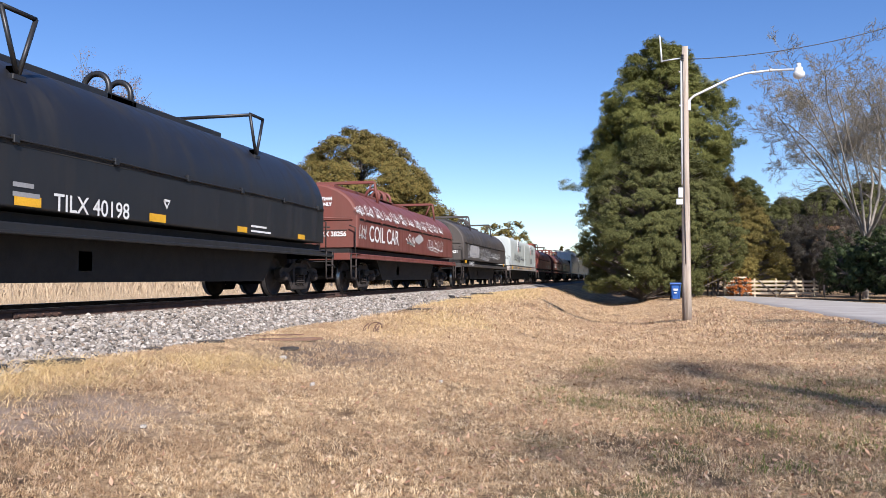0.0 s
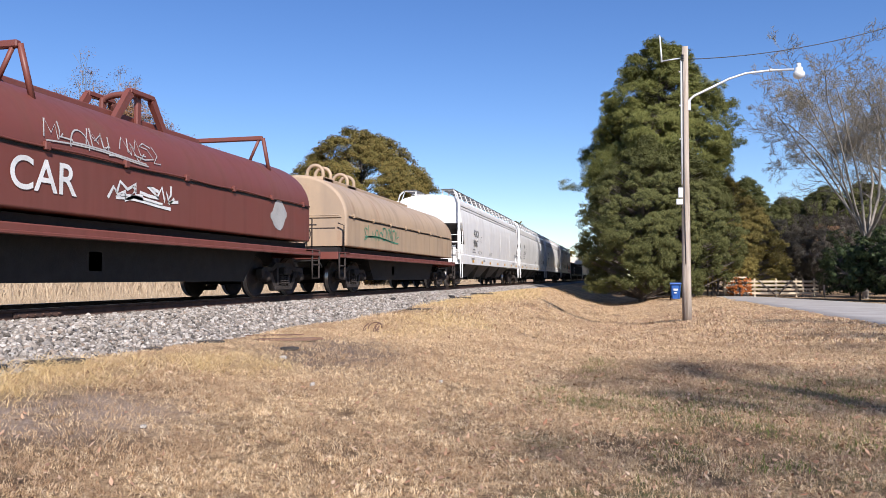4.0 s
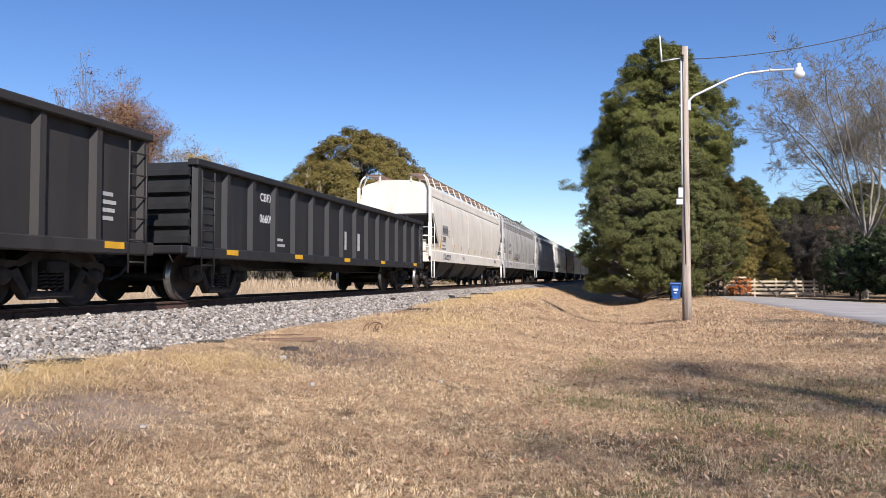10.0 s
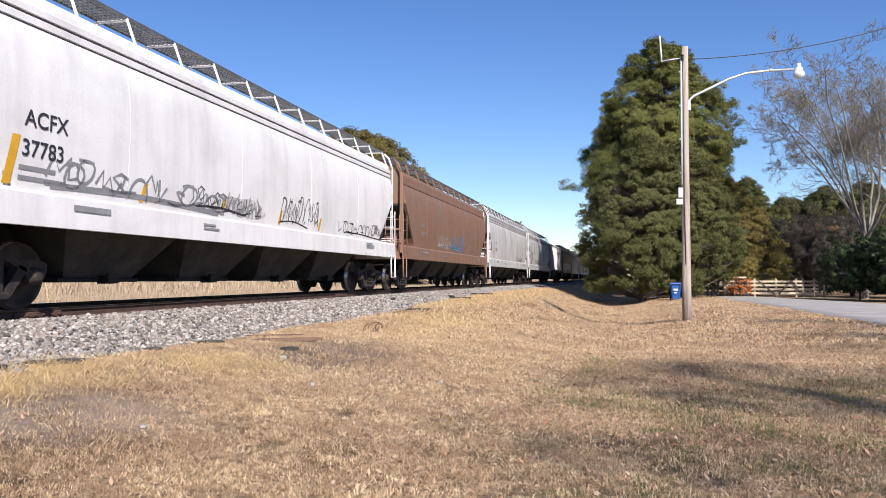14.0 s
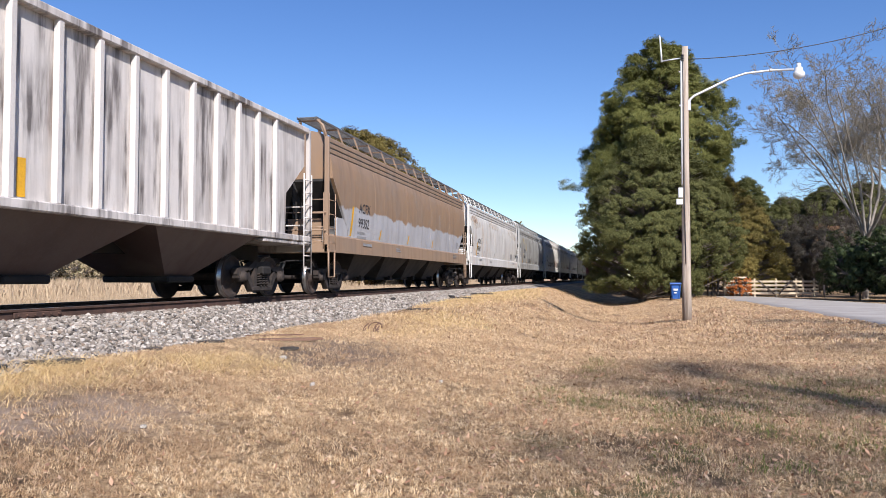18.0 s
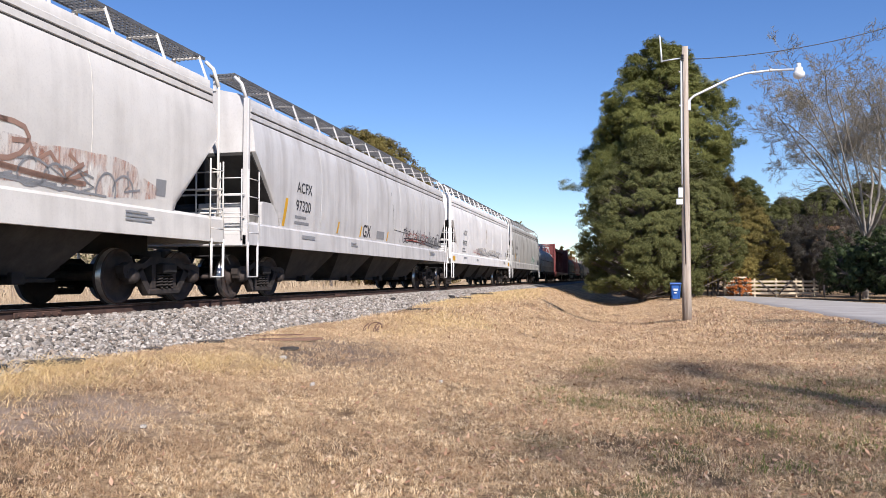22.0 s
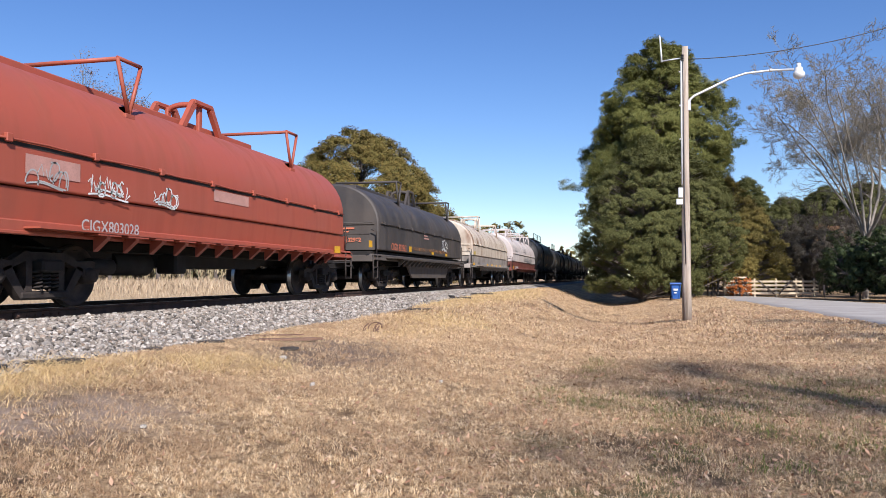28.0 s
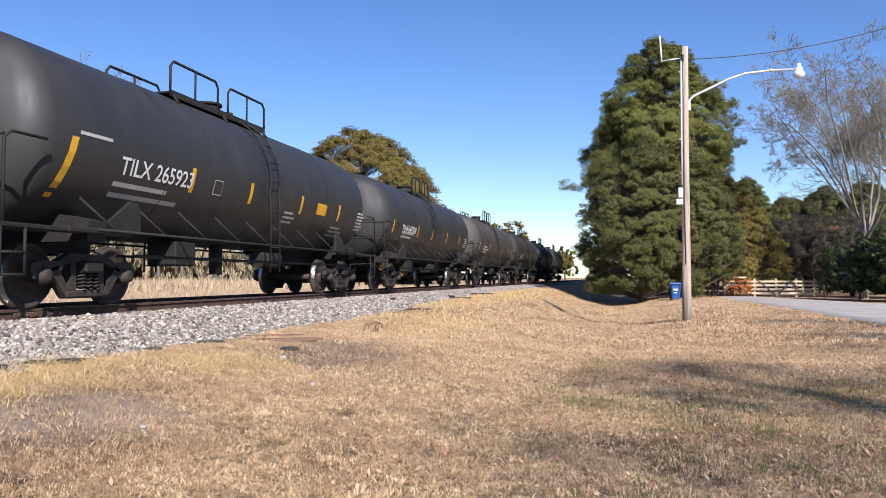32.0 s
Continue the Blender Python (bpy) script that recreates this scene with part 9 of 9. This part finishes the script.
marks(w, 15.3, [("t", "TILX 265923", 0.38, 2.86, 2.02, M_WHITE), ("b", 2.8, 1.9, 2.0, 2, M_FADED, 0.16, 0.07), ("b", 1.9, 2.5, 1.0, 1, M_FADED, 0.1, 0.05), ("p", 1.6, 1.74, 1.55, 2.4, M_YELLOW, 0.15), ("p", 10.55, 11.2, 2.02, 2.3, M_YELLOW), ("o", 5.6, 2.0, 0.3, 0.26, M_FADED), ("b", 8.8, 1.95, 0.7, 3, M_FADED, 0.1, 0.05), ("b", 11.8, 1.8, 1.0, 3, M_FADED, 0.1, 0.05), ("b", 13.5, 2.3, 0.6, 6, M_FADED, 0.09, 0.05)] + [("p", y, y + 0.12, 1.95, 2.38, M_YELLOW) for y in (4.8, 7.0, 9.55, 12.0)], TS)
for k, (front, lab) in enumerate(((656.2, "black tank wagon with small white lettering"), (672.2, "dusty black tank wagon with a worn shell"), (688.1, "brown-black tank wagon with a worn shell"), (704.0, "black tank wagon near the end of the train"), (719.9, "black tank wagon at the end of the train"))):
    w = place(tank_wagon("tank_wagon", 15.9, 1.42, 2.5, (P_TANK, P_SOOT, P_GOND, P_TANK, P_TANK)[k], M_STEEL, lab), front)
    marks(w, 15.9, [("t", "TILX 265908", 0.34, 2.9, 2.05, M_WHITE)] * (k == 0) + [("b", 3.0, 2.2, 1.6, 3, M_FADED, 0.14, 0.08), ("b", 13.6, 2.3, 0.6, 5, M_FADED, 0.09, 0.05)] + [("p", y, y + 0.12, 1.95, 2.38, M_YELLOW) for y in (1.8, 5.0, 7.2, 9.8, 12.4)], TS)


def motions():
    """The train rolls past at a steady speed; wheels turn while their wagon is near."""
    start = {}
    for w, front in TRAIN:
        start[w] = front
        walk(w, [(0.0, pose(0, front, 0)), (32.0, pose(0, front - SPEED * 32.0, 0))])
    turn = math.degrees(SPEED / WHEEL_R / FPS)
    for ws, wagon, yw, q in WHEELSETS:
        y0 = start[wagon] + yw
        first, last = max(0, math.ceil((y0 - 55.0) / SPEED * FPS)), min(32 * FPS, math.floor((y0 + 1.0) / SPEED * FPS))
        rows = [(0.0, pose(0, q, WHEEL_R))]
        n = max(0, last - first)
        if first > 0 and n:
            rows.append((first / FPS, pose(0, q, WHEEL_R)))
        rows += [((first + k) / FPS, pose(0, q, WHEEL_R, turn * k)) for k in range(1, n + 1)]
        if first + n < 32 * FPS:
            rows.append((32.0, pose(0, q, WHEEL_R, turn * n)))
        walk(ws, rows)


motions()
